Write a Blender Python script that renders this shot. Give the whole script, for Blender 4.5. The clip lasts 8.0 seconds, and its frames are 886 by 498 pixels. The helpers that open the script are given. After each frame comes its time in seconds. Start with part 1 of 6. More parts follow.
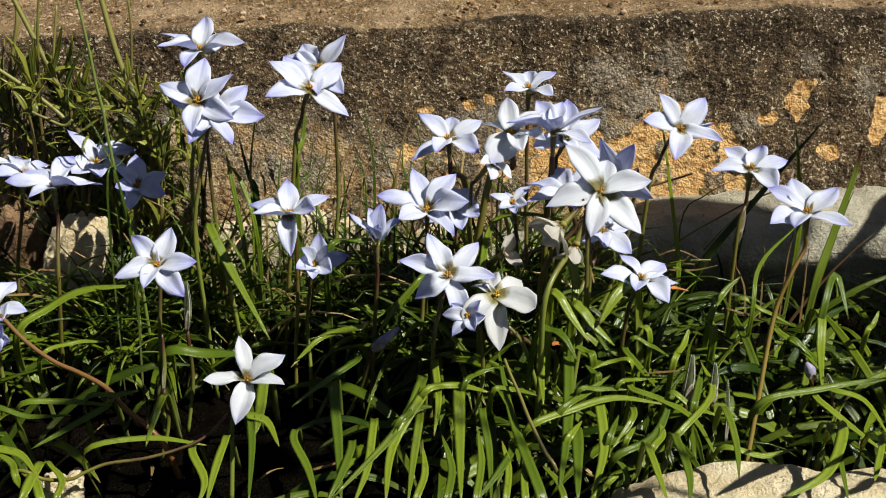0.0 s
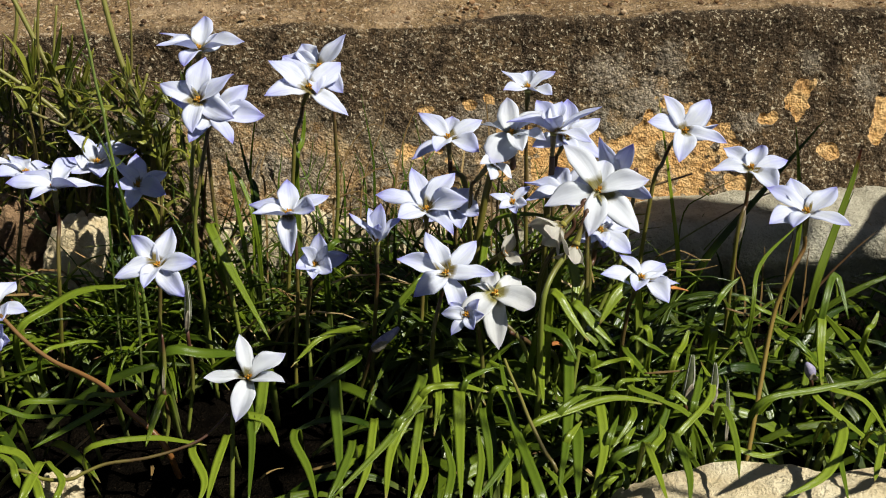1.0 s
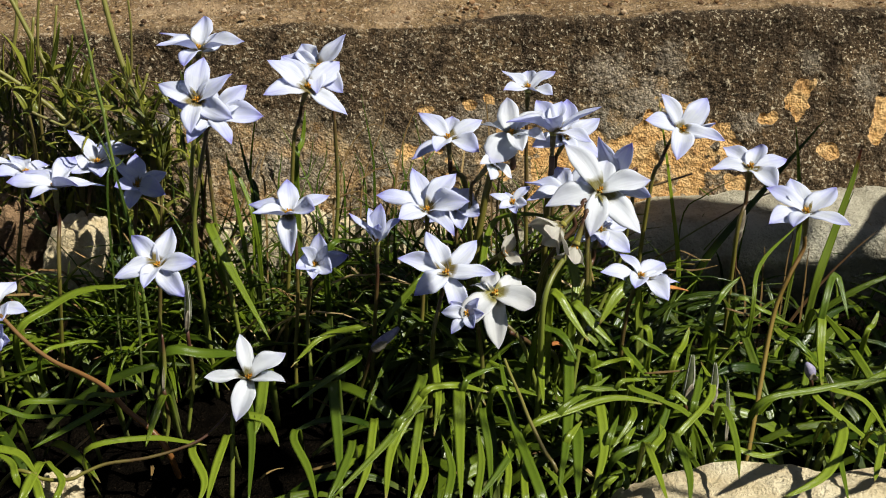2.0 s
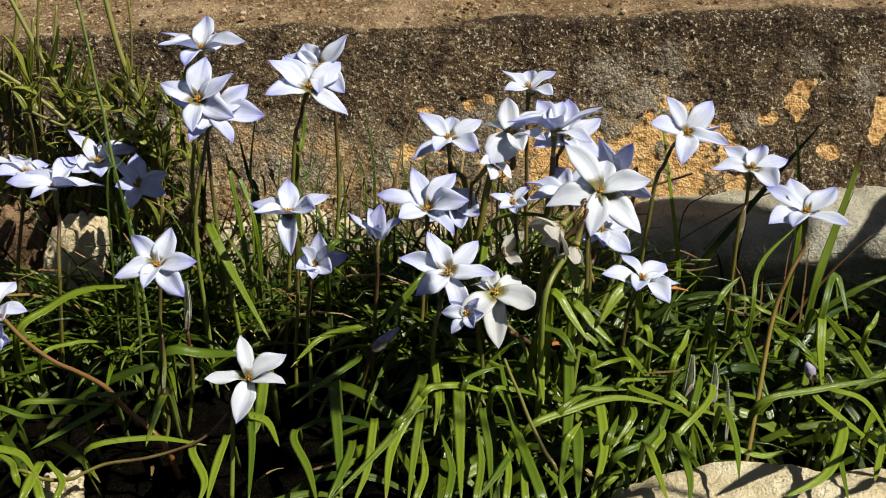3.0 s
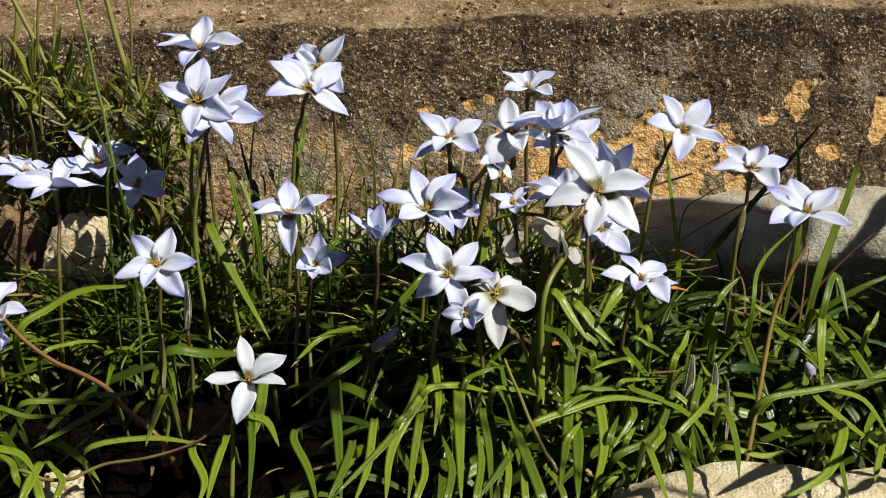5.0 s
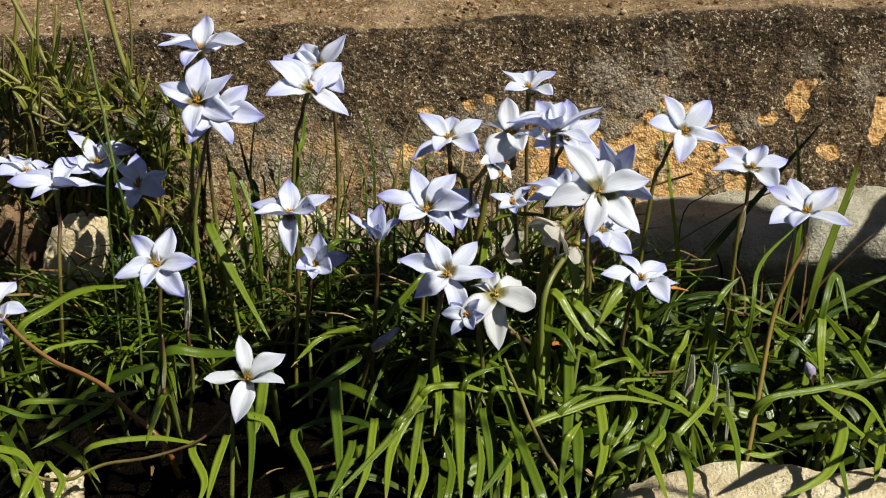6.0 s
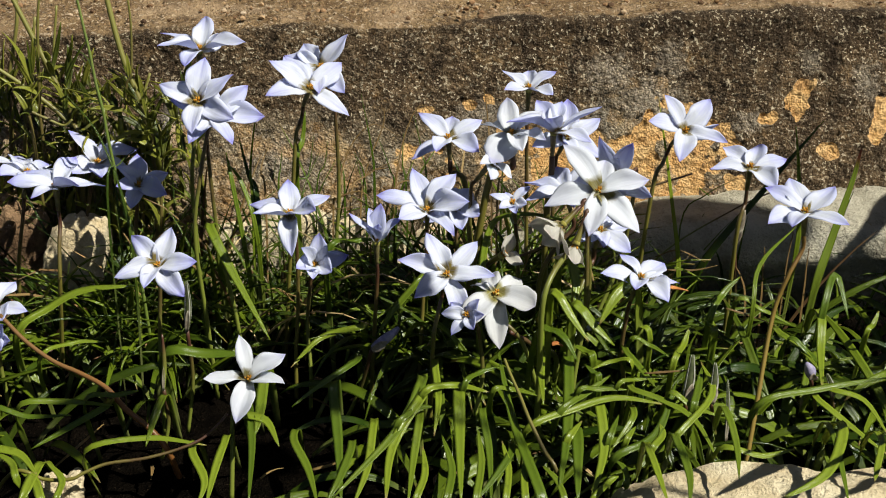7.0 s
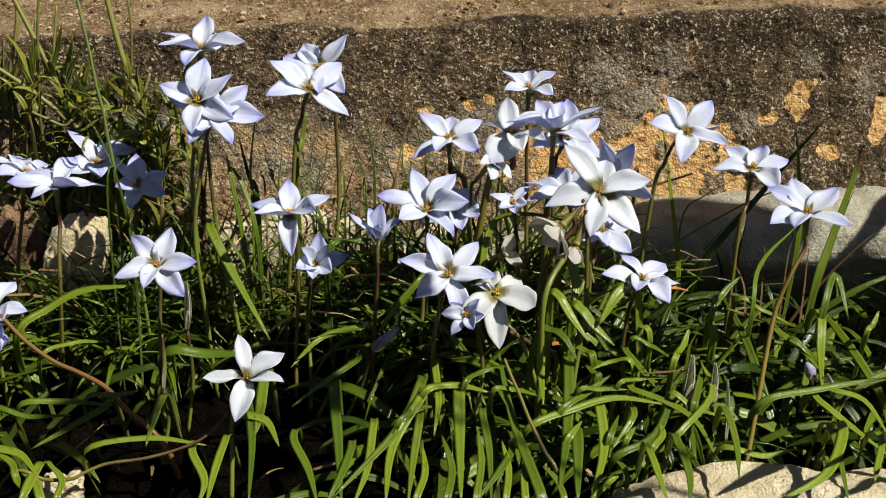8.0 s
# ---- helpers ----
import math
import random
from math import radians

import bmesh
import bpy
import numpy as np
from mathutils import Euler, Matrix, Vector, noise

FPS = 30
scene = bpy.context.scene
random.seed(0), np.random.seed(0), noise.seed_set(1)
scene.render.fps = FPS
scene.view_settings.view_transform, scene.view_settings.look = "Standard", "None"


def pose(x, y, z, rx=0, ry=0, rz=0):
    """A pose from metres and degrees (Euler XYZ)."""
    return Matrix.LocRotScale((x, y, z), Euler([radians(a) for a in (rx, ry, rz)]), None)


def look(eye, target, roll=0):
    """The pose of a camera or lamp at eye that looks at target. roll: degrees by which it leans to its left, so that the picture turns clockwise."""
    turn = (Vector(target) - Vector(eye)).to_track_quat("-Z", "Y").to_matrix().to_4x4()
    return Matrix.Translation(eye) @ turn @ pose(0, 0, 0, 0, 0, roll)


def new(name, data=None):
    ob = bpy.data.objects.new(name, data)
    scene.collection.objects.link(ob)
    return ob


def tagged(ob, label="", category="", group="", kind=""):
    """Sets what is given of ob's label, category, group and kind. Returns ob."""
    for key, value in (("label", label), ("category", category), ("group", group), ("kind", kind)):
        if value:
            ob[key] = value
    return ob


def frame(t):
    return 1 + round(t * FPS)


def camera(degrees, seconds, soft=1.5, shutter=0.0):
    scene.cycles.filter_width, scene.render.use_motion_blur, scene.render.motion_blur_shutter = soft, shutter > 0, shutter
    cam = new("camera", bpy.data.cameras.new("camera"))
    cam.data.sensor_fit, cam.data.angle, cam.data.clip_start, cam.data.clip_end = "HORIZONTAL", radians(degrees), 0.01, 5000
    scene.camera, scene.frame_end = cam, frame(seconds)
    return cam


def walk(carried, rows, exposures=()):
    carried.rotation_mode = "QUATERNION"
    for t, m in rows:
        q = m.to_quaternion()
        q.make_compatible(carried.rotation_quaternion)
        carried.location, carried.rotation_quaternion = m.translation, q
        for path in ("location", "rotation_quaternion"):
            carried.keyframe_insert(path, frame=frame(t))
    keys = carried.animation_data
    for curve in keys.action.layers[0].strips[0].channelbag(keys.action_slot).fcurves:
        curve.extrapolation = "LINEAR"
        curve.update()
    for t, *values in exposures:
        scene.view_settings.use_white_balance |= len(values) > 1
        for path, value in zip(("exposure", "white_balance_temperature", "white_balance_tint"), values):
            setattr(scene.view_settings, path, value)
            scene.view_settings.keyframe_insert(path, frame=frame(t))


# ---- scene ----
EYE, AIM = (0.0, -0.52, 0.32), (0.0, 0.3863, -0.1026)
cam = camera(38, 8.0, soft=1.05)
walk(cam, [(0.0, look(EYE, AIM)), (8.0, look(EYE, AIM))], exposures=[(0.0, 0.40), (8.0, 0.40)])

# ---------------------------------------------------------------- light
SUN_TO = Vector((0.55, -0.28, 0.79)).normalized()
world = bpy.data.worlds.new("sky")
scene.world = world
world.use_nodes = True
wn = world.node_tree
sky = wn.nodes.new("ShaderNodeTexSky")
sky.sky_type, sky.sun_disc = "NISHITA", False
sky.sun_elevation = math.asin(SUN_TO.z)
sky.sun_rotation = math.atan2(SUN_TO.x, SUN_TO.y)
wn.links.new(sky.outputs[0], wn.nodes["Background"].inputs[0])
wn.nodes["Background"].inputs[1].default_value = 0.021
sun_data = bpy.data.lights.new("sun", "SUN")
sun_data.energy, sun_data.angle, sun_data.color = 5.0, radians(0.55), (1.0, 0.97, 0.86)
sun = new("sun", sun_data)
sun.matrix_world = look(SUN_TO * 5, (0, 0, 0))


# ---------------------------------------------------------------- materials
class Mat:
    """A node material with short ways to add nodes."""

    def __init__(self, name, rough=0.6, spec=0.4):
        self.m = bpy.data.materials.new(name)
        self.m.use_nodes = True
        self.t = self.m.node_tree
        self.b = self.t.nodes["Principled BSDF"]
        self.b.inputs["Roughness"].default_value = rough
        self.b.inputs["Specular IOR Level"].default_value = spec
        self.co = self.t.nodes.new("ShaderNodeTexCoord").outputs["Object"]

    def node(self, kind, **ins):
        n = self.t.nodes.new(kind)
        for k, v in ins.items():
            self.put(n.inputs[k.replace("_", " ")], v)
        return n

    def put(self, socket, v):
        if isinstance(v, bpy.types.NodeSocket):
            self.t.links.new(v, socket)
        else:
            socket.default_value = v

    def noise(self, scale, detail=4.0, rough=0.6, vec=None):
        n = self.node("ShaderNodeTexNoise", Scale=scale, Detail=detail, Roughness=rough)
        self.t.links.new(vec or self.co, n.inputs["Vector"])
        return n.outputs["Fac"]

    def crumbs(self, scale):
        """Grains of sand and grit: a random shade of each, and the depth between them."""
        n = self.node("ShaderNodeTexVoronoi", Scale=scale)
        warp = self.node("ShaderNodeTexNoise", Scale=scale * 0.6, Detail=2.0)
        self.t.links.new(self.co, warp.inputs["Vector"])
        add = self.t.nodes.new("ShaderNodeVectorMath")
        add.operation = "MULTIPLY_ADD"
        self.t.links.new(warp.outputs["Color"], add.inputs[0])
        add.inputs[1].default_value = (0.9 / scale,) * 3
        self.t.links.new(self.co, add.inputs[2])
        self.t.links.new(add.outputs[0], n.inputs["Vector"])
        bw = self.t.nodes.new("ShaderNodeSeparateColor")
        self.t.links.new(n.outputs["Color"], bw.inputs[0])
        return bw.outputs[0], n.outputs["Distance"]

    def math(self, op, a, b=0.0, clamp=False):
        n = self.t.nodes.new("ShaderNodeMath")
        n.operation, n.use_clamp = op, clamp
        self.put(n.inputs[0], a)
        self.put(n.inputs[1], b)
        return n.outputs[0]

    def span(self, v, lo, hi):
        n = self.node("ShaderNodeMapRange", Value=v, From_Min=lo, From_Max=hi)
        n.interpolation_type = "SMOOTHSTEP"
        return n.outputs[0]

    def mix(self, fac, a, b):
        n = self.t.nodes.new("ShaderNodeMix")
        n.data_type = "RGBA"
        self.put(n.inputs["Factor"], fac)
        self.put(n.inputs[6], a if isinstance(a, bpy.types.NodeSocket) else (*a, 1))
        self.put(n.inputs[7], b if isinstance(b, bpy.types.NodeSocket) else (*b, 1))
        return n.outputs[2]

    def ramp(self, v, *stops):
        n = self.t.nodes.new("ShaderNodeValToRGB")
        e = n.color_ramp.elements
        while len(e) < len(stops):
            e.new(0.5)
        for el, (p, c) in zip(e, stops):
            el.position, el.color = p, (*c, 1)
        self.put(n.inputs[0], v)
        return n.outputs[0]

    def xyz(self):
        n = self.t.nodes.new("ShaderNodeSeparateXYZ")
        self.t.links.new(self.co, n.inputs[0])
        return n.outputs

    def chance(self):
        return self.t.nodes.new("ShaderNodeObjectInfo").outputs["Random"]

    def island(self):
        return self.t.nodes.new("ShaderNodeNewGeometry").outputs["Random Per Island"]

    def attr(self, name):
        n = self.t.nodes.new("ShaderNodeAttribute")
        n.attribute_name = name
        return n.outputs["Fac"]

    def bump(self, h, strength, dist):
        n = self.node("ShaderNodeBump", Strength=strength, Distance=dist, Height=h)
        self.t.links.new(n.outputs[0], self.b.inputs["Normal"])
        return n.outputs[0]

    def colour(self, c):
        self.put(self.b.inputs["Base Color"], c if isinstance(c, bpy.types.NodeSocket) else (*c, 1))

    def glow_through(self, c, amount):
        """Light that passes through a thin leaf or petal."""
        tr = self.t.nodes.new("ShaderNodeBsdfTranslucent")
        self.put(tr.inputs["Color"], c if isinstance(c, bpy.types.NodeSocket) else (*c, 1))
        ms = self.t.nodes.new("ShaderNodeMixShader")
        ms.inputs[0].default_value = amount
        out = self.t.nodes["Material Output"]
        self.t.links.new(self.b.outputs[0], ms.inputs[1])
        self.t.links.new(tr.outputs[0], ms.inputs[2])
        self.t.links.new(ms.outputs[0], out.inputs["Surface"])


def petal_material(name, body, tip, edge, throat, rib, through_amount=0.44, deep=0.0):
    m = Mat(name, 0.55, 0.25)
    x, y, _ = m.xyz()
    long = m.t.nodes.new("ShaderNodeMapping")
    long.inputs["Scale"].default_value = (2.0, 44.0, 1.0)
    m.t.links.new(m.co, long.inputs["Vector"])
    vein = m.noise(1.0, 3.0, 0.6, long.outputs[0])
    n = m.noise(3.0, 3.0)
    along = m.math("ADD", x, m.math("MULTIPLY", m.math("SUBTRACT", n, 0.5), 0.35))
    along = m.math("ADD", along, m.math("MULTIPLY", m.math("SUBTRACT", m.chance(), 0.5), 0.22))
    c = m.ramp(along, (0.0, throat), (0.05 + deep, throat), (0.15 + 1.6 * deep, body), (0.52, body), (0.87, edge), (1.0, tip))
    ay = m.math("ABSOLUTE", y)
    side = m.math("MULTIPLY", m.span(m.math("ADD", ay, m.math("MULTIPLY", m.math("SUBTRACT", n, 0.5), 0.12)), 0.14, 0.29), 0.34)
    c = m.mix(side, c, edge)
    line = m.math("MULTIPLY", m.math("SUBTRACT", 1.0, m.span(ay, 0.004, 0.035)), m.math("MULTIPLY", m.span(x, 0.15, 0.9), rib))
    c = m.mix(line, c, tip)
    c = m.mix(m.math("MULTIPLY", m.span(vein, 0.45, 0.7), 0.30), c, edge)
    m.colour(c)
    m.bump(vein, 0.17, 0.0012)
    m.glow_through(c, through_amount)
    return m.m


PETAL = petal_material("petal_lilac_white", (0.78, 0.81, 0.88), (0.34, 0.33, 0.74), (0.56, 0.59, 0.86), (0.22, 0.17, 0.035), 0.25, 0.44, 0.02)
PETAL_OLD = petal_material("petal_cream_white", (0.80, 0.825, 0.875), (0.54, 0.55, 0.76), (0.69, 0.71, 0.80), (0.21, 0.18, 0.04), 0.14, 0.46, 0.060)
PETAL_CREAM = petal_material("petal_cream", (0.73, 0.745, 0.775), (0.58, 0.57, 0.64), (0.64, 0.645, 0.65), (0.30, 0.27, 0.07), 0.32, 0.42, 0.10)
PETAL_WILT = petal_material("petal_wilted", (0.66, 0.64, 0.58), (0.50, 0.46, 0.44), (0.60, 0.57, 0.52), (0.26, 0.22, 0.08), 0.3, 0.50, 0.07)
PETAL_BACK = petal_material("petal_underside", (0.62, 0.65, 0.87), (0.31, 0.30, 0.72), (0.56, 0.59, 0.88), (0.42, 0.38, 0.34), 0.8)


def plain(name, a, b, scale, rough=0.5, spec=0.4, bump=0.0, dist=0.0003, through_amount=0.0):
    m = Mat(name, rough, spec)
    n = m.noise(scale, 5.0)
    c = m.mix(m.span(n, 0.3, 0.7), a, b)
    m.colour(c)
    if bump:
        m.bump(m.noise(scale * 6, 4.0), bump, dist)
    if through_amount:
        m.glow_through(c, through_amount)
    return m.m


ANTHER = plain("pollen_orange", (0.36, 0.145, 0.012), (0.58, 0.31, 0.04), 900, 0.8, 0.2, 0.6, 0.0002)
THROAT = plain("throat_green", (0.30, 0.26, 0.04), (0.45, 0.42, 0.12), 500, 0.6)
TUBE = plain("tube_green_brown", (0.10, 0.075, 0.035), (0.19, 0.17, 0.06), 350, 0.5)
BRACT = plain("bract_papery", (0.20, 0.16, 0.11), (0.40, 0.36, 0.28), 400, 0.6, 0.3, through_amount=0.2)
BUD_BLUE = plain("bud_violet", (0.14, 0.12, 0.23), (0.36, 0.34, 0.46), 260, 0.6)
BUD_PALE = plain("bud_pale_striped", (0.035, 0.045, 0.016), (0.10, 0.115, 0.045), 300, 0.6)
BUD_LOBE = plain("bud_lobe_pale", (0.40, 0.39, 0.32), (0.70, 0.69, 0.64), 260, 0.6, 0.3, through_amount=0.3)


def stem_material(name, low, high):
    m = Mat(name, 0.42, 0.5)
    h = m.attr("along")
    n = m.noise(120, 4.0)
    k = m.span(m.math("ADD", h, m.math("MULTIPLY", m.math("SUBTRACT", n, 0.5), 0.5)), 0.25, 0.85)
    k2 = m.math("MULTIPLY", k, m.span(m.chance(), -2.2, 0.6))
    m.colour(m.mix(k2, low, high))
    m.bump(m.noise(900, 3.0), 0.25, 0.0003)
    return m.m


STEM = stem_material("stem_green_to_brown", (0.16, 0.19, 0.028), (0.075, 0.032, 0.018))
STEM_BROWN = stem_material("stem_brown", (0.15, 0.135, 0.024), (0.060, 0.025, 0.014))
STEM_TAN = stem_material("stem_tan", (0.215, 0.150, 0.030), (0.15, 0.082, 0.020))
STEM_WEED = stem_material("weed_stem_olive", (0.120, 0.095, 0.026), (0.19, 0.180, 0.040))
STEM_GREEN = stem_material("stem_grass_green", (0.13, 0.18, 0.030), (0.17, 0.22, 0.055))
STEM_RED = stem_material("runner_reddish", (0.19, 0.080, 0.022), (0.17, 0.090, 0.030))


def leaf_material(name, dark, light, rand="object", tip=(0.38, 0.26, 0.10), tipped=False):
    m = Mat(name, 0.27, 0.46)
    r = m.chance() if rand == "object" else m.island()
    h = m.attr("along")
    n = m.noise(60, 4.0)
    c = m.mix(m.span(r, 0.0, 0.8), dark, light)
    c = m.mix(m.math("MULTIPLY", m.span(n, 0.46, 0.74), 0.30), c, (0.20, 0.25, 0.028))
    c = m.mix(m.math("MULTIPLY", m.span(m.noise(230, 4.0, 0.65), 0.58, 0.70), 0.35), c, (0.060, 0.085, 0.010))
    # pale base, and dry straw tips on some
    c = m.mix(m.math("MULTIPLY", m.math("SUBTRACT", 1.0, m.span(h, 0.02, 0.25)), 0.6), c, (0.30, 0.30, 0.12))
    dry = m.span(h, 0.80, 0.93) if tipped else m.math("MULTIPLY", m.span(h, 0.93, 1.0), m.span(r, 0.55, 0.75))
    c = m.mix(dry, c, tip)
    groove = m.node("ShaderNodeTexWave", Scale=1.0, Distortion=0.6)
    groove.bands_direction = "X"
    a = m.t.nodes.new("ShaderNodeAttribute")
    a.attribute_name = "across"
    m.t.links.new(m.math("MULTIPLY", a.outputs["Fac"], 2.4), groove.inputs["Vector"])
    m.colour(m.mix(m.math("MULTIPLY", groove.outputs["Fac"], 0.22), c, (0.045, 0.10, 0.012)))
    m.bump(m.math("ADD", m.math("MULTIPLY", groove.outputs["Fac"], 0.6), m.noise(700, 3.0)), 0.3, 0.0004)
    m.glow_through(m.mix(0.5, c, (0.20, 0.25, 0.016)), 0.30)
    return m.m


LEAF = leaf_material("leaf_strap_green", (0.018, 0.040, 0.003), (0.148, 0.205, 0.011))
# lighter copy of the leaf green: sunlight put into the top leaves' colour
LEAF_SUNLIT = leaf_material("leaf_strap_green_sunlit", (0.095, 0.150, 0.011), (0.235, 0.305, 0.023))
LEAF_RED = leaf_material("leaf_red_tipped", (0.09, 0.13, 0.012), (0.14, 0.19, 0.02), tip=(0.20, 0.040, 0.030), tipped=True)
# darker copy of the leaf green, with the undergrowth's shade in its colour
LEAF_SHADED = leaf_material("leaf_strap_green_shaded", (0.010, 0.021, 0.002), (0.088, 0.126, 0.008), "island")
WEED = leaf_material("weed_leaf_green", (0.075, 0.092, 0.012), (0.300, 0.300, 0.046))
THICKET = leaf_material("weed_thicket_green", (0.040, 0.050, 0.008), (0.310, 0.300, 0.044), "island")
GRASS = leaf_material("grass_fine_green", (0.022, 0.050, 0.006), (0.105, 0.155, 0.017), "island")
m = Mat("straw", 0.6, 0.3)
m.colour(m.ramp(m.island(), (0.0, (0.08, 0.04, 0.015)), (0.6, (0.26, 0.17, 0.06)), (1.0, (0.46, 0.35, 0.17))))
STRAW = m.m


RUST = plain("withered_rust", (0.30, 0.10, 0.025), (0.52, 0.22, 0.06), 200, 0.6, 0.3, 0.4, 0.0004)


m = Mat("dead_leaf_brown", 0.7, 0.3)
m.colour(m.ramp(m.island(), (0.0, (0.035, 0.02, 0.012)), (0.35, (0.12, 0.065, 0.032)), (0.7, (0.30, 0.17, 0.08)), (1.0, (0.62, 0.48, 0.31))))
DEBRIS = m.m
m = Mat("grit_mixed", 0.9, 0.2)
m.colour(m.ramp(m.island(), (0.0, (0.06, 0.035, 0.02)), (0.5, (0.26, 0.15, 0.075)), (0.85, (0.40, 0.27, 0.15)), (1.0, (0.48, 0.38, 0.27))))
GRIT = m.m


def wall_material():
    m = Mat("weathered_render", 0.92, 0.2)
    spall, grime, top, lime = m.attr("spall"), m.attr("grime"), m.attr("top"), m.attr("lime")
    fine, mid, big = m.noise(560, 5.0, 0.68), m.noise(150, 5.0, 0.65), m.noise(26, 4.0)
    run = m.t.nodes.new("ShaderNodeMapping")
    run.inputs["Scale"].default_value = (90.0, 90.0, 22.0)
    m.t.links.new(m.co, run.inputs["Vector"])
    speck, streak = m.noise(850, 3.0, 0.6), m.noise(1.0, 5.0, 0.65, run.outputs[0])
    blot = m.math("ADD", m.math("MULTIPLY", m.noise(75, 5.0, 0.7), 0.55), m.math("MULTIPLY", streak, 0.45))
    grey = m.mix(m.span(blot, 0.38, 0.62), (0.080, 0.055, 0.028), (0.42, 0.335, 0.210))
    grey = m.mix(m.math("MULTIPLY", m.span(fine, 0.48, 0.64), 0.75), grey, (0.045, 0.032, 0.022))
    grey = m.mix(m.math("MULTIPLY", m.span(speck, 0.50, 0.62), 0.4), grey, (0.46, 0.39, 0.30))
    pale = m.math("MULTIPLY", m.span(m.math("ADD", big, m.math("MULTIPLY", fine, 0.6)), 0.80, 0.98), 0.85)
    grey = m.mix(pale, grey, (0.46, 0.42, 0.34))
    black = m.mix(m.span(blot, 0.38, 0.66), (0.026, 0.0165, 0.0085), (0.215, 0.138, 0.070))
    black = m.mix(m.math("MULTIPLY", m.span(fine, 0.52, 0.66), 0.6), black, (0.016, 0.012, 0.008))
    black = m.mix(m.math("MULTIPLY", m.span(speck, 0.51, 0.62), 0.50), black, (0.34, 0.24, 0.15))
    g = m.span(m.math("ADD", grime, m.math("MULTIPLY", m.math("SUBTRACT", blot, 0.5), 1.5)), 0.15, 0.85)
    c = m.mix(g, grey, black)
    white = m.mix(m.span(fine, 0.40, 0.62), (0.56, 0.48, 0.37), (0.16, 0.115, 0.07))
    w = m.span(m.math("ADD", lime, m.math("MULTIPLY", m.math("SUBTRACT", m.noise(190, 5.0, 0.7), 0.5), 1.6)), 0.45, 0.80)
    c = m.mix(m.math("MULTIPLY", w, 0.85), c, white)
    # painted flecks of noise: pale for glinting grains, dark for pits
    glint = m.span(m.noise(560, 2.0, 0.5), 0.585, 0.64)
    pit = m.span(m.noise(360, 4.0, 0.7), 0.53, 0.62)
    c = m.mix(m.math("MULTIPLY", pit, 0.2), c, (0.022, 0.015, 0.009))
    shade, deep = m.crumbs(760)
    c = m.mix(m.math("MULTIPLY", m.span(shade, 0.62, 0.35), 0.42), c, (0.026, 0.016, 0.008))
    c = m.mix(m.math("MULTIPLY", m.span(shade, 0.84, 0.97), 0.42), c, (0.44, 0.34, 0.22))
    lump = m.span(m.noise(430, 4.0, 0.7), 0.50, 0.62)
    c = m.mix(m.math("MULTIPLY", lump, 0.22), c, (0.045, 0.029, 0.016))
    stain = m.span(m.math("ADD", m.noise(44, 6.0, 0.7), m.math("MULTIPLY", m.math("SUBTRACT", grime, 1.0), 0.30)), 0.50, 0.64)
    c = m.mix(m.math("MULTIPLY", stain, 0.62), c, (0.030, 0.018, 0.009))
    c = m.mix(m.math("MULTIPLY", m.math("MULTIPLY", glint, m.span(streak, 0.36, 0.58)), 0.85), c, (0.64, 0.54, 0.38))
    orange = m.mix(m.span(mid, 0.3, 0.7), (0.66, 0.36, 0.125), (0.86, 0.57, 0.26))
    orange = m.mix(m.math("MULTIPLY", m.span(m.noise(95, 5.0, 0.7), 0.50, 0.68), 0.6), orange, (0.40, 0.19, 0.07))
    s = m.span(m.math("ADD", spall, m.math("MULTIPLY", m.math("SUBTRACT", mid, 0.5), 1.7)), 0.40, 0.62)
    dust = m.span(m.math("ADD", m.math("MULTIPLY", m.math("SUBTRACT", 1.0, grime), 0.16), m.noise(55, 5.0, 0.7)), 0.58, 0.80)
    c = m.mix(m.math("MULTIPLY", dust, 0.45), c, orange)
    c = m.mix(s, c, orange)
    sand = m.mix(m.span(blot, 0.35, 0.68), (0.18, 0.106, 0.048), (0.46, 0.315, 0.160))
    sand = m.mix(m.math("MULTIPLY", m.span(fine, 0.50, 0.64), 0.8), sand, (0.09, 0.055, 0.032))
    sand = m.mix(m.math("MULTIPLY", m.span(m.noise(48, 4.0), 0.56, 0.70), 0.6), sand, (0.13, 0.085, 0.055))
    sand = m.mix(m.math("MULTIPLY", m.span(m.noise(330, 3.0), 0.56, 0.64), 0.85), sand, (0.66, 0.52, 0.36))
    sand = m.mix(m.math("MULTIPLY", m.span(m.noise(150, 5.0, 0.7), 0.52, 0.64), 0.80), sand, (0.080, 0.045, 0.024))
    sand = m.mix(m.math("MULTIPLY", m.span(m.noise(22, 3.0), 0.48, 0.66), 0.5), sand, (0.58, 0.41, 0.25))
    t = m.span(m.math("ADD", top, m.math("MULTIPLY", m.math("SUBTRACT", blot, 0.5), 1.5)), 0.30, 0.75)
    c = m.mix(m.math("MULTIPLY", t, m.span(top, 0.03, 0.20)), c, sand)
    m.colour(c)
    grain = m.noise(330, 5.0, 0.65)
    m.bump(m.math("ADD", m.math("MULTIPLY", deep, -0.5), m.math("ADD", fine, m.math("ADD", mid, grain))), 1.0, 0.0030)
    return m.m


WALL = wall_material()


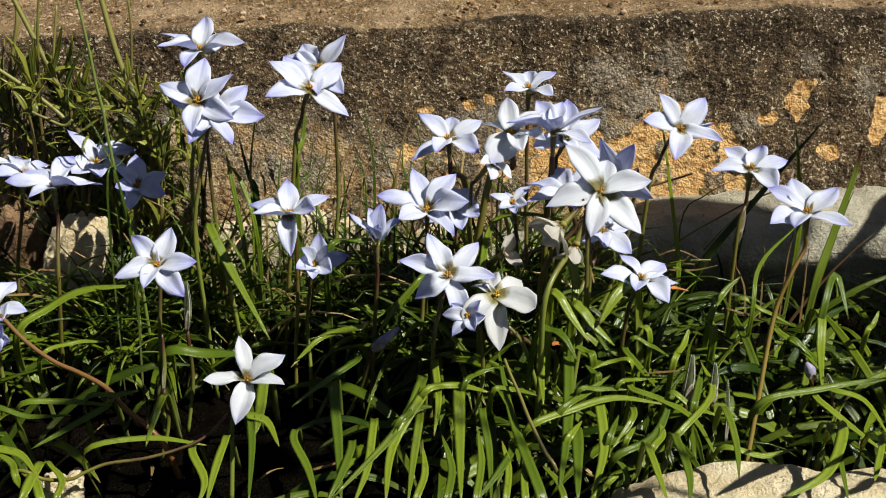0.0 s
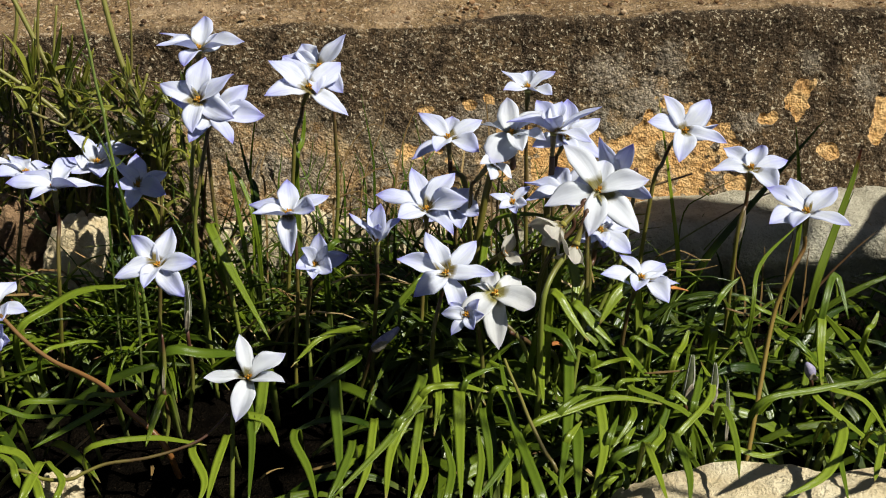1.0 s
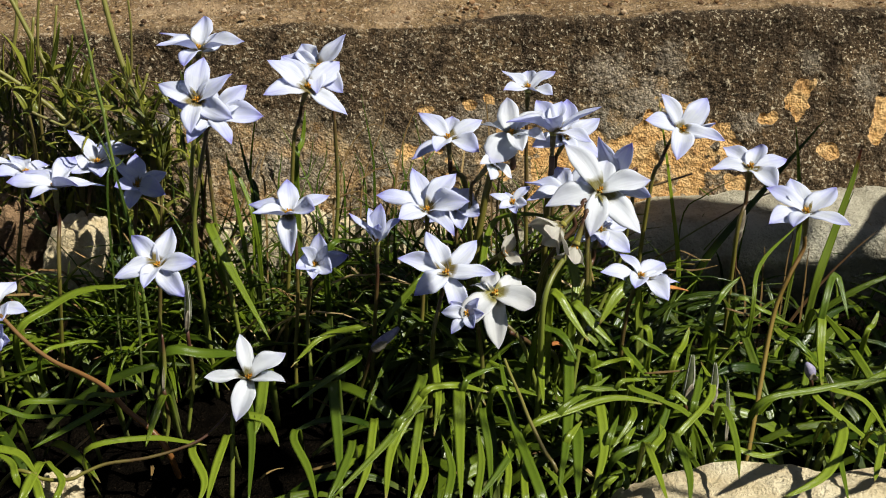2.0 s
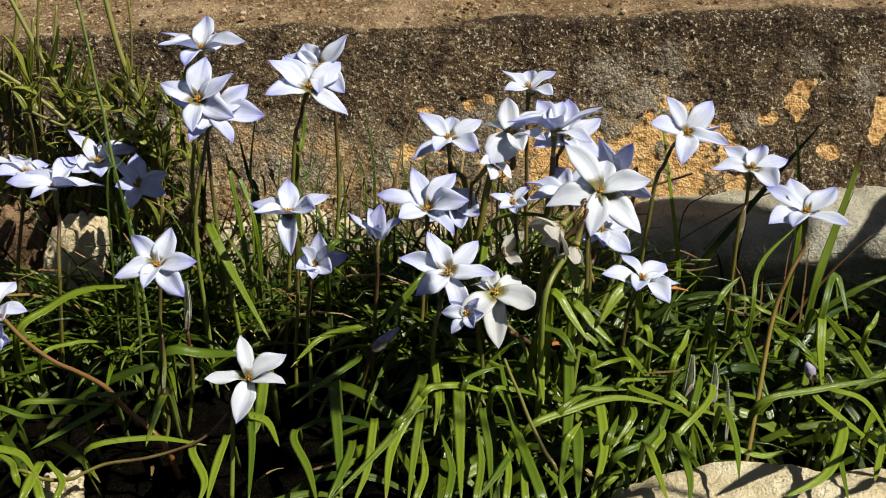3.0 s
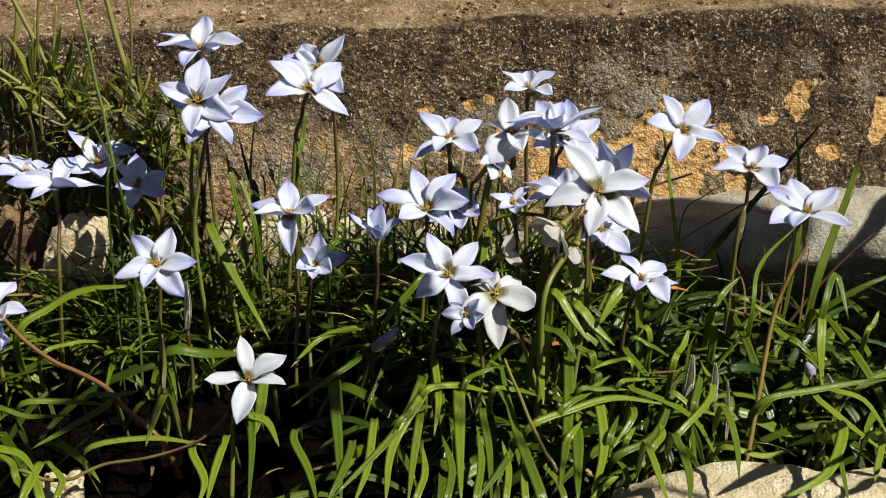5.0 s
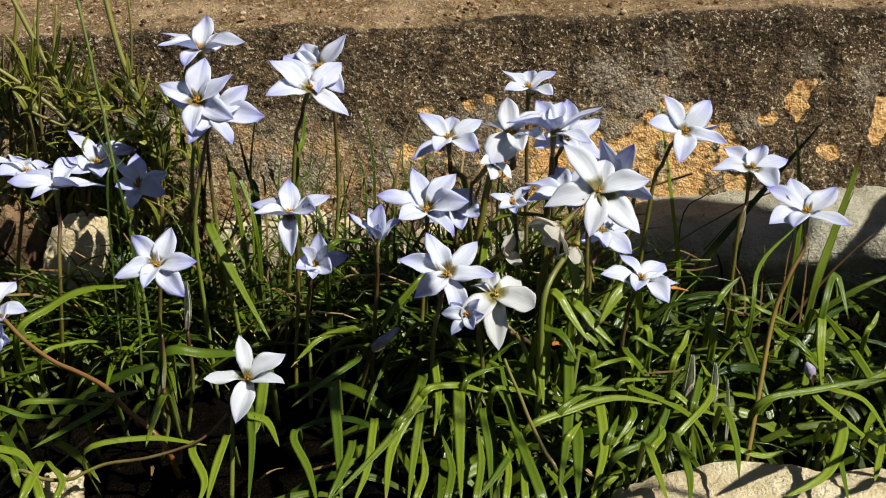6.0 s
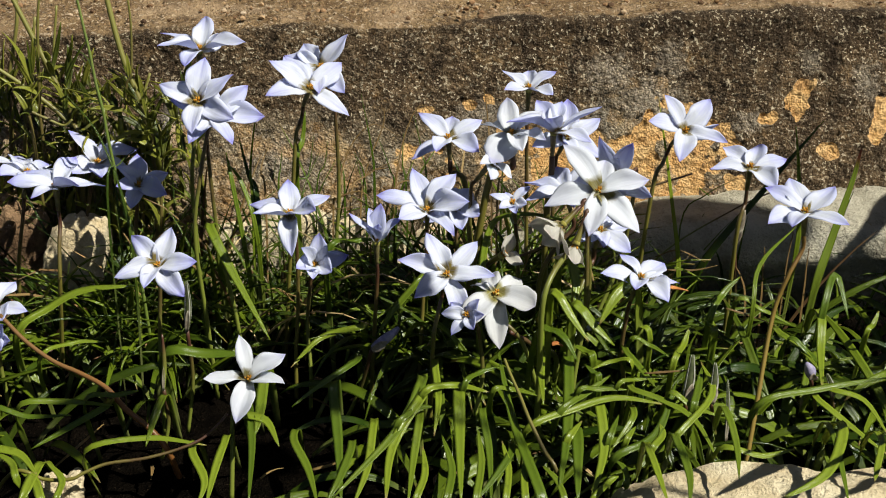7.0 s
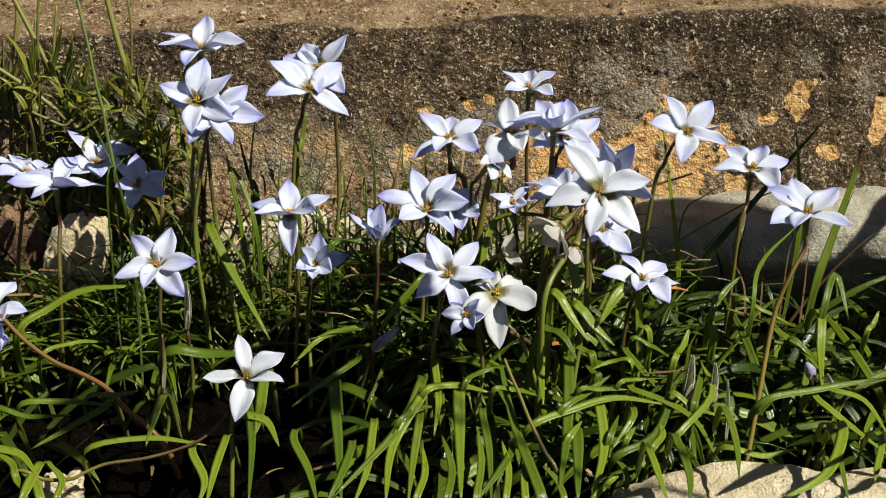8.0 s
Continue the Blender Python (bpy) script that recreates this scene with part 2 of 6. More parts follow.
def stone_material(name, a, b, stain, relief=0.0036):
    m = Mat(name, 0.9, 0.2)
    n, f = m.noise(45, 5.0), m.noise(420, 5.0, 0.7)
    c = m.mix(m.span(n, 0.3, 0.7), a, b)
    c = m.mix(m.math("MULTIPLY", m.span(m.noise(30, 5.0, 0.7), 0.50, 0.70), 0.65), c, stain)
    c = m.mix(m.math("MULTIPLY", m.span(f, 0.53, 0.70), 0.5), c, stain)
    m.colour(c)
    m.bump(m.math("ADD", f, m.math("ADD", n, m.noise(170, 4.0, 0.6))), 1.0, relief)
    return m.m


LIMESTONE = stone_material("pale_limestone", (0.66, 0.53, 0.32), (0.84, 0.74, 0.52), (0.42, 0.30, 0.15), 0.0034)
GREYSTONE = stone_material("grey_limestone", (0.36, 0.325, 0.24), (0.60, 0.555, 0.43), (0.13, 0.11, 0.075))
BROWNSTONE = stone_material("brown_stone", (0.13, 0.076, 0.040), (0.44, 0.28, 0.155), (0.06, 0.036, 0.022))

# near-black soil colour that also holds the deep shade under the leaves
m = Mat("dark_shaded_soil", 1.0, 0.0)
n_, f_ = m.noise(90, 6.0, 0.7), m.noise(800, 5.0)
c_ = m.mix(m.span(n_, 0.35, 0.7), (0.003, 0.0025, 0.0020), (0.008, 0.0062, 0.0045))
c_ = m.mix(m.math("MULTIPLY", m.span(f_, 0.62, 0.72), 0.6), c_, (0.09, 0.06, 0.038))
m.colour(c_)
m.bump(m.math("ADD", n_, f_), 1.0, 0.004)
SOIL = m.m


# ---------------------------------------------------------------- builders
def part(name, bm, material, parent, label=""):
    """Links a bmesh as one mesh under a thing."""
    me = bpy.data.meshes.new(name)
    bm.to_mesh(me)
    bm.free()
    for mat in material if isinstance(material, (list, tuple)) else [material]:
        me.materials.append(mat)
    ob = new(name, me)
    ob.parent = parent
    if label:
        ob["label"] = label
    return ob


def smooth(bm):
    for fc in bm.faces:
        fc.smooth = True
    return bm


def curve_points(pts, steps):
    """Points along a smooth curve through pts."""
    p = [Vector(q) for q in pts]
    p = [2 * p[0] - p[1]] + p + [2 * p[-1] - p[-2]]
    out = []
    for i in range(1, len(p) - 2):
        a, b, c, d = p[i - 1:i + 3]
        for s in range(steps):
            t = s / steps
            out.append(0.5 * ((2 * b) + (c - a) * t + (2 * a - 5 * b + 4 * c - d) * t * t + (3 * b - a - 3 * c + d) * t ** 3))
    out.append(p[-2])
    return out


def tube(bm, path, radius, sides=8):
    """A round stalk along path; radius is a function of 0..1."""
    lay = bm.verts.layers.float.get("along") or bm.verts.layers.float.new("along")
    ref, rings, n = Vector((0.31, 0.17, 0.05)), [], len(path)
    for i, q in enumerate(path):
        d = (path[min(i + 1, n - 1)] - path[max(i - 1, 0)]).normalized()
        u = d.cross(ref if abs(d.dot(ref.normalized())) < 0.95 else Vector((0, 1, 0))).normalized()
        v = d.cross(u)
        t = i / (n - 1)
        ring = []
        for k in range(sides):
            a = 2 * math.pi * k / sides
            vt = bm.verts.new(q + radius(t) * (math.cos(a) * u + math.sin(a) * v))
            vt[lay] = t
            ring.append(vt)
        rings.append(ring)
    for a, b in zip(rings, rings[1:]):
        for k in range(sides):
            bm.faces.new((a[k], a[(k + 1) % sides], b[(k + 1) % sides], b[k]))
    bm.faces.new(rings[0][::-1])
    bm.faces.new(rings[-1])
    return bm


def ribbon(bm, path, width, up, channel=0.25, blunt=0.35, twist=0.0, thick=0.0005):
    """A strap leaf along path: a shallow channel with thickness, tapering to its tip."""
    la = bm.verts.layers.float.get("along") or bm.verts.layers.float.new("along")
    lc = bm.verts.layers.float.get("across") or bm.verts.layers.float.new("across")
    n, rings = len(path), []
    up = Vector(up)
    for i, q in enumerate(path):
        t = i / (n - 1)
        d = (path[min(i + 1, n - 1)] - path[max(i - 1, 0)]).normalized()
        s = d.cross(up)
        s = s.normalized() if s.length > 1e-4 else Vector((1, 0, 0))
        nn = s.cross(d)
        if twist:
            a = twist * t
            s, nn = s * math.cos(a) + nn * math.sin(a), nn * math.cos(a) - s * math.sin(a)
        w = width * 0.5 * (0.62 + 0.38 * min(1, t * 3)) * min(1.0, ((1 - t) / blunt + 0.02)) ** 0.62
        ring = []
        for k, off in ((-1, 0), (-0.45, 0), (0, 0), (0.45, 0), (1, 0), (0.5, -1), (-0.5, -1)):
            vt = bm.verts.new(q + s * (k * w) + nn * (channel * w * abs(k) ** 1.5 + off * thick))
            vt[la], vt[lc] = t, k
            ring.append(vt)
        rings.append(ring)
    m = len(rings[0])
    for a, b in zip(rings, rings[1:]):
        for k in range(m):
            bm.faces.new((a[k], a[(k + 1) % m], b[(k + 1) % m], b[k]))
    bm.faces.new(rings[0][::-1])
    bm.faces.new(rings[-1])
    return bm


# petals: unit length along x, several forms, top and underside
OUTLINE = [(0.0, 0.36), (0.12, 0.60), (0.25, 0.84), (0.37, 0.96), (0.48, 1.0), (0.61, 0.94), (0.73, 0.77), (0.84, 0.52), (0.92, 0.28), (0.97, 0.10), (1.0, 0.012)]


def petal_width(t):
    """Half width of a petal along its length: a narrow claw, an oval blade and a small drawn-out point."""
    for (t0, w0), (t1, w1) in zip(OUTLINE, OUTLINE[1:]):
        if t <= t1:
            k = (t - t0) / (t1 - t0)
            return w0 + (w1 - w0) * k
    return OUTLINE[-1][1]


def petal_mesh(name, half, keel, arch, curl, wave, skew, fold, materials, blunt=False):
    bm = bmesh.new()
    nu, nv = 18, 12
    top, low = [], []
    for i in range(nu + 1):
        t = 1 - (1 - i / nu) ** 1.25
        w = half * petal_width(t)
        if blunt:
            w = half * (petal_width(t * 0.80) if t < 0.84 else petal_width(0.67) * max(0.02, 1 - ((t - 0.84) / 0.16) ** 2.2))
        row, row2 = [], []
        for j in range(nv + 1):
            s = 2 * j / nv - 1
            z = arch * math.sin(math.pi * t) + curl * (t ** 3 - t)
            # cupped claw, flatter blade, midrib crease and two soft folds beside it
            z += keel * w * abs(s) ** 1.4 * (1.35 - 0.9 * t)
            z -= 0.17 * w * math.exp(-(s / 0.15) ** 2)
            z += 0.075 * w * math.cos(3.0 * math.pi * s) * (1 - 0.5 * t)
            z += wave * w * math.sin(6.5 * t + 2.5 * s + 9 * fold) * abs(s) ** 1.3
            z += fold * w * s * t
            y = s * w * (1 + 0.035 * math.sin(17 * t + 5 * s + 20 * fold)) + skew * math.sin(math.pi * t) * 0.5
            row.append(bm.verts.new((t, y, z)))
            row2.append(bm.verts.new((t, y * 0.985, z - 0.016 * (1 - 0.7 * abs(s)))))
        top.append(row)
        low.append(row2)
    for i in range(nu):
        for j in range(nv):
            bm.faces.new((top[i][j], top[i + 1][j], top[i + 1][j + 1], top[i][j + 1])).material_index = 0
            bm.faces.new((low[i][j + 1], low[i + 1][j + 1], low[i + 1][j], low[i][j])).material_index = 1
        bm.faces.new((top[i][0], low[i][0], low[i + 1][0], top[i + 1][0])).material_index = 0
        bm.faces.new((top[i + 1][nv], low[i + 1][nv], low[i][nv], top[i][nv])).material_index = 0
    smooth(bm)
    me = bpy.data.meshes.new(name)
    bm.to_mesh(me)
    bm.free()
    for mt in materials:
        me.materials.append(mt)
    return me


rng = random.Random(7)
PETALS = {}
for key, mats in (("fresh", (PETAL, PETAL_BACK)), ("old", (PETAL_OLD, PETAL_OLD)), ("cream", (PETAL_CREAM, PETAL_CREAM)), ("wilted", (PETAL_WILT, PETAL_WILT))):
    PETALS[key] = []
    for i in range(20):
        wide = i % 2 == 0
        half = ((0.262 if wide else 0.222) if key == "fresh" else (0.285 if wide else 0.245)) * rng.uniform(0.92, 1.06)
        PETALS[key].append(petal_mesh("petal", half, rng.uniform(0.10, 0.60), rng.uniform(0.04, 0.13), rng.uniform(-0.05, 0.11),
                                      rng.uniform(0.08, 0.36), rng.uniform(-0.10, 0.10), rng.uniform(-0.35, 0.35), mats, key == "cream" and wide))

bm = bmesh.new()
bmesh.ops.create_uvsphere(bm, u_segments=8, v_segments=6, radius=1.0)
bmesh.ops.scale(bm, vec=(0.00048, 0.00048, 0.00098), verts=bm.verts)
smooth(bm)
ANTHER_MESH = bpy.data.meshes.new("anther")
bm.to_mesh(ANTHER_MESH)
bm.free()
ANTHER_MESH.materials.append(ANTHER)

FLOWERS = {}
OPEN_SIDES = []


def starflower(key, centre, facing, petals, base, label="", age="fresh", slim=(), radius=0.00095, via=None, seen=False, stalk_of=None, rolls=None):
    """A six-pointed flower on its stalk, standing at base. petals: turn, rise in degrees and length in mm of each; rolls: petals turned on their own axis."""
    r = random.Random(key)
    c, n, b = Vector(centre), Vector(facing).normalized(), Vector(base)
    ob = tagged(new("starflower"), label or "pale lilac-white six-petalled star flower on a slender stalk", "flower", "star flowers")
    ob.empty_display_size = 0.01
    ob.matrix_basis = Matrix.Translation(b)
    right = (Vector((1, 0, 0)) - n * n.x).normalized()
    v = n.cross(right)
    for i, (az, el, mm) in enumerate(petals):
        a, e = radians(az), radians(el)
        d = math.cos(a) * right + math.sin(a) * v
        x = (d * math.cos(e) + n * math.sin(e)).normalized()
        z = (n * math.cos(e) - d * math.sin(e)).normalized()
        y = z.cross(x)
        m = Matrix((x, y, z)).transposed().to_4x4()
        mesh = PETALS[age][2 * r.randrange(10) + i % 2]
        p = new("petal", mesh)
        p.parent = ob
        s = mm / 1000
        wide = max(0.92, min(1.10, 0.0200 / max(s, 0.008)))
        p.matrix_basis = Matrix.Translation(c - b + n * (0.0003 * (i % 2))) @ m @ pose(0, 0, 0, (rolls or {}).get(i, r.uniform(-11, 11))) @ Matrix.Diagonal((s, s * wide * (slim[i] if slim else 1.0), s, 1))
    # throat and pollen
    bm = bmesh.new()
    tube(bm, [c - b + n * h for h in (-0.004, -0.0015, 0.0004)], lambda t: 0.0009 + 0.0010 * t, 10)
    throat = part("throat", smooth(bm), THROAT, ob, "yellow-green throat")
    for k in range(6):
        a = 2 * math.pi * (k + r.uniform(-0.2, 0.2)) / 6
        d = math.cos(a) * right + math.sin(a) * v
        q = new("anther", ANTHER_MESH)
        q.parent = throat
        rad = 0.0011 if k % 2 else 0.0005
        q.matrix_basis = Matrix.Translation(c - b + d * rad + n * (0.0014 if k % 2 else 0.0022)) @ (n + d * 0.5).to_track_quat("Z", "Y").to_matrix().to_4x4()
    # flower tube, and the stalk below it
    k1 = c - b - n * 0.011
    bm = bmesh.new()
    tube(bm, curve_points([c - b - n * 0.0002, c - b - n * 0.006, k1], 4), lambda t: 0.0016 - 0.0007 * t ** 0.7, 10)
    part("tube", smooth(bm), STEM_BROWN if age == "wilted" else TUBE, ob, "withered brown flower tube" if age == "wilted" else "brownish green flower tube")
    drop = max(k1.z, 0.01)
    w = Vector(via) - b if via else None
    mid = [k1 * 0.5 + w * 0.5, w, w * 0.5] if via else [k1 * 0.62 + Vector((-n.x * 0.010, -n.y * 0.006, -0.02 * drop)), k1 * 0.28]
    path = curve_points([k1, k1 - n * 0.004 + Vector((0, 0, -0.003)), *mid, Vector((0, 0, 0))], 7)
    bm = bmesh.new()
    tube(bm, path[::-1], lambda t: radius * (1.12 - 0.25 * t), 8)
    part("stem", smooth(bm), stalk_of or STEM, ob)
    FLOWERS[key] = (ob, b, c)
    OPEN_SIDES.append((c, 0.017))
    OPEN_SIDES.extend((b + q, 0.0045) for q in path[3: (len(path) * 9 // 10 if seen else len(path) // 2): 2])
    return ob


def bud(base, foot, tip, fat, material, label, radius=0.0009):
    """A closed or spent bud on a stalk: a pointed spindle from foot to tip with a papery bract."""
    b, p, q = Vector(base), Vector(foot), Vector(tip)
    ob = tagged(new("flower_bud"), label, "bud", "flower buds")
    ob.matrix_basis = Matrix.Translation(b)
    bm = bmesh.new()
    line = curve_points([p - b, (p + q) / 2 - b + Vector((0.0006, 0, 0)), q - b], 7)
    tube(bm, line, lambda t: fat * (0.30 + 0.70 * math.sin(math.pi * min(1, t * 0.95 + 0.02)) ** 0.8) * (1 - 0.45 * t) + 0.0002, 9)
    head = part("bud_head", smooth(bm), material, ob)
    if material is BUD_PALE:
        # shut petals, leaving dark seams between them
        axis = (q - p).normalized()
        side = axis.cross(Vector((0, -1, 0.4))).normalized()
        front = side.cross(axis)
        for k in range(4):
            a = 2 * math.pi * (k + 0.6) / 4
            o = math.cos(a) * side + math.sin(a) * front
            bm = bmesh.new()
            n_pts = len(line)
            ribbon(bm, [w + o * (fat * 1.12 * (0.30 + 0.70 * math.sin(math.pi * min(1, i / (n_pts - 1) * 0.95 + 0.02)) ** 0.8) * (1 - 0.45 * i / (n_pts - 1)) + 0.0002) for i, w in enumerate(line)], fat * 0.36, o, -0.2, 0.6, 0.0, 0.0002)
            part("petal", smooth(bm), BUD_LOBE, head)
    bm = bmesh.new()
    ribbon(bm, curve_points([p - b + Vector((0, -fat * 0.8, 0)), (p * 0.55 + q * 0.45) - b + Vector((fat * 0.5, -fat * 0.9, 0))], 6), fat * 1.4, (0, -1, 0.3), 0.5)
    part("bract", smooth(bm), BRACT, ob, "papery bract")
    bm = bmesh.new()
    tube(bm, curve_points([Vector((0, 0, 0)), (p - b) * 0.5 + Vector((0.002, 0.002, 0)), p - b], 7), lambda t: radius, 7)
    part("stem", smooth(bm), STEM, ob)
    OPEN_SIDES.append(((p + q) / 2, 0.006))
    return ob


def stone(name, at, size, turn, seed, material, label, rough=0.16, cut=(), sub=5):
    """A rough block: a ball squared off, cut by planes and broken up by noise."""
    bm = bmesh.new()
    bmesh.ops.create_icosphere(bm, subdivisions=sub, radius=1.0)
    off = Vector((seed * 3.1, seed * 1.7, seed * 0.9))
    sz = Vector(size)
    for vt in bm.verts:
        d = vt.co.normalized()
        k = (abs(d.x) ** 5 + abs(d.y) ** 5 + abs(d.z) ** 5) ** (-0.2)
        q = d * k
        for nx, ny, nz, lim in cut:
            h = Vector((nx, ny, nz)).normalized()
            over = q.dot(h) - lim
            if over > 0:
                q -= h * over
        q *= 1 + rough * noise.noise(q * 1.3 + off) + rough * 0.45 * noise.noise(q * 4 + off)
        q = Vector((q.x * sz.x, q.y * sz.y, q.z * sz.z))
        q += d * (0.0030 * noise.noise(q * 60 + off) - 0.0016 * abs(noise.noise(q * 150 + off)) + 0.0010 * noise.noise(q * 330 + off))
        vt.co = q
    ob = part(name, smooth(bm), material, None)
    ob.matrix_basis = pose(*at, *turn)
    return tagged(ob, label, "stone", "edging stones")


# ---------------------------------------------------------------- setting
def spaced(lo, hi, inner, fine, coarse):
    """Coordinates from lo to hi, close together within +-inner, wider outside."""
    out, x = [], 0.0
    while x < hi:
        out.append(x)
        x += fine if x < inner else min(coarse, (x - inner) * 0.5 + fine)
    out.append(hi)
    return sorted(set([-q for q in out if -q > lo] + [lo] + out))


def ground():
    bm = bmesh.new()
    xs = spaced(-60, 60, 0.30, 0.006, 15)
    ys = spaced(-60, 60, 0.24, 0.006, 15)
    rows = []
    for y in ys:
        row = []
        for x in xs:
            z = 0.0
            if abs(x) < 0.6 and abs(y) < 0.5:
                p = Vector((x, y, 0))
                z = 0.006 * noise.noise(p * 22) + 0.003 * noise.noise(p * 75) + 0.0015 * noise.noise(p * 190) - 0.003
            row.append(bm.verts.new((x, y, z)))
        rows.append(row)
    for a, b in zip(rows, rows[1:]):
        for k in range(len(xs) - 1):
            bm.faces.new((a[k], a[k + 1], b[k + 1], b[k]))
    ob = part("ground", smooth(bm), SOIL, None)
    tagged(ob, "dark crumbly garden soil of the flower bed, coloured blacker for deep shade", "soil", kind="structure")


WALL_POSE = pose(0, 0.100, 0, 0, 0, 6.0)
WALL_FOOT, WALL_TOP, LEAN = 0.050, 0.1425, 0.36


def back_wall():
    """A low rendered kerb with a battered, leaning face: dirty, worn at the edge, sandy on top, with spalled patches."""
    xs = spaced(-6, 6, 0.31, 0.00090, 1.2)
    rise = WALL_TOP - WALL_FOOT
    steps = int(rise / 0.00070)
    # profile from the foot of the face, over the edge, to the back: depth, height, on the face
    prof = [(0.0, -0.05, 1), (0.0, 0.0, 1), (0.0, 0.025, 1)]
    prof += [(LEAN * rise * i / steps, WALL_FOOT + rise * i / steps, 1) for i in range(steps + 1)]
    back = LEAN * rise
    prof += [(back + 0.0030, WALL_TOP + 0.0012, 0), (back + 0.006, WALL_TOP + 0.0018, 0)]
    prof += [(back + 0.009 + 0.0022 * i, WALL_TOP + 0.002, 0) for i in range(48)]
    prof += [(back + 0.13 + 0.03 * i, WALL_TOP + 0.002, 0) for i in range(7)] + [(back + 0.34, WALL_TOP - 0.02, 0), (back + 0.34, -0.05, 0)]
    out = Vector((0, -1.0, LEAN)).normalized()
    bm = bmesh.new()
    ls, lg, lt, ll = (bm.verts.layers.float.new(k) for k in ("spall", "grime", "top", "lime"))
    rows = []
    for y, z, face in prof:
        far = y > back + 0.13
        row = []
        for x in xs:
            p = Vector((x, y, z))
            if far or abs(x) > 0.5:
                vt = bm.verts.new(p)
                vt[lg], vt[lt] = float(face), 1.0 - face
                row.append(vt)
                continue
            big = noise.noise(p * 14 + Vector((3, 1, 7)))
            med = noise.noise(p * 60)
            grain = noise.noise(p * 240) + 0.5 * abs(noise.noise(p * 330 + Vector((5, 5, 5))))
            small = noise.noise(p * 420) + 0.6 * noise.noise(p * 640)
            sp = lime = 0.0
            if face:
                rag = 0.75 * noise.noise(p * 95) + 0.5 * noise.noise(p * 230)
                for px, pz, rx, rz in PATCHES:
                    d = math.hypot((x - px) / rx, (z - pz) / rz)
                    if d < 3.2:
                        d += rag + 1.5 * noise.noise(p * 52 + Vector((px * 90, 3, 5)))
                        sp = max(sp, min(1.0, max(0.0, (1.3 - d) / 0.5)))
                for px, pz, rx, rz in LIME:
                    lime = max(lime, 1 - 0.55 * math.hypot((x - px) / rx, (z - pz) / rz))
            wear = 0.0030 * big + 0.0014 * med + 0.0011 * grain + 0.0008 * small - 0.0014 * sp
            edge = max(0.0, 1 - abs(z - WALL_TOP) / 0.010)
            wear += 0.0025 * edge * noise.noise(Vector((x * 34, y * 20, 2)))
            vt = bm.verts.new(p + (out if face else Vector((0, 0, 1))) * wear)
            vt[ls], vt[ll] = sp, lime
            line = 0.078 + 0.016 * noise.noise(Vector((x * 16, 4, 0)))
            line += 0.012 * max(0.0, min(1.0, (-0.02 - x) / 0.05)) + 0.020 * math.exp(-((x - 0.095) / 0.038) ** 2) - 0.040 * max(0.0, min(1.0, (x - 0.135) / 0.02))
            band = (z - line + 0.010 * noise.noise(Vector((x * 70, 1, z * 30)))) / 0.024
            crust = (z - 0.118 + 0.012 * noise.noise(Vector((x * 40, 6, z * 20)))) / 0.024 * max(0.0, min(1.0, (x - 0.01) / 0.12))
            vt[lg] = min(1.0, max(0.0, band)) + 0.5 * min(1.0, max(0.0, crust))
            vt[lt] = min(1.0, max(0.0, 0.5 + (y - back - 0.004 - 0.004 * max(0.0, min(1.0, 5 * x)) + 0.007 * noise.noise(Vector((x * 18, 9, 1)))) / 0.012))
            row.append(vt)
        rows.append(row)
    for a, b in zip(rows, rows[1:]):
        for k in range(len(xs) - 1):
            bm.faces.new((a[k], a[k + 1], b[k + 1], b[k]))
    ob = part("wall_back", smooth(bm), WALL, None)
    ob.matrix_basis = WALL_POSE
    tagged(ob, "low weathered rendered kerb, blackened, with orange spalled patches", "wall", kind="structure")


# ---------------------------------------------------------------- leaves
CLUMPS = []
for cx, cy in ((-0.20, -0.03), (-0.12, -0.05), (-0.04, -0.05), (0.04, -0.06), (0.12, -0.05), (0.20, -0.03)):
    e = tagged(new("leaf_clump"), "dense clump of arching glossy green strap leaves", "leaves", "leaf clumps")
    e.matrix_basis = Matrix.Translation((cx, cy, 0))
    CLUMPS.append((e, Vector((cx, cy, 0))))


def leaf(pts, width, twist=0.0, channel=0.25, blunt=0.3, up=(0.0, -0.35, 1.0), steps=5, material=None, label=""):
    """A strap leaf from its root through pts, under the nearest clump."""
    e, at = min(CLUMPS, key=lambda q: (q[1].x - pts[0][0]) ** 2 + 0.2 * (q[1].y - pts[0][1]) ** 2)
    path = [q - at for q in curve_points(pts, steps)]
    bm = bmesh.new()
    ribbon(bm, path, width, up, channel, blunt, twist)
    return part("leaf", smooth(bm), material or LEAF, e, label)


def grown(r, root, az, length, rise, bend, steps=9):
    """Points of a leaf that starts steep and bows over under its own weight."""
    p, a, out = Vector(root), rise, [Vector(root)]
    side = r.uniform(-0.5, 0.5)
    for i in range(steps):
        d = Vector((math.cos(az) * math.cos(a), math.sin(az) * math.cos(a), math.sin(a)))
        p = p + d * (length / steps)
        if p.z < 0.004:
            p.z = 0.004 + 0.002 * r.random()
        out.append(p.copy())
        a -= bend / steps * (0.6 + 0.9 * i / steps)
        az += side / steps
    return out


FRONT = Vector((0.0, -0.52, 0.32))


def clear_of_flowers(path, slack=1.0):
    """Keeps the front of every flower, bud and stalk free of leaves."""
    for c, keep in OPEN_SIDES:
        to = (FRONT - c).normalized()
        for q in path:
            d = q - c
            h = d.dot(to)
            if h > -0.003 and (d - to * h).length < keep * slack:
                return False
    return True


def canopy(y):
    """How high the leaves stand, from the front of the bed to the wall."""
    return 0.021 + 0.36 * max(0.0, min(0.14, y + 0.10))


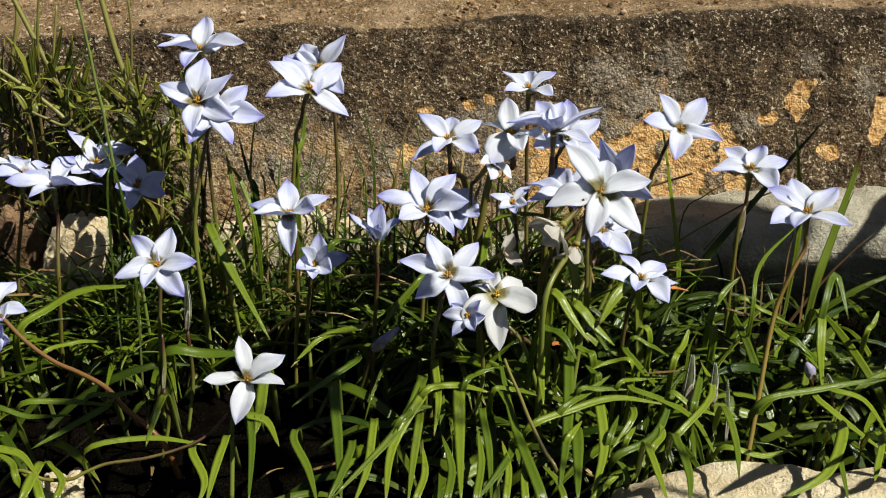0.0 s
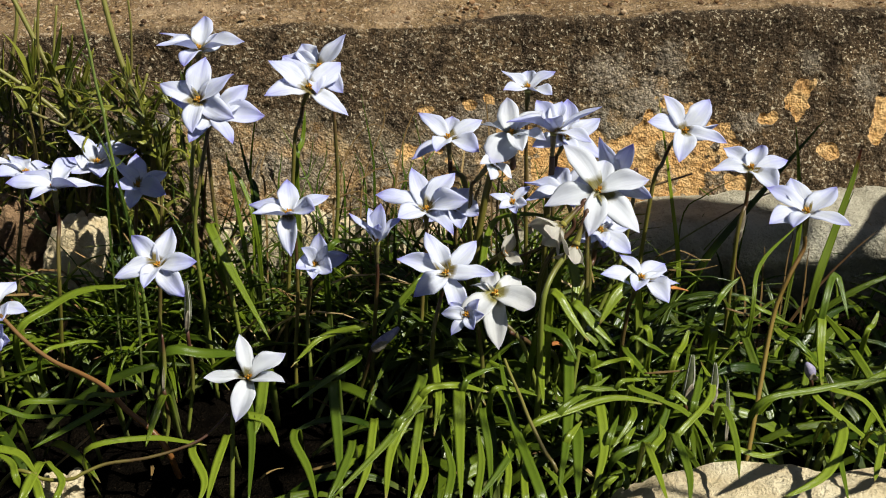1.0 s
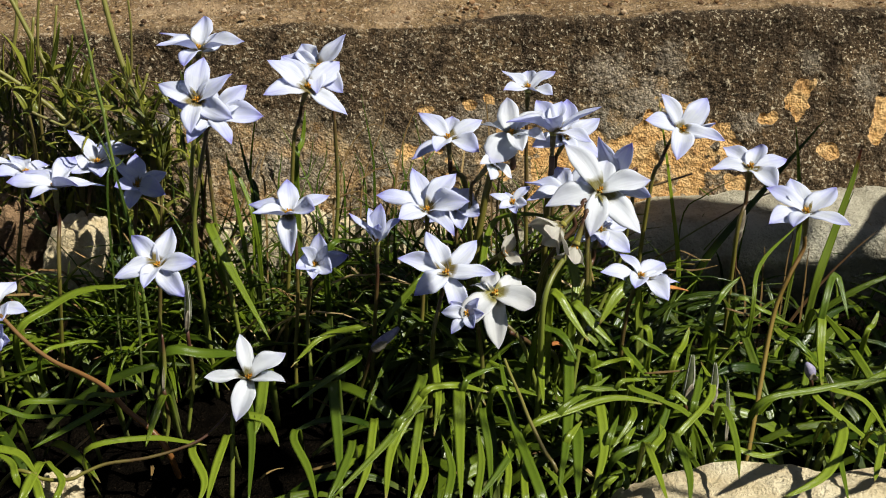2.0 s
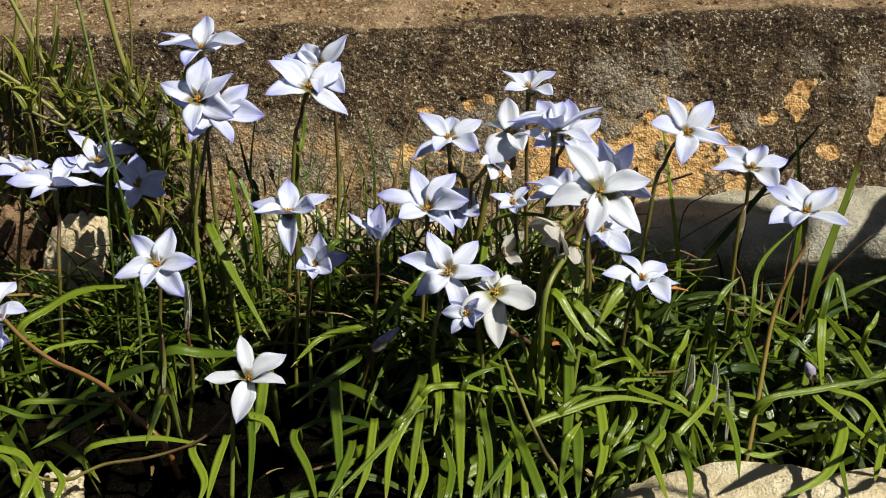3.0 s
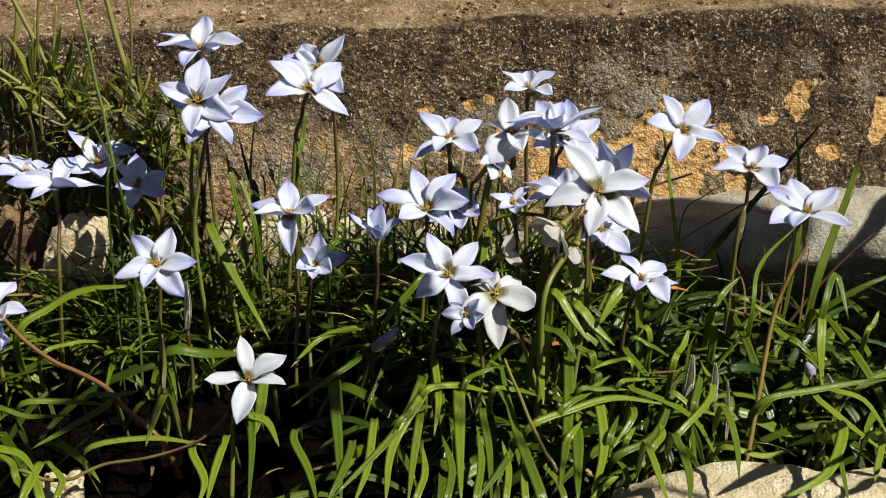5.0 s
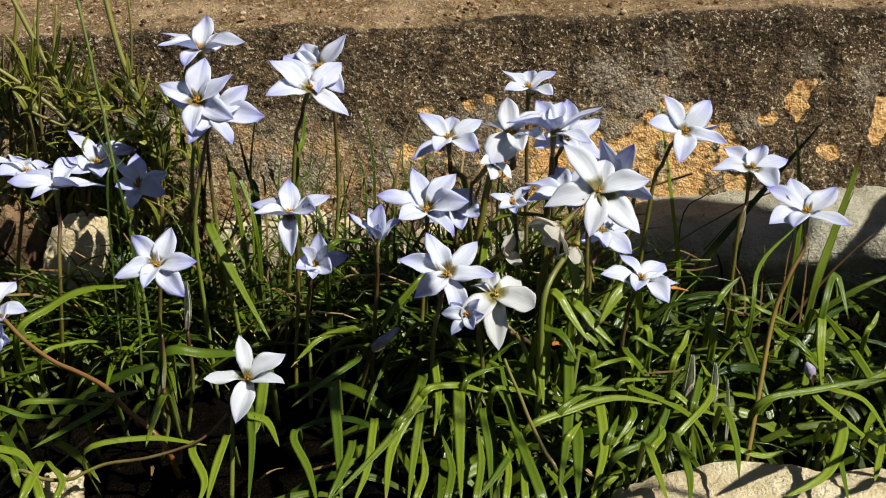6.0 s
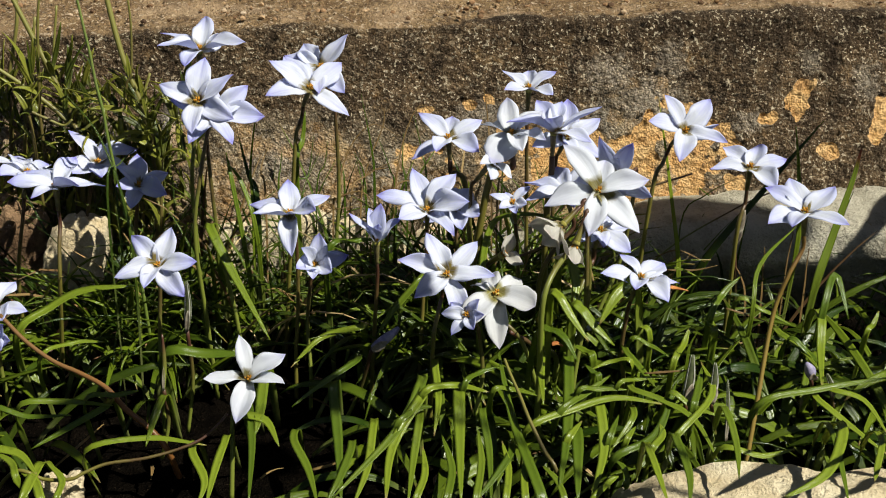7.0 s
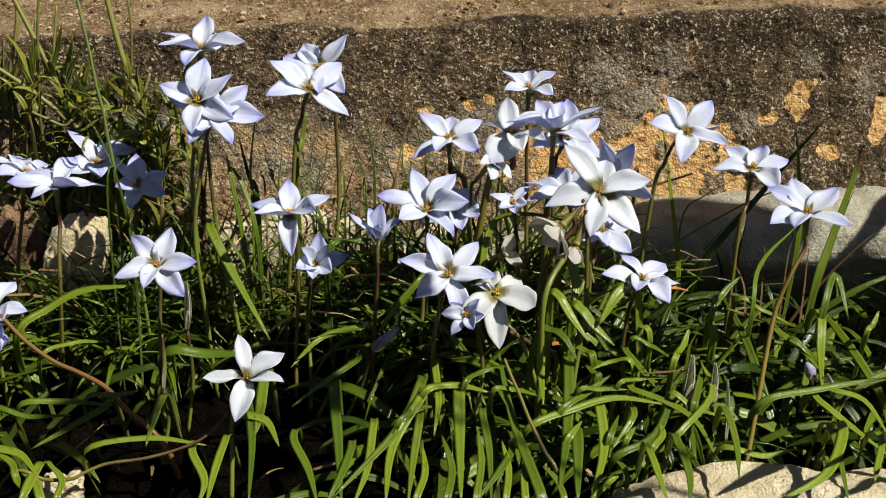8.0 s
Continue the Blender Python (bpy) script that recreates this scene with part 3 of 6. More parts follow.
def random_leaf(r, short=1.0):
    x = r.uniform(-0.27, 0.28)
    y = r.triangular(-0.105, 0.045, -0.05)
    az = r.gauss(-1.45, 0.8) if r.random() < 0.65 else r.uniform(0, 6.283)
    return grown(r, (x, y, 0.0), az, r.uniform(0.055, 0.115) * short, r.uniform(0.7, 1.4), r.uniform(0.8, 2.2))


def leaves_at_random(count, joined):
    r = random.Random(41)
    made = 0
    while made < count:
        path = random_leaf(r)
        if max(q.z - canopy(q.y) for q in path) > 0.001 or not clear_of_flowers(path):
            continue
        if any(q.y < -0.122 for q in path) or any(q.x > 0.085 and q.y < -0.098 for q in path) and r.random() < 0.8:
            continue
        if -0.115 < path[4].x < -0.015 and path[4].y > -0.062 and r.random() < 0.85:
            continue
        if path[4].x > 0.10 and path[4].y > -0.02 and r.random() < 0.6:
            continue
        if r.random() > (0.06 if path[0].x < -0.03 else 1.0):
            continue
        made += 1
        leaf(path, r.uniform(0.0026, 0.0055), r.uniform(-1.2, 1.2), r.uniform(0.1, 0.5), r.uniform(0.2, 0.45), steps=2)
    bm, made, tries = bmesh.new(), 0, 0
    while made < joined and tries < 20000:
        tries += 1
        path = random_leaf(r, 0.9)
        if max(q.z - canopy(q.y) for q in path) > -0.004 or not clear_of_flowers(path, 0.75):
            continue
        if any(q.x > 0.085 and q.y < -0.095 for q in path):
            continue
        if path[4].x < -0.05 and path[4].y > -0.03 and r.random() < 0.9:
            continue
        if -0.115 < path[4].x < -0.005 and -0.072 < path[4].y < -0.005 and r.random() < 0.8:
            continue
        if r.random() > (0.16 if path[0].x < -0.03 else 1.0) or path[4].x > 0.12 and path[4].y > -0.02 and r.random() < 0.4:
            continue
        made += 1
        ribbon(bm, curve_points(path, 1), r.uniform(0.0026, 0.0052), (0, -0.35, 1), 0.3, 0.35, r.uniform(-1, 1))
    ob = part("leaf_undergrowth", smooth(bm), LEAF_SHADED, None)
    tagged(ob, "lower strap leaves filling the bed between the clumps, coloured dark for shade", "leaves", kind="stuff")


def tuft(seed, count, across, depth, top, lengths, widths, slack):
    """Dark narrow leaves standing among the stalks. across: from, to and most at; depth: from and to."""
    r = random.Random(seed)
    made, tries = 0, 0
    while made < count and tries < 20000:
        tries += 1
        path = grown(r, (r.triangular(*across), r.uniform(*depth), 0), r.uniform(0, 6.283), r.uniform(*lengths), r.uniform(0.9, 1.5), r.uniform(0.4, 2.4))
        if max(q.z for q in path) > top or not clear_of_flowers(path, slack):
            continue
        made += 1
        leaf(path, r.uniform(*widths), r.uniform(-1.5, 1.5), r.uniform(0.2, 0.6), 0.5, steps=1)


def back_row(count):
    """Upright narrow leaves in the rear half of the bed, hiding the stones' feet."""
    r = random.Random(77)
    made, tries = 0, 0
    while made < count and tries < 20000:
        tries += 1
        x, y = (r.uniform(-0.23, 0.24) if r.random() < 0.6 else r.uniform(-0.16, 0.05)), r.uniform(-0.005, 0.062)
        if x < -0.05 and y < 0.034:
            continue
        if x > 0.085:
            path = grown(r, (x, y - 0.02, 0.012), r.uniform(0, 6.283), r.uniform(0.040, 0.070), r.uniform(0.3, 1.1), r.uniform(0.2, 2.0))
        else:
            path = grown(r, (x, y, 0), r.uniform(0, 6.283), r.uniform(0.055, 0.095), r.uniform(1.15, 1.5), r.uniform(0.4, 2.4))
        top = 0.052 if -0.100 < x < -0.025 else 0.070 if x < 0.06 else 0.046 if x < 0.12 else 0.034
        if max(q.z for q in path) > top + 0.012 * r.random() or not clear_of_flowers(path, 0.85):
            continue
        if x > 0.10 and y > 0.03 and r.random() < 0.8:
            continue
        made += 1
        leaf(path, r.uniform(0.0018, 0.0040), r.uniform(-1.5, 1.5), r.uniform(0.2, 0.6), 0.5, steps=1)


def fine_grass():
    """Thin green and straw-coloured blades between the bed and the wall."""
    r = random.Random(5)
    for name, mat, count, label in (("fine_grass", GRASS, 600, "thin green grass blades at the foot of the wall"),
                                    ("dry_grass", STRAW, 170, "dry straw-coloured grass blades and bits at the wall")):
        bm = bmesh.new()
        for _ in range(count):
            x = r.triangular(-0.27, 0.30, -0.03) if name == "dry_grass" or r.random() < 0.5 else r.uniform(-0.27, 0.27)
            y = r.uniform(0.035, 0.095)
            low = name == "fine_grass" and r.random() < 0.15
            if x > 0.105 and r.random() < 0.7:
                continue
            if low:
                x, y = r.triangular(-0.23, -0.10, -0.16), r.uniform(0.030, 0.052)
            path = grown(r, (x, y, 0), r.uniform(0, 6.283), r.uniform(0.05, 0.115) * (0.72 if x > 0.05 else 0.80 if low else 1), r.uniform(0.9, 1.5), r.uniform(0.2, 1.9), 6)
            path = [Vector((q.x, min(q.y, 0.108 + 0.105 * q.x), q.z)) for q in path]
            ribbon(bm, path, r.uniform(0.0009, 0.0023), (0, -0.7, 0.7), 0.2, 0.7, r.uniform(-1, 1), 0.0002)
        ob = part(name, smooth(bm), mat, None)
        tagged(ob, label, "grass", kind="stuff")


def shade_streak_leaves():
    """Long strap leaves leaning in beside the front block, whose shade streaks it. Unseen; added for that shade."""
    for pts, width in (([(0.2450, -0.2000, 0.0000), (0.2252, -0.1306, 0.0858), (0.2032, -0.1246, 0.1158), (0.1790, -0.1384, 0.1158), (0.1563, -0.1554, 0.1158)], 0.0060),
                       ([(0.2450, -0.2000, 0.0000), (0.2489, -0.1345, 0.0858), (0.2269, -0.1285, 0.1158), (0.2020, -0.1410, 0.1158), (0.1816, -0.1544, 0.1158)], 0.0042),
                       ([(0.2450, -0.2000, 0.0000), (0.2494, -0.1481, 0.0858), (0.2274, -0.1421, 0.1158), (0.2122, -0.1501, 0.1158), (0.1997, -0.1572, 0.1158)], 0.0036),
                       ([(0.2450, -0.2000, 0.0000), (0.2066, -0.1298, 0.0858), (0.1846, -0.1238, 0.1158), (0.1749, -0.1277, 0.1158), (0.1671, -0.1335, 0.1158)], 0.0026)):
        leaf(pts, width, 0.2, 0.2, 0.3, up=SUN_TO, material=LEAF_SUNLIT)


def litter():
    """Dead leaf bits and small pale chips on the soil."""
    r = random.Random(9)
    bm = bmesh.new()
    for _ in range(36):
        x, y = r.uniform(-0.27, 0.28), r.uniform(-0.11, 0.10)
        path = grown(r, (x, y, 0.004 + 0.012 * r.random()), r.uniform(0, 6.283), r.uniform(0.010, 0.028), r.uniform(-0.1, 0.4), r.uniform(-0.3, 0.9), 4)
        ribbon(bm, path, r.uniform(0.0008, 0.0028), (0, 0, 1), 0.6, 0.5, r.uniform(-2, 2), 0.0002)
    ob = part("leaf_litter", smooth(bm), STRAW, None)
    tagged(ob, "brown dead leaf bits scattered on the soil", "litter", kind="stuff")


def brown_debris():
    """Curled dead leaves heaped beside the weeds."""
    r = random.Random(21)
    bm = bmesh.new()
    for _ in range(300):
        x, y = r.uniform(-0.275, -0.135), r.uniform(0.022, 0.090)
        path = grown(r, (x, y, 0.004 + 0.5 * max(0.0, y) * r.random() + (0.035 * r.random() if x < -0.2 else 0)), r.uniform(0, 6.283), r.uniform(0.006, 0.026), r.uniform(-0.2, 1.0), r.uniform(-0.6, 1.8), 5)
        ribbon(bm, path, r.uniform(0.0012, 0.0045), (0, -0.3, 1), 0.7, 0.6, r.uniform(-2, 2), 0.0003)
    ob = part("dead_leaf_heap", smooth(bm), DEBRIS, None)
    tagged(ob, "heap of curled brown dead leaves by the weeds", "dead leaves", kind="stuff")


def weed(root, pts, thick, count, size, seed, label, broad=1.0):
    """A branching weed: a stalk with narrow leaves along it."""
    r = random.Random(seed)
    b = Vector(root)
    ob = tagged(new("weed"), label, "weed", "weeds by the wall")
    ob.matrix_basis = Matrix.Translation(b)
    path = curve_points([Vector((0, 0, 0))] + [Vector(q) - b for q in pts], 8)
    bm = bmesh.new()
    tube(bm, path, lambda t: thick * (1 - 0.35 * t), 8)
    part("stem", smooth(bm), STEM_WEED, ob)
    for k in range(count * 11 // 20):
        t = 0.12 + 0.86 * (k + r.random()) / count
        q = path[min(len(path) - 1, int(t * (len(path) - 1)))]
        az = k * 2.4 + r.uniform(-0.5, 0.5)
        g = grown(r, q, az, size * r.uniform(0.5, 1.35) * (1.15 - 0.45 * t), r.uniform(0.7, 1.5), r.uniform(-0.5, 1.6), 8)
        g = [Vector((p.x, min(p.y, 0.104 + 0.105 * (p.x + b.x) - b.y), p.z)) for p in g]
        bm = bmesh.new()
        ribbon(bm, g, size * broad * r.uniform(0.06, 0.16), (0, -0.6, 1), r.uniform(0.2, 0.7), 0.6, r.uniform(-1.2, 1.2), 0.0003)
        part("leaf", smooth(bm), WEED, ob)
    FLOWERS["weed_%d" % seed] = (ob, b, None)
    return ob


def shade_weed(root, stem, shade):
    """A tall broad-leaved weed beside the bed, out of sight and added to cast shade. shade: where each leaf's shade
    falls, how far from it, its span and width.
    """
    b = Vector(root)
    ob = tagged(new("unseen_shade_weed"), "unseen tall green weed with a few broad oval leaves, added to cast shade", "weed", "broad-leaved weeds")
    ob.matrix_basis = Matrix.Translation(b)
    path = curve_points([Vector((0, 0, 0))] + [Vector(q) - b for q in stem], 8)
    bm = bmesh.new()
    tube(bm, path, lambda t: 0.0024 - 0.001 * t, 8)
    part("stem", smooth(bm), STEM_GREEN, ob)
    for at, off, span, width, taper in shade:
        d = Vector(span)
        a = Vector(at) + SUN_TO * off - b - d * 0.5
        near = min(path, key=lambda q: (q - a).length)
        bm = bmesh.new()
        tube(bm, curve_points([near, near * 0.5 + a * 0.5 + Vector((0, 0, 0.01)), a], 5), lambda t: 0.0010 - 0.0003 * t, 7)
        twig = part("leaf_stalk", smooth(bm), STEM_GREEN, ob)
        bm = bmesh.new()
        ribbon(bm, curve_points([a, a + d * 0.3 + Vector((0, 0, 0.004)), a + d * 0.7 + Vector((0, 0, 0.003)), a + d], 4), width, SUN_TO, 0.15, taper, 0.0, 0.0004)
        part("leaf", smooth(bm), WEED, twig)


def weed_thicket(count):
    """The close tangle of small leaves and bits of stem behind the weeds."""
    r = random.Random(31)
    bm = bmesh.new()
    made = 0
    while made < count:
        x = r.uniform(-0.222, -0.118)
        y = min(r.uniform(0.066, 0.092), 0.098 + 0.105 * x)
        top = 0.128 + 0.014 * noise.noise(Vector((x * 60, 2, 0))) - 0.22 * max(0.0, x + 0.150)
        z = top - 0.085 * r.random() ** 1.3
        if noise.noise(Vector((x * 55, 7, z * 55))) < -0.08 or math.hypot((x + 0.211) / 0.012, (z - 0.112) / 0.022) < 1:
            continue
        made += 1
        stem = r.random() < 0.45
        path = grown(r, (x, y, z), r.uniform(0, 6.283), r.uniform(0.010, 0.026), r.uniform(0.3, 1.5), r.uniform(-0.3, 1.3), 5)
        path = [Vector((q.x, min(q.y, 0.103 + 0.105 * q.x), q.z)) for q in path]
        ribbon(bm, path, r.uniform(0.0008, 0.0016) if stem else r.uniform(0.0014, 0.0042), (0, -0.6, 1), 0.4, 0.6, r.uniform(-1.2, 1.2), 0.0003)
    ob = part("weed_thicket", smooth(bm), THICKET, None)
    tagged(ob, "close tangle of small green weed leaves at the wall", "weeds", kind="stuff")


def grit(count):
    """Crumbs and small pebbles lying on top of the kerb."""
    r = random.Random(3)
    bm = bmesh.new()
    for _ in range(count):
        s = 0.0004 + 0.0015 * r.random() ** 4
        q = WALL_POSE @ Vector((r.uniform(-0.30, 0.36), LEAN * (WALL_TOP - WALL_FOOT) + 0.008 + 0.10 * r.random(), WALL_TOP + 0.002 + s * 0.3))
        made = bmesh.ops.create_icosphere(bm, subdivisions=1, radius=s)
        for vt in made["verts"]:
            vt.co = Vector((vt.co.x * r.uniform(0.7, 1.3), vt.co.y * r.uniform(0.7, 1.3), vt.co.z * r.uniform(0.5, 0.9))) + q
    ob = part("grit", bm, GRIT, None)
    tagged(ob, "sandy crumbs and small pebbles lying on the kerb", "grit", kind="stuff")


def fallen_petal(at, turn):
    ob = new("fallen_petal", PETALS["old"][1])
    ob.matrix_basis = pose(*at, *turn) @ Matrix.Diagonal((0.007, 0.008, 0.007, 1))
    tagged(ob, "fallen white petal caught among the leaves", "petal")


def dead_leaf(pts, width):
    b = Vector(pts[0])
    bm = bmesh.new()
    ribbon(bm, curve_points([Vector(q) - b for q in pts], 5), width, (0, -0.4, 1), 0.5, 0.5, 0.8)
    ob = part("dead_leaf", smooth(bm), RUST, None)
    ob.matrix_basis = Matrix.Translation(b)
    tagged(ob, "withered rust-orange strap leaf among green ones", "leaf")


def stalk(root, pts, radius, material, name, label, category):
    b = Vector(root)
    bm = bmesh.new()
    tube(bm, curve_points([Vector((0, 0, 0))] + [Vector(q) - b for q in pts], 9), lambda t: radius * (1.05 - 0.35 * t), 8)
    ob = part(name, smooth(bm), material, None)
    ob.matrix_basis = Matrix.Translation(b)
    OPEN_SIDES.extend((Vector(q), 0.005) for q in pts[:-1])
    return tagged(ob, label, category)


# ---------------------------------------------------------------- the place
PATCHES = [(0.1055, 0.0800, 0.0292, 0.0140), (0.1345, 0.0682, 0.0170, 0.0156), (0.0990, 0.0624, 0.0277, 0.0113), (0.0657, 0.0707, 0.0396, 0.0126), (0.1286, 0.0812, 0.0154, 0.0113), (0.0163, 0.1036, 0.0048, 0.0033), (0.0253, 0.1066, 0.0030, 0.0039), (0.1950, 0.1045, 0.0081, 0.0085), (0.1783, 0.0917, 0.0069, 0.0037), (0.2403, 0.0917, 0.0070, 0.0103), (0.2095, 0.0753, 0.0036, 0.0024), (0.0359, 0.0843, 0.0150, 0.0070), (-0.0133, 0.0813, 0.0089, 0.0050), (0.1274, 0.0995, 0.0092, 0.0034), (-0.0051, 0.1023, 0.0041, 0.0022)]
LIME = [(0.1121, 0.1028, 0.0230, 0.0154), (0.0897, 0.1174, 0.0182, 0.0125), (0.1233, 0.1220, 0.0122, 0.0111), (0.2334, 0.1076, 0.0127, 0.0128), (-0.0824, 0.0788, 0.0262, 0.0137), (0.0245, 0.1000, 0.0179, 0.0097), (0.2005, 0.1212, 0.0088, 0.0068), (0.1674, 0.0912, 0.0125, 0.0079), (0.1487, 0.0847, 0.0124, 0.0085)]
ground()
back_wall()

stone("edging_stone", (0.195, 0.104, 0.002), (0.118, 0.034, 0.054), (0, 0, 4), 1, GREYSTONE, "long pale grey limestone block at the foot of the wall", 0.06, cut=((0, -1, -0.9, 0.27),))
stone("edging_stone", (0.160, -0.127, -0.005), (0.090, 0.034, 0.039), (0, 0, -2), 2, LIMESTONE, "sunlit cream limestone block edging the bed", 0.14)
stone("edging_stone", (-0.1525, -0.092, 0.005), (0.008, 0.007, 0.016), (0, 0, 8), 3, LIMESTONE, "small cream limestone chunk at the front of the bed", 0.2)
stone("edging_stone", (-0.118, -0.104, -0.002), (0.014, 0.008, 0.010), (0, 0, 8), 8, LIMESTONE, "small cream limestone chunk at the front of the bed", 0.2)
stone("edging_stone", (-0.1820, 0.0500, 0.0330), (0.0140, 0.009, 0.036), (0, 9, 10), 4, LIMESTONE, "pale limestone lump half hidden by grass", 0.25)
stone("edging_stone", (-0.07, 0.094, 0.020), (0.050, 0.014, 0.036), (0, 0, 4), 5, LIMESTONE, "pale limestone lump half hidden by grass", 0.2)
stone("edging_stone", (-0.018, 0.100, 0.010), (0.026, 0.014, 0.034), (0, 0, 4), 6, LIMESTONE, "pale limestone lump half hidden by grass", 0.2)
stone("edging_stone", (-0.238, 0.088, 0.020), (0.036, 0.020, 0.050), (0, 0, 14), 7, BROWNSTONE, "brown rough stone in the shade of the weeds", 0.45)
stone("edging_stone", (0.045, 0.102, 0.008), (0.036, 0.014, 0.032), (0, 0, 4), 9, GREYSTONE, "grey stone behind the flower stalks", 0.2)
stone("edging_stone", (-0.2115, 0.0620, 0.0280), (0.0125, 0.009, 0.040), (0, 6, 12), 10, BROWNSTONE, "brown stone among dead leaves and stems", 0.35)
stone("edging_stone", (-0.212, 0.046, 0.006), (0.011, 0.009, 0.010), (10, 0, 50), 11, BROWNSTONE, "small brown stone among dead leaves", 0.35)

starflower('star_a', (-0.1036, 0.0000, 0.1462), (-0.1, -0.64, 0.77), [(82, 14, 19.9), (28, 19, 19.3), (327, 7, 20.0), (271, 16, 19.7), (153, 6, 19.4)], (-0.1060, 0.0000, 0.0000), seen=True, via=(-0.1101, 0.0000, 0.0833))
starflower('star_a2', (-0.1004, 0.0120, 0.1347), (0.33, -0.57, 0.75), [(118, 20, 21.2), (50, 20, 21.5), (3, 19, 22.7), (296, 25, 21.1), (242, 15, 21.3), (178, 20, 21.2)], (-0.0941, 0.0120, 0.0000))
starflower('star_b', (-0.1076, 0.0311, 0.1592), (0.08, -0.09, 0.99), [(91, 25, 21.5), (73, 2, 20.3), (352, 19, 22.0), (263, 2, 21.5), (219, 17, 21.3), (156, 10, 20.5)], (-0.1153, 0.0311, 0.0000), seen=True, via=(-0.1153, 0.0280, 0.0963), rolls={1: 70.0}, slim=(1.0, 0.8, 0.9, 1.0, 1.0, 1.0))
starflower('star_c', (-0.0597, 0.0300, 0.1419), (0.32, -0.44, 0.84), [(127, -2, 21.6), (52, 13, 21.2), (335, -4, 21.4), (210, 2, 22.3), (162, 14, 21.6)], (-0.0777, 0.0300, 0.0000), stalk_of=STEM_BROWN, via=(-0.0673, 0.0300, 0.1149), slim=(1.1, 1.15, 1.0, 1.1, 1.1))
starflower('star_c2', (-0.0555, 0.0450, 0.1470), (-0.29, -0.49, 0.82), [(120, 3, 19.6), (38, 19, 19.3), (304, -4, 20.1), (274, 12, 19.8), (214, 12, 19.8), (154, 12, 19.8)], (-0.0546, 0.0450, 0.0000))
starflower('star_r', (-0.1731, 0.0100, 0.1033), (0.02, -0.03, 1.0), [(76, 20, 20.9), (13, -2, 21.3), (317, 22, 20.6), (256, 10, 20.8), (198, 14, 20.7), (146, 6, 20.8)], (-0.1817, 0.0100, 0.0000), stalk_of=STEM_BROWN, seen=True, via=(-0.1734, 0.0000, 0.0609), rolls={2: -35.0})
starflower('star_z', (-0.1890, 0.0220, 0.1042), (0.23, 0.1, 0.97), [(124, 6, 19.5), (77, 2, 19.3), (5, 11, 19.6), (292, 6, 19.6), (247, 8, 19.6), (185, 11, 19.6)], (-0.2047, 0.0220, 0.0000), stalk_of=STEM_BROWN)
starflower('star_s', (-0.1659, 0.0550, 0.0969), (0.37, -0.13, 0.92), [(91, -1, 20.4), (39, 20, 21.2), (336, 21, 20.1), (285, 15, 20.6), (247, 7, 20.3), (159, 24, 20.7)], (-0.1809, 0.0550, 0.0000), stalk_of=STEM_BROWN, slim=(1.2, 1.2, 1.1, 1.1, 1.3, 1.7))
starflower('star_t', (-0.1387, 0.0200, 0.0993), (0.25, -0.61, 0.75), [(98, 12, 15.4), (23, 25, 15.1), (334, 26, 16.2), (263, 21, 16.3), (218, 42, 15.9), (162, 44, 15.0)], (-0.1465, 0.0200, 0.0000))
starflower('star_n', (-0.0677, 0.0000, 0.0943), (-0.1, -0.35, 0.93), [(96, 10, 19.9), (27, 3, 19.7), (326, 32, 19.6), (274, -16, 21.4), (214, 34, 19.5), (160, 3, 19.9)], (-0.0690, 0.0000, 0.0000), stalk_of=STEM_BROWN, seen=True)
starflower('star_o', (-0.0569, -0.0100, 0.0740), (0.2, -0.69, 0.7), [(86, 43, 15.9), (13, 28, 16.5), (314, 53, 15.8), (263, 49, 16.1), (215, 49, 15.9), (157, 61, 15.5)], (-0.0614, -0.0100, 0.0000))
starflower('star_p', (-0.0285, -0.0202, 0.0904), (0.0, -0.1, 1.0), [(165, 46, 17.0), (68, 70, 16.5), (14, 42, 15.0), (300, 74, 10.0), (228, 66, 11.0), (118, 62, 14.5)], (-0.0332, -0.0202, 0.0000), label='half-open pale lilac star flower, petals cupped upwards', stalk_of=STEM_BROWN)
starflower('star_i', (-0.0069, -0.0050, 0.0978), (0.02, -0.42, 0.91), [(110, 22, 21.3), (51, 21, 21.4), (351, 29, 20.9), (303, 12, 21.9), (229, 30, 21.3), (172, 16, 23.2)], (-0.0116, -0.0050, 0.0000), stalk_of=STEM_BROWN)
starflower('star_i2', (0.0054, 0.0150, 0.0900), (-0.05, -0.3, 0.95), [(103, -6, 18.1), (66, -4, 17.6), (312, 21, 17.5), (280, 11, 18.4), (220, 11, 18.4), (160, 11, 18.4)], (0.0139, 0.0150, 0.0000))
starflower('star_d', (0.0023, 0.0300, 0.1181), (-0.09, -0.23, 0.97), [(84, 1, 19.2), (30, 9, 18.6), (316, 3, 19.4), (255, 16, 19.5), (211, -8, 19.6), (135, 21, 19.6)], (0.0184, 0.0300, 0.0000), stalk_of=STEM_BROWN, via=(0.0104, 0.0300, 0.0940), radius=0.0013)
starflower('star_d2', (0.0208, 0.0080, 0.1151), (0.56, -0.21, 0.8), [(95, -2, 12.0), (335, 7, 11.6), (268, 1, 12.1), (230, 11, 12.0)], (0.0259, 0.0080, 0.0000), label='small faded white star flower with shrivelled petals', age='old')
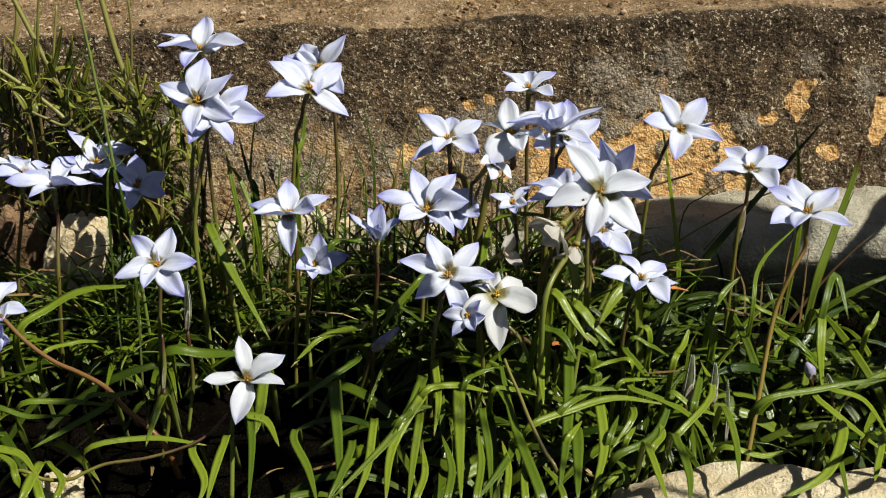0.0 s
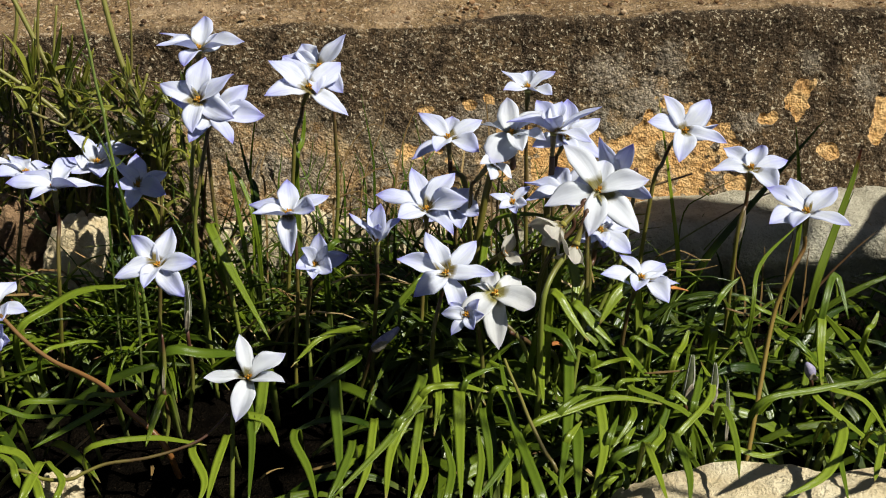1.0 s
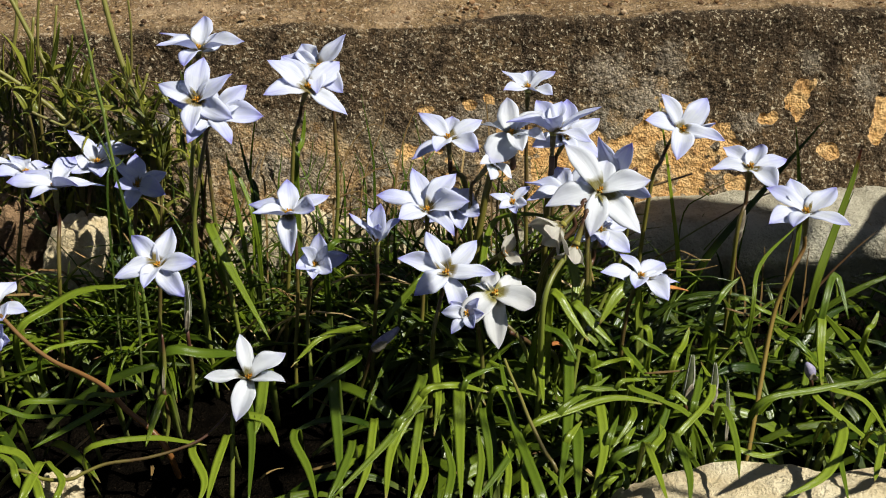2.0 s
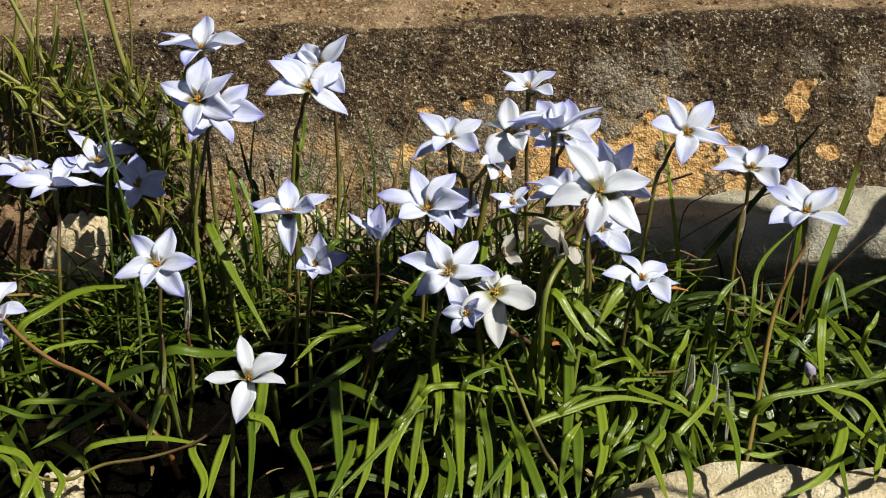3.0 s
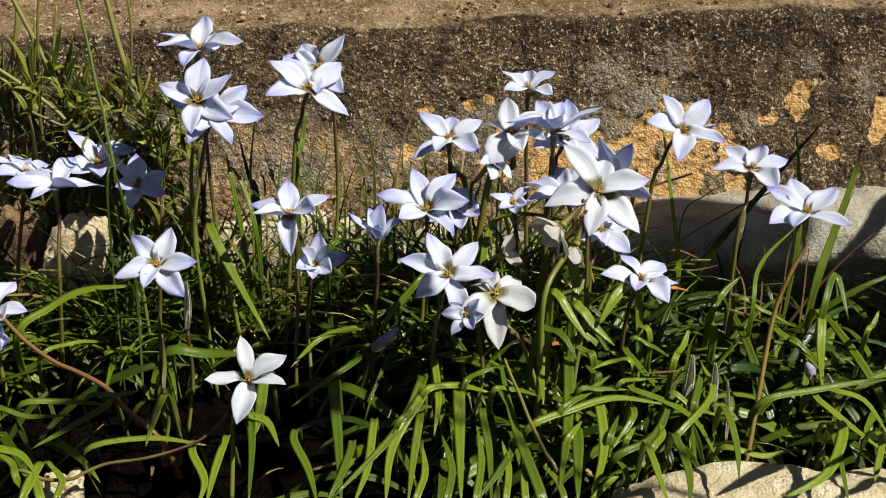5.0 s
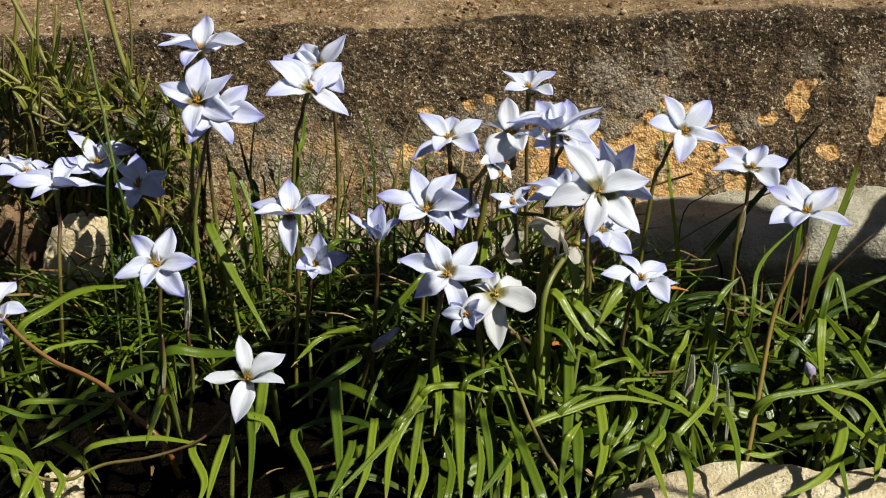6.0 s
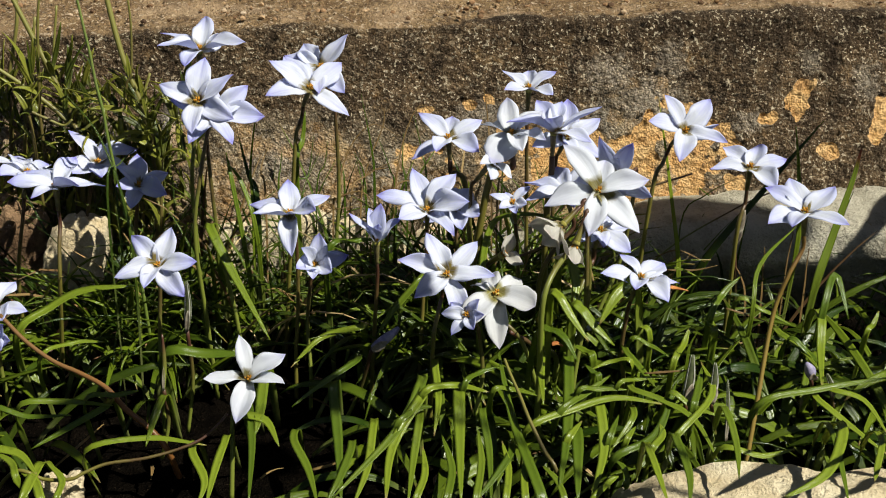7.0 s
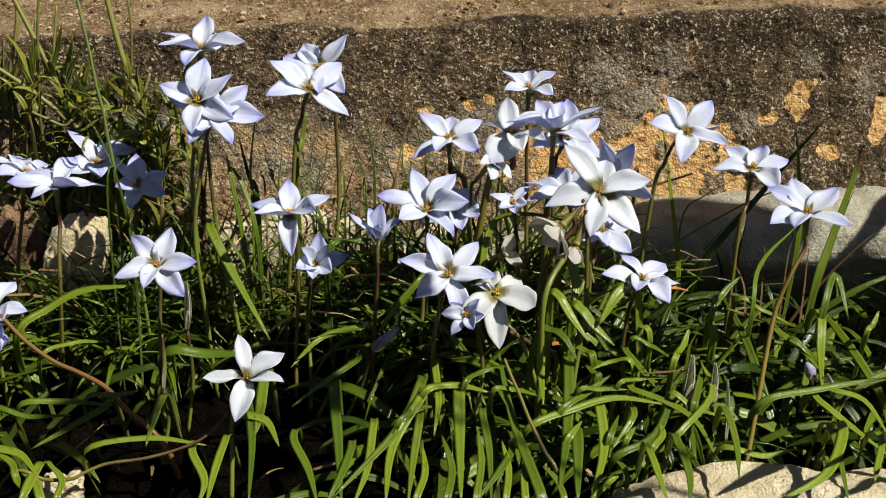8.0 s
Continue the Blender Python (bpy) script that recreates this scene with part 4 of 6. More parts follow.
starflower('star_w', (0.0303, 0.0180, 0.1252), (-0.07, -0.3, 0.95), [(93, 21, 19.5), (36, 11, 19.1), (325, 12, 18.5), (283, 13, 19.1), (240, -8, 19.1), (140, -8, 18.0)], (0.0044, 0.0180, 0.0000), label='white star flower seen from behind, petals curled', slim=(0.9, 0.8, 0.8, 0.9, 1.45, 0.7), age='old', stalk_of=STEM_BROWN, via=(0.0209, 0.0200, 0.1028), radius=0.0016)
starflower('star_u', (0.0492, 0.0200, 0.1250), (0.02, 0.05, 1.0), [(112, 29, 21.0), (75, 26, 21.0), (4, 30, 24.0), (317, 0, 21.0), (257, 34, 20.0), (201, 16, 24.0)], (0.0477, 0.0200, 0.0000), stalk_of=STEM_BROWN, via=(0.0471, 0.0180, 0.0808), radius=0.0015)
starflower('star_u2', (0.0559, 0.0300, 0.1184), (0.24, -0.51, 0.83), [(90, 16, 20.0), (36, 13, 19.7), (326, 9, 20.1), (270, 22, 19.9), (210, 8, 20.2), (150, 16, 20.0)], (0.0559, 0.0300, 0.0000), stalk_of=STEM_BROWN)
starflower('star_v', (0.0397, 0.0500, 0.1352), (0.01, -0.2, 0.98), [(88, 6, 15.5), (28, 21, 15.7), (314, 13, 15.3), (216, 16, 15.3), (145, 20, 15.7)], (0.0418, 0.0500, 0.0000), stalk_of=STEM_BROWN)
starflower('star_e', (0.0669, -0.0150, 0.1112), (0.02, -0.67, 0.75), [(75, -23, 22.1), (13, 2, 22.5), (312, -5, 24.9), (256, 5, 22.8), (195, -4, 24.2), (128, 14, 25.0)], (0.0400, -0.0480, 0.0000), label='large creamy white star flower facing outwards, past its best', age='old', radius=0.0012, via=(0.0420, -0.0520, 0.0804), seen=True)
starflower('star_e2', (0.0791, 0.0100, 0.1085), (-0.59, -0.8, 0.14), [(112, 21, 20.5), (60, 21, 20.6), (341, 17, 20.8), (291, 21, 20.4), (231, 21, 20.4), (171, 21, 20.4)], (0.0638, 0.0100, 0.0000))
starflower('star_e3', (0.0551, 0.0050, 0.1016), (-0.26, -0.12, 0.96), [(96, 11, 20.2), (33, 16, 20.3), (333, 16, 20.3), (278, 9, 20.4), (207, 18, 20.7), (153, 16, 20.3)], (0.0444, 0.0023, 0.0000), stalk_of=STEM_BROWN, via=(0.0439, 0.0000, 0.0609), radius=0.0011)
starflower('star_x', (0.0699, 0.0000, 0.0858), (0.11, -0.38, 0.92), [(67, -15, 17.4), (28, -14, 17.0), (316, 2, 17.7), (266, 22, 17.6), (221, 11, 17.2), (119, -35, 16.8)], (0.0563, -0.0077, 0.0000), radius=0.0012, via=(0.0598, -0.0100, 0.0546), seen=True)
starflower('star_f', (0.1058, 0.0250, 0.1245), (0.36, -0.53, 0.77), [(56, 24, 20.3), (23, 5, 19.4), (328, 33, 20.7), (254, 7, 20.3), (186, 10, 20.6), (138, 22, 18.9)], (0.0873, 0.0250, 0.0000), label='lilac-white star flower with purple folded petal, swaying', stalk_of=STEM_BROWN, via=(0.0939, 0.0220, 0.1001), rolls={1: 65.0}, slim=(1.05, 0.7, 1.0, 1.1, 1.0, 1.0))
starflower('star_g', (0.1361, 0.0100, 0.1114), (0.0, -0.18, 0.98), [(67, 8, 18.8), (17, 5, 18.0), (296, 2, 18.7), (189, 4, 18.9), (121, 6, 18.6)], (0.1314, 0.0100, 0.0000), stalk_of=STEM_BROWN, via=(0.1325, 0.0080, 0.0797))
starflower('star_h', (0.1479, -0.0400, 0.1119), (-0.12, -0.21, 0.97), [(97, 15, 19.8), (37, 11, 18.9), (319, 5, 19.6), (242, 18, 19.7), (209, 11, 19.5), (139, 19, 19.2)], (0.1215, -0.0850, 0.0000), stalk_of=STEM_TAN, seen=True, via=(0.1375, -0.0470, 0.0675), slim=(1.15, 1.1, 1.0, 1.0, 1.15, 1.2))
starflower('star_j', (0.0017, -0.0350, 0.0813), (0.13, -0.59, 0.79), [(115, 7, 20.7), (50, 7, 20.6), (355, 15, 20.8), (291, -4, 22.4), (226, 16, 20.9), (169, 9, 21.7)], (-0.0061, -0.0350, 0.0000), stalk_of=STEM_BROWN, seen=True, via=(-0.0038, -0.0400, 0.0540))
starflower('star_k', (0.0222, -0.0450, 0.0771), (-0.03, -0.57, 0.82), [(98, -33, 19.3), (48, -30, 18.9), (331, 16, 18.6), (272, -19, 23.2), (226, 6, 19.0), (136, -36, 18.7)], (0.0499, -0.0450, 0.0000), label='creamy white star flower with drooping petals', slim=(0.8, 1.0, 1.1, 1.0, 1.05, 0.6), age='cream', via=(0.0353, -0.0400, 0.0485))
starflower('star_y', (0.0107, -0.0535, 0.0717), (-0.33, -0.62, 0.71), [(32, 35, 10.0), (343, 30, 10.6), (296, 29, 10.7), (234, 14, 11.1), (174, 21, 11.1), (137, 1, 10.2)], (0.0129, -0.0520, 0.0000), label='small pale lilac star flower half hidden among leaves')
starflower('star_m', (-0.1207, -0.0300, 0.0836), (0.14, -0.64, 0.75), [(75, 12, 17.7), (1, 20, 17.7), (311, 6, 19.0), (256, 33, 18.1), (204, 8, 18.7), (134, 7, 17.4)], (-0.1252, -0.0300, 0.0000), seen=True)
starflower('star_l', (-0.0772, -0.0800, 0.0575), (0.12, -0.71, 0.7), [(105, 14, 18.0), (35, 9, 17.6), (346, 32, 17.6), (258, 6, 18.9), (185, 14, 17.9)], (-0.0877, -0.0800, 0.0000), label='low white star flower with drooping petals near the soil', slim=(0.66, 0.85, 0.80, 0.92, 0.66), age='old', rolls={0: 28.0, 1: -24.0, 2: -34.0, 4: 38.0}, seen=True, via=(-0.0863, -0.0700, 0.0349))
starflower('star_q', (0.0838, -0.0300, 0.0769), (0.29, -0.08, 0.95), [(50, 10, 19.3), (10, 4, 18.4), (301, 5, 19.1), (251, 11, 19.0), (192, 0, 18.7), (114, 1, 18.6)], (0.0817, -0.0300, 0.0000), stalk_of=STEM_BROWN, seen=True)
starflower('star_f1', (-0.1972, -0.0200, 0.0576), (0.08, -0.12, 0.99), [(72, 12, 18.3), (341, 13, 18.4), (300, 18, 19.0), (238, 17, 19.0), (178, 17, 19.0), (118, 17, 19.0)], (-0.1974, -0.0200, 0.0000))
starflower('star_f2', (-0.1879, -0.0500, 0.0595), (0.33, -0.82, 0.47), [(55, 69, 19.3), (353, 69, 19.3), (308, 72, 19.4), (239, 51, 19.5), (179, 51, 19.5), (119, 51, 19.5)], (-0.1932, -0.0500, 0.0000))
starflower('star_g1', (0.0307, 0.0000, 0.0991), (-0.14, -0.32, 0.94), [(106, -8, 10.9), (38, 19, 11.2), (313, 30, 10.8), (278, 19, 11.2), (234, 30, 10.9), (158, 19, 11.2)], (0.0349, 0.0000, 0.0000), label='small faded white star flower with shrivelled petals')
starflower('star_wilt_a', (0.0503, -0.0260, 0.1009), (-0.62, -0.42, -0.50), [(80, 42, 16), (140, 30, 14), (200, 38, 15), (260, 34, 16), (320, 48, 14), (20, 36, 15)], (0.0540, -0.0300, 0.0000), label='wilted cream star flower hanging with papery petals', age='wilted')
starflower('star_wilt_b', (0.0559, -0.0300, 0.0939), (-0.30, -0.40, -0.80), [(80, 52, 11), (200, 46, 12), (320, 40, 12)], (0.0560, -0.0400, 0.0000), label='wilted cream star flower hanging with papery petals', age='wilted')
starflower('star_wilt_c', (0.0258, -0.0100, 0.0792), (0.5, -0.5, 0.6), [(80, 38, 11), (200, 60, 9), (320, 40, 11)], (0.0252, -0.0100, 0.0000), label='wilted cream star flower with closed papery petals', age='wilted')
leaf([(0.0900, -0.0200, 0.0000), (0.0829, -0.0300, 0.0718), (0.0777, -0.0380, 0.0780), (0.0714, -0.0440, 0.0755), (0.0644, -0.0520, 0.0673)], 0.0052, twist=0.2, material=LEAF_SUNLIT)
leaf([(0.0460, -0.0300, 0.0000), (0.0447, -0.0400, 0.0689), (0.0474, -0.0440, 0.0771), (0.0528, -0.0500, 0.0702), (0.0600, -0.0560, 0.0615)], 0.0038, twist=-0.2, material=LEAF_SUNLIT)
leaf([(0.0560, -0.0360, 0.0000), (0.0541, -0.0420, 0.0659), (0.0573, -0.0460, 0.0712), (0.0628, -0.0500, 0.0654), (0.0711, -0.0540, 0.0585)], 0.0046, twist=0.1, material=LEAF_SUNLIT)
leaf([(0.0340, -0.0360, 0.0000), (0.0389, -0.0460, 0.0573), (0.0448, -0.0500, 0.0635), (0.0502, -0.0560, 0.0629), (0.0551, -0.0620, 0.0556)], 0.0034, twist=0.1, material=LEAF_SUNLIT)
leaf([(0.0500, 0.0060, 0.0000), (0.0510, 0.0000, 0.0560), (0.0543, -0.0060, 0.0764), (0.0583, -0.0120, 0.0690), (0.0575, -0.0220, 0.0600)], 0.0050, material=LEAF_SUNLIT)
leaf([(0.0600, -0.0020, 0.0000), (0.0620, -0.0060, 0.0400), (0.0646, -0.0100, 0.0552), (0.0728, -0.0200, 0.0670), (0.0804, -0.0330, 0.0770)], 0.0019, twist=0.3, material=LEAF_SUNLIT)
leaf([(0.0065, -0.0363, 0.0000), (0.0065, -0.0523, 0.0350), (0.0065, -0.0663, 0.0407), (0.0066, -0.0800, 0.0345), (0.0069, -0.1160, 0.0243)], 0.0051, twist=0.1, material=LEAF_SUNLIT)
leaf([(0.0384, -0.1040, 0.0000), (0.0384, -0.1160, 0.0243), (0.0284, -0.0763, 0.0362), (0.0234, -0.0342, 0.0474)], 0.0043, blunt=0.5, material=LEAF_SUNLIT)
leaf([(0.0534, -0.0140, 0.0000), (0.0534, -0.0300, 0.0389), (0.0534, -0.0440, 0.0452), (0.0502, -0.0800, 0.0345), (0.0447, -0.1113, 0.0267)], 0.0046, material=LEAF_SUNLIT)
leaf([(0.0332, -0.0692, 0.0000), (0.0332, -0.0812, 0.0340), (0.0533, -0.0713, 0.0384), (0.0711, -0.0663, 0.0407), (0.0899, -0.0688, 0.0395)], 0.0036, material=LEAF_SUNLIT)
leaf([(0.0672, -0.0826, 0.0000), (0.0672, -0.0946, 0.0295), (0.0855, -0.0825, 0.0335), (0.0973, -0.0573, 0.0426)], 0.0036, material=LEAF_SUNLIT)
leaf([(0.0642, -0.0413, 0.0000), (0.0642, -0.0573, 0.0330), (0.0642, -0.0713, 0.0384), (0.0639, -0.0900, 0.0304), (0.0563, -0.1160, 0.0243)], 0.0042, material=LEAF_SUNLIT)
leaf([(0.0539, -0.0550, 0.0000), (0.0539, -0.0710, 0.0279), (0.0539, -0.0850, 0.0324), (0.0515, -0.1160, 0.0243)], 0.0050, material=LEAF_SUNLIT)
leaf([(0.0427, -0.0000, 0.0000), (0.0427, -0.0160, 0.0417), (0.0427, -0.0300, 0.0484), (0.0412, -0.0510, 0.0438), (0.0412, -0.0690, 0.0394)], 0.0037, material=LEAF_SUNLIT)
leaf([(0.0163, -0.0450, 0.0000), (0.0163, -0.0610, 0.0316), (0.0163, -0.0750, 0.0367), (0.0184, -0.0900, 0.0304), (0.0185, -0.1160, 0.0243)], 0.0032, material=LEAF_SUNLIT)
leaf([(0.0778, -0.0437, 0.0000), (0.0778, -0.0597, 0.0320), (0.0778, -0.0737, 0.0373), (0.0731, -0.0812, 0.0340), (0.0674, -0.0887, 0.0309)], 0.0028, material=LEAF_SUNLIT)
leaf([(-0.0355, 0.0040, 0.0000), (-0.0355, -0.0120, 0.0446), (-0.0355, -0.0260, 0.0519), (-0.0525, -0.0296, 0.0488), (-0.0643, -0.0475, 0.0445)], 0.0037, material=LEAF_SUNLIT)
leaf([(-0.0370, -0.0140, 0.0000), (-0.0370, -0.0300, 0.0389), (-0.0370, -0.0440, 0.0452), (-0.0504, -0.0580, 0.0425), (-0.0618, -0.0700, 0.0390)], 0.0031, material=LEAF_SUNLIT)
leaf([(-0.0454, -0.0315, 0.0000), (-0.0454, -0.0475, 0.0360), (-0.0454, -0.0615, 0.0419), (-0.0421, -0.0850, 0.0324), (-0.0388, -0.1160, 0.0243)], 0.0044, material=LEAF_SUNLIT)
leaf([(-0.0092, -0.0280, 0.0000), (-0.0092, -0.0440, 0.0365), (-0.0092, -0.0580, 0.0425), (-0.0180, -0.0800, 0.0345), (-0.0429, -0.1153, 0.0256)], 0.0045, material=LEAF_SUNLIT)
leaf([(-0.0084, -0.0350, 0.0000), (-0.0084, -0.0510, 0.0355), (-0.0084, -0.0650, 0.0413), (-0.0201, -0.0875, 0.0314), (-0.0220, -0.1160, 0.0243)], 0.0044, material=LEAF_SUNLIT)
leaf([(-0.0096, -0.0463, 0.0000), (-0.0096, -0.0623, 0.0311), (-0.0096, -0.0763, 0.0362), (-0.0116, -0.0930, 0.0298), (-0.0134, -0.1160, 0.0243)], 0.0034, material=LEAF_SUNLIT)
leaf([(-0.0091, -0.0543, 0.0000), (-0.0091, -0.0663, 0.0407), (0.0038, -0.0590, 0.0423), (0.0196, -0.0632, 0.0416)], 0.0037, material=LEAF_SUNLIT)
leaf([(-0.0033, -0.0175, 0.0000), (-0.0033, -0.0335, 0.0383), (-0.0033, -0.0475, 0.0445), (-0.0019, -0.0675, 0.0401), (-0.0036, -0.0830, 0.0333)], 0.0031, material=LEAF_SUNLIT)
leaf([(-0.0810, -0.0315, 0.0000), (-0.0810, -0.0475, 0.0360), (-0.0810, -0.0615, 0.0419), (-0.0766, -0.0850, 0.0324), (-0.0742, -0.1160, 0.0243)], 0.0035, material=LEAF_SUNLIT)
leaf([(-0.0748, -0.0245, 0.0000), (-0.0748, -0.0405, 0.0371), (-0.0748, -0.0545, 0.0431), (-0.0747, -0.0725, 0.0378), (-0.0755, -0.0825, 0.0335)], 0.0047, material=LEAF_SUNLIT)
leaf([(-0.0838, -0.0430, 0.0000), (-0.0838, -0.0590, 0.0323), (-0.0838, -0.0730, 0.0376), (-0.0720, -0.0763, 0.0362), (-0.0655, -0.0875, 0.0314)], 0.0039, material=LEAF_SUNLIT)
leaf([(-0.0598, -0.0550, 0.0000), (-0.0598, -0.0710, 0.0279), (-0.0598, -0.0850, 0.0324), (-0.0530, -0.0991, 0.0286), (-0.0479, -0.1160, 0.0243)], 0.0034, material=LEAF_SUNLIT)
leaf([(-0.0369, -0.0600, 0.0000), (-0.0369, -0.0760, 0.0261), (-0.0369, -0.0900, 0.0304), (-0.0404, -0.1052, 0.0276), (-0.0451, -0.1164, 0.0237)], 0.0034, material=LEAF_SUNLIT)
leaf([(-0.0283, -0.0500, 0.0000), (-0.0283, -0.0660, 0.0297), (-0.0283, -0.0800, 0.0345), (-0.0297, -0.0991, 0.0286), (-0.0343, -0.1164, 0.0237)], 0.0034, material=LEAF_SUNLIT)
leaf([(0.0272, -0.0600, 0.0000), (0.0272, -0.0760, 0.0261), (0.0272, -0.0900, 0.0304), (0.0212, -0.1022, 0.0281), (0.0110, -0.1164, 0.0237)], 0.0031, material=LEAF_SUNLIT)
leaf([(-0.0999, -0.0600, 0.0000), (-0.0999, -0.0760, 0.0261), (-0.0999, -0.0900, 0.0304), (-0.0926, -0.1052, 0.0276), (-0.0936, -0.1164, 0.0237)], 0.0034, material=LEAF_SUNLIT)
leaf([(-0.0878, -0.0575, 0.0000), (-0.0878, -0.0735, 0.0270), (-0.0878, -0.0875, 0.0314), (-0.0895, -0.1022, 0.0281), (-0.0904, -0.1164, 0.0237)], 0.0034, material=LEAF_SUNLIT)
leaf([(0.0787, -0.0315, 0.0000), (0.0787, -0.0475, 0.0360), (0.0787, -0.0615, 0.0419), (0.0907, -0.0675, 0.0401), (0.1023, -0.0763, 0.0362), (0.1088, -0.0943, 0.0295)], 0.0030, material=LEAF_SUNLIT)
leaf([(0.1082, -0.0738, 0.0000), (0.1082, -0.0898, 0.0484), (0.1082, -0.1038, 0.0563), (0.1092, -0.1175, 0.0514), (0.1068, -0.1346, 0.0488)], 0.0028, material=LEAF_SUNLIT)
leaf([(0.1063, -0.0895, 0.0000), (0.1063, -0.1015, 0.0387), (0.1232, -0.1044, 0.0380), (0.1367, -0.1005, 0.0390)], 0.0028, material=LEAF_SUNLIT)
leaf([(0.1286, -0.0580, 0.0000), (0.1286, -0.0700, 0.0390), (0.1559, -0.0615, 0.0419), (0.1874, -0.0538, 0.0433)], 0.0035, material=LEAF_SUNLIT)
leaf([(0.1502, -0.0813, 0.0000), (0.1502, -0.0973, 0.0461), (0.1502, -0.1113, 0.0536), (0.1388, -0.1322, 0.0491), (0.1180, -0.1456, 0.0469)], 0.0040, material=LEAF_SUNLIT)
leaf([(0.1460, -0.0813, 0.0000), (0.1460, -0.0973, 0.0461), (0.1460, -0.1113, 0.0536), (0.1453, -0.1291, 0.0494), (0.1434, -0.1460, 0.0463)], 0.0023, material=LEAF_SUNLIT)
leaf([(0.1546, -0.0375, 0.0000), (0.1546, -0.0535, 0.0345), (0.1546, -0.0675, 0.0401), (0.1648, -0.0787, 0.0351), (0.1772, -0.0924, 0.0299)], 0.0030, material=LEAF_SUNLIT)
leaf([(0.1606, -0.0315, 0.0000), (0.1606, -0.0475, 0.0360), (0.1606, -0.0615, 0.0419), (0.1731, -0.0675, 0.0401), (0.1795, -0.0837, 0.0329)], 0.0028, material=LEAF_SUNLIT)
leaf([(0.0876, -0.0862, 0.0000), (0.0876, -0.1022, 0.0446), (0.0876, -0.1162, 0.0518), (0.0892, -0.1322, 0.0491), (0.0873, -0.1460, 0.0463)], 0.0032, material=LEAF_SUNLIT)
leaf([(0.0766, -0.0900, 0.0000), (0.0766, -0.1060, 0.0435), (0.0766, -0.1200, 0.0506), (0.0780, -0.1322, 0.0491), (0.0797, -0.1460, 0.0463)], 0.0027, material=LEAF_SUNLIT)
leaf([(0.1655, 0.0080, 0.0000), (0.1655, -0.0080, 0.0476), (0.1655, -0.0220, 0.0553), (0.1623, -0.0370, 0.0468), (0.1571, -0.0615, 0.0419)], 0.0040, material=LEAF_SUNLIT)
leaf([(0.1466, 0.0020, 0.0000), (0.1466, -0.0140, 0.0431), (0.1466, -0.0280, 0.0501), (0.1545, -0.0370, 0.0468), (0.1589, -0.0492, 0.0442)], 0.0032, material=LEAF_SUNLIT)
leaf([(0.1637, -0.0850, 0.0000), (0.1637, -0.1010, 0.0449), (0.1637, -0.1150, 0.0523), (0.1581, -0.1291, 0.0494), (0.1553, -0.1359, 0.0487)], 0.0025, material=LEAF_SUNLIT)
leaf([(0.0905, -0.0755, 0.0000), (0.0905, -0.0875, 0.0314), (0.1108, -0.0650, 0.0413), (0.1097, -0.0440, 0.0452)], 0.0029, material=LEAF_SUNLIT)
leaf([(0.0462, -0.0630, 0.0000), (0.0462, -0.0750, 0.0367), (0.0598, -0.0632, 0.0416), (0.0702, -0.0527, 0.0435)], 0.0032, material=LEAF_SUNLIT)
leaf([(0.0488, -0.0755, 0.0000), (0.0488, -0.0875, 0.0314), (0.0564, -0.0763, 0.0362)], 0.0032, material=LEAF_SUNLIT)
leaf([(0.0657, -0.0755, 0.0000), (0.0657, -0.0875, 0.0314), (0.0716, -0.0737, 0.0373)], 0.0027, material=LEAF_SUNLIT)
leaf([(0.0725, -0.0755, 0.0000), (0.0725, -0.0875, 0.0314), (0.0779, -0.0787, 0.0351)], 0.0027, material=LEAF_SUNLIT)
leaf([(0.0707, -0.0963, 0.0000), (0.0707, -0.1083, 0.0271), (0.0711, -0.0991, 0.0286), (0.0683, -0.0946, 0.0295)], 0.0026, material=LEAF_SUNLIT)
leaf([(0.0563, -0.1040, 0.0000), (0.0563, -0.1160, 0.0243), (0.0649, -0.1059, 0.0275), (0.0685, -0.1031, 0.0280)], 0.0026, material=LEAF_SUNLIT)
leaf([(0.0821, -0.0795, 0.0000), (0.0821, -0.0915, 0.0301), (0.0881, -0.0830, 0.0333), (0.0879, -0.0775, 0.0356)], 0.0031, material=LEAF_SUNLIT)
leaf([(0.0922, -0.0530, 0.0000), (0.0922, -0.0650, 0.0413), (0.1020, -0.0700, 0.0390), (0.1129, -0.0745, 0.0369)], 0.0028, material=LEAF_SUNLIT)
leaf([(0.0725, -0.1040, 0.0000), (0.0725, -0.1160, 0.0243), (0.0762, -0.1113, 0.0267), (0.0778, -0.1077, 0.0272)], 0.0026, material=LEAF_SUNLIT)
leaf([(0.0639, -0.0327, 0.0000), (0.0639, -0.0447, 0.0451), (0.0609, -0.0377, 0.0466), (0.0557, -0.0335, 0.0476)], 0.0034, material=LEAF_SUNLIT)
leaf([(0.0802, -0.0208, 0.0000), (0.0802, -0.0328, 0.0478), (0.0893, -0.0342, 0.0474), (0.0968, -0.0412, 0.0458)], 0.0024, material=LEAF_SUNLIT)
leaf([(0.0621, 0.0080, 0.0000), (0.0621, -0.0080, 0.0476), (0.0621, -0.0220, 0.0553), (0.0679, -0.0276, 0.0505), (0.0749, -0.0318, 0.0480)], 0.0045, material=LEAF_SUNLIT)
leaf([(0.0790, -0.0088, 0.0000), (0.0790, -0.0248, 0.0399), (0.0790, -0.0388, 0.0464), (0.0847, -0.0510, 0.0438), (0.0883, -0.0598, 0.0422)], 0.0029, material=LEAF_SUNLIT)
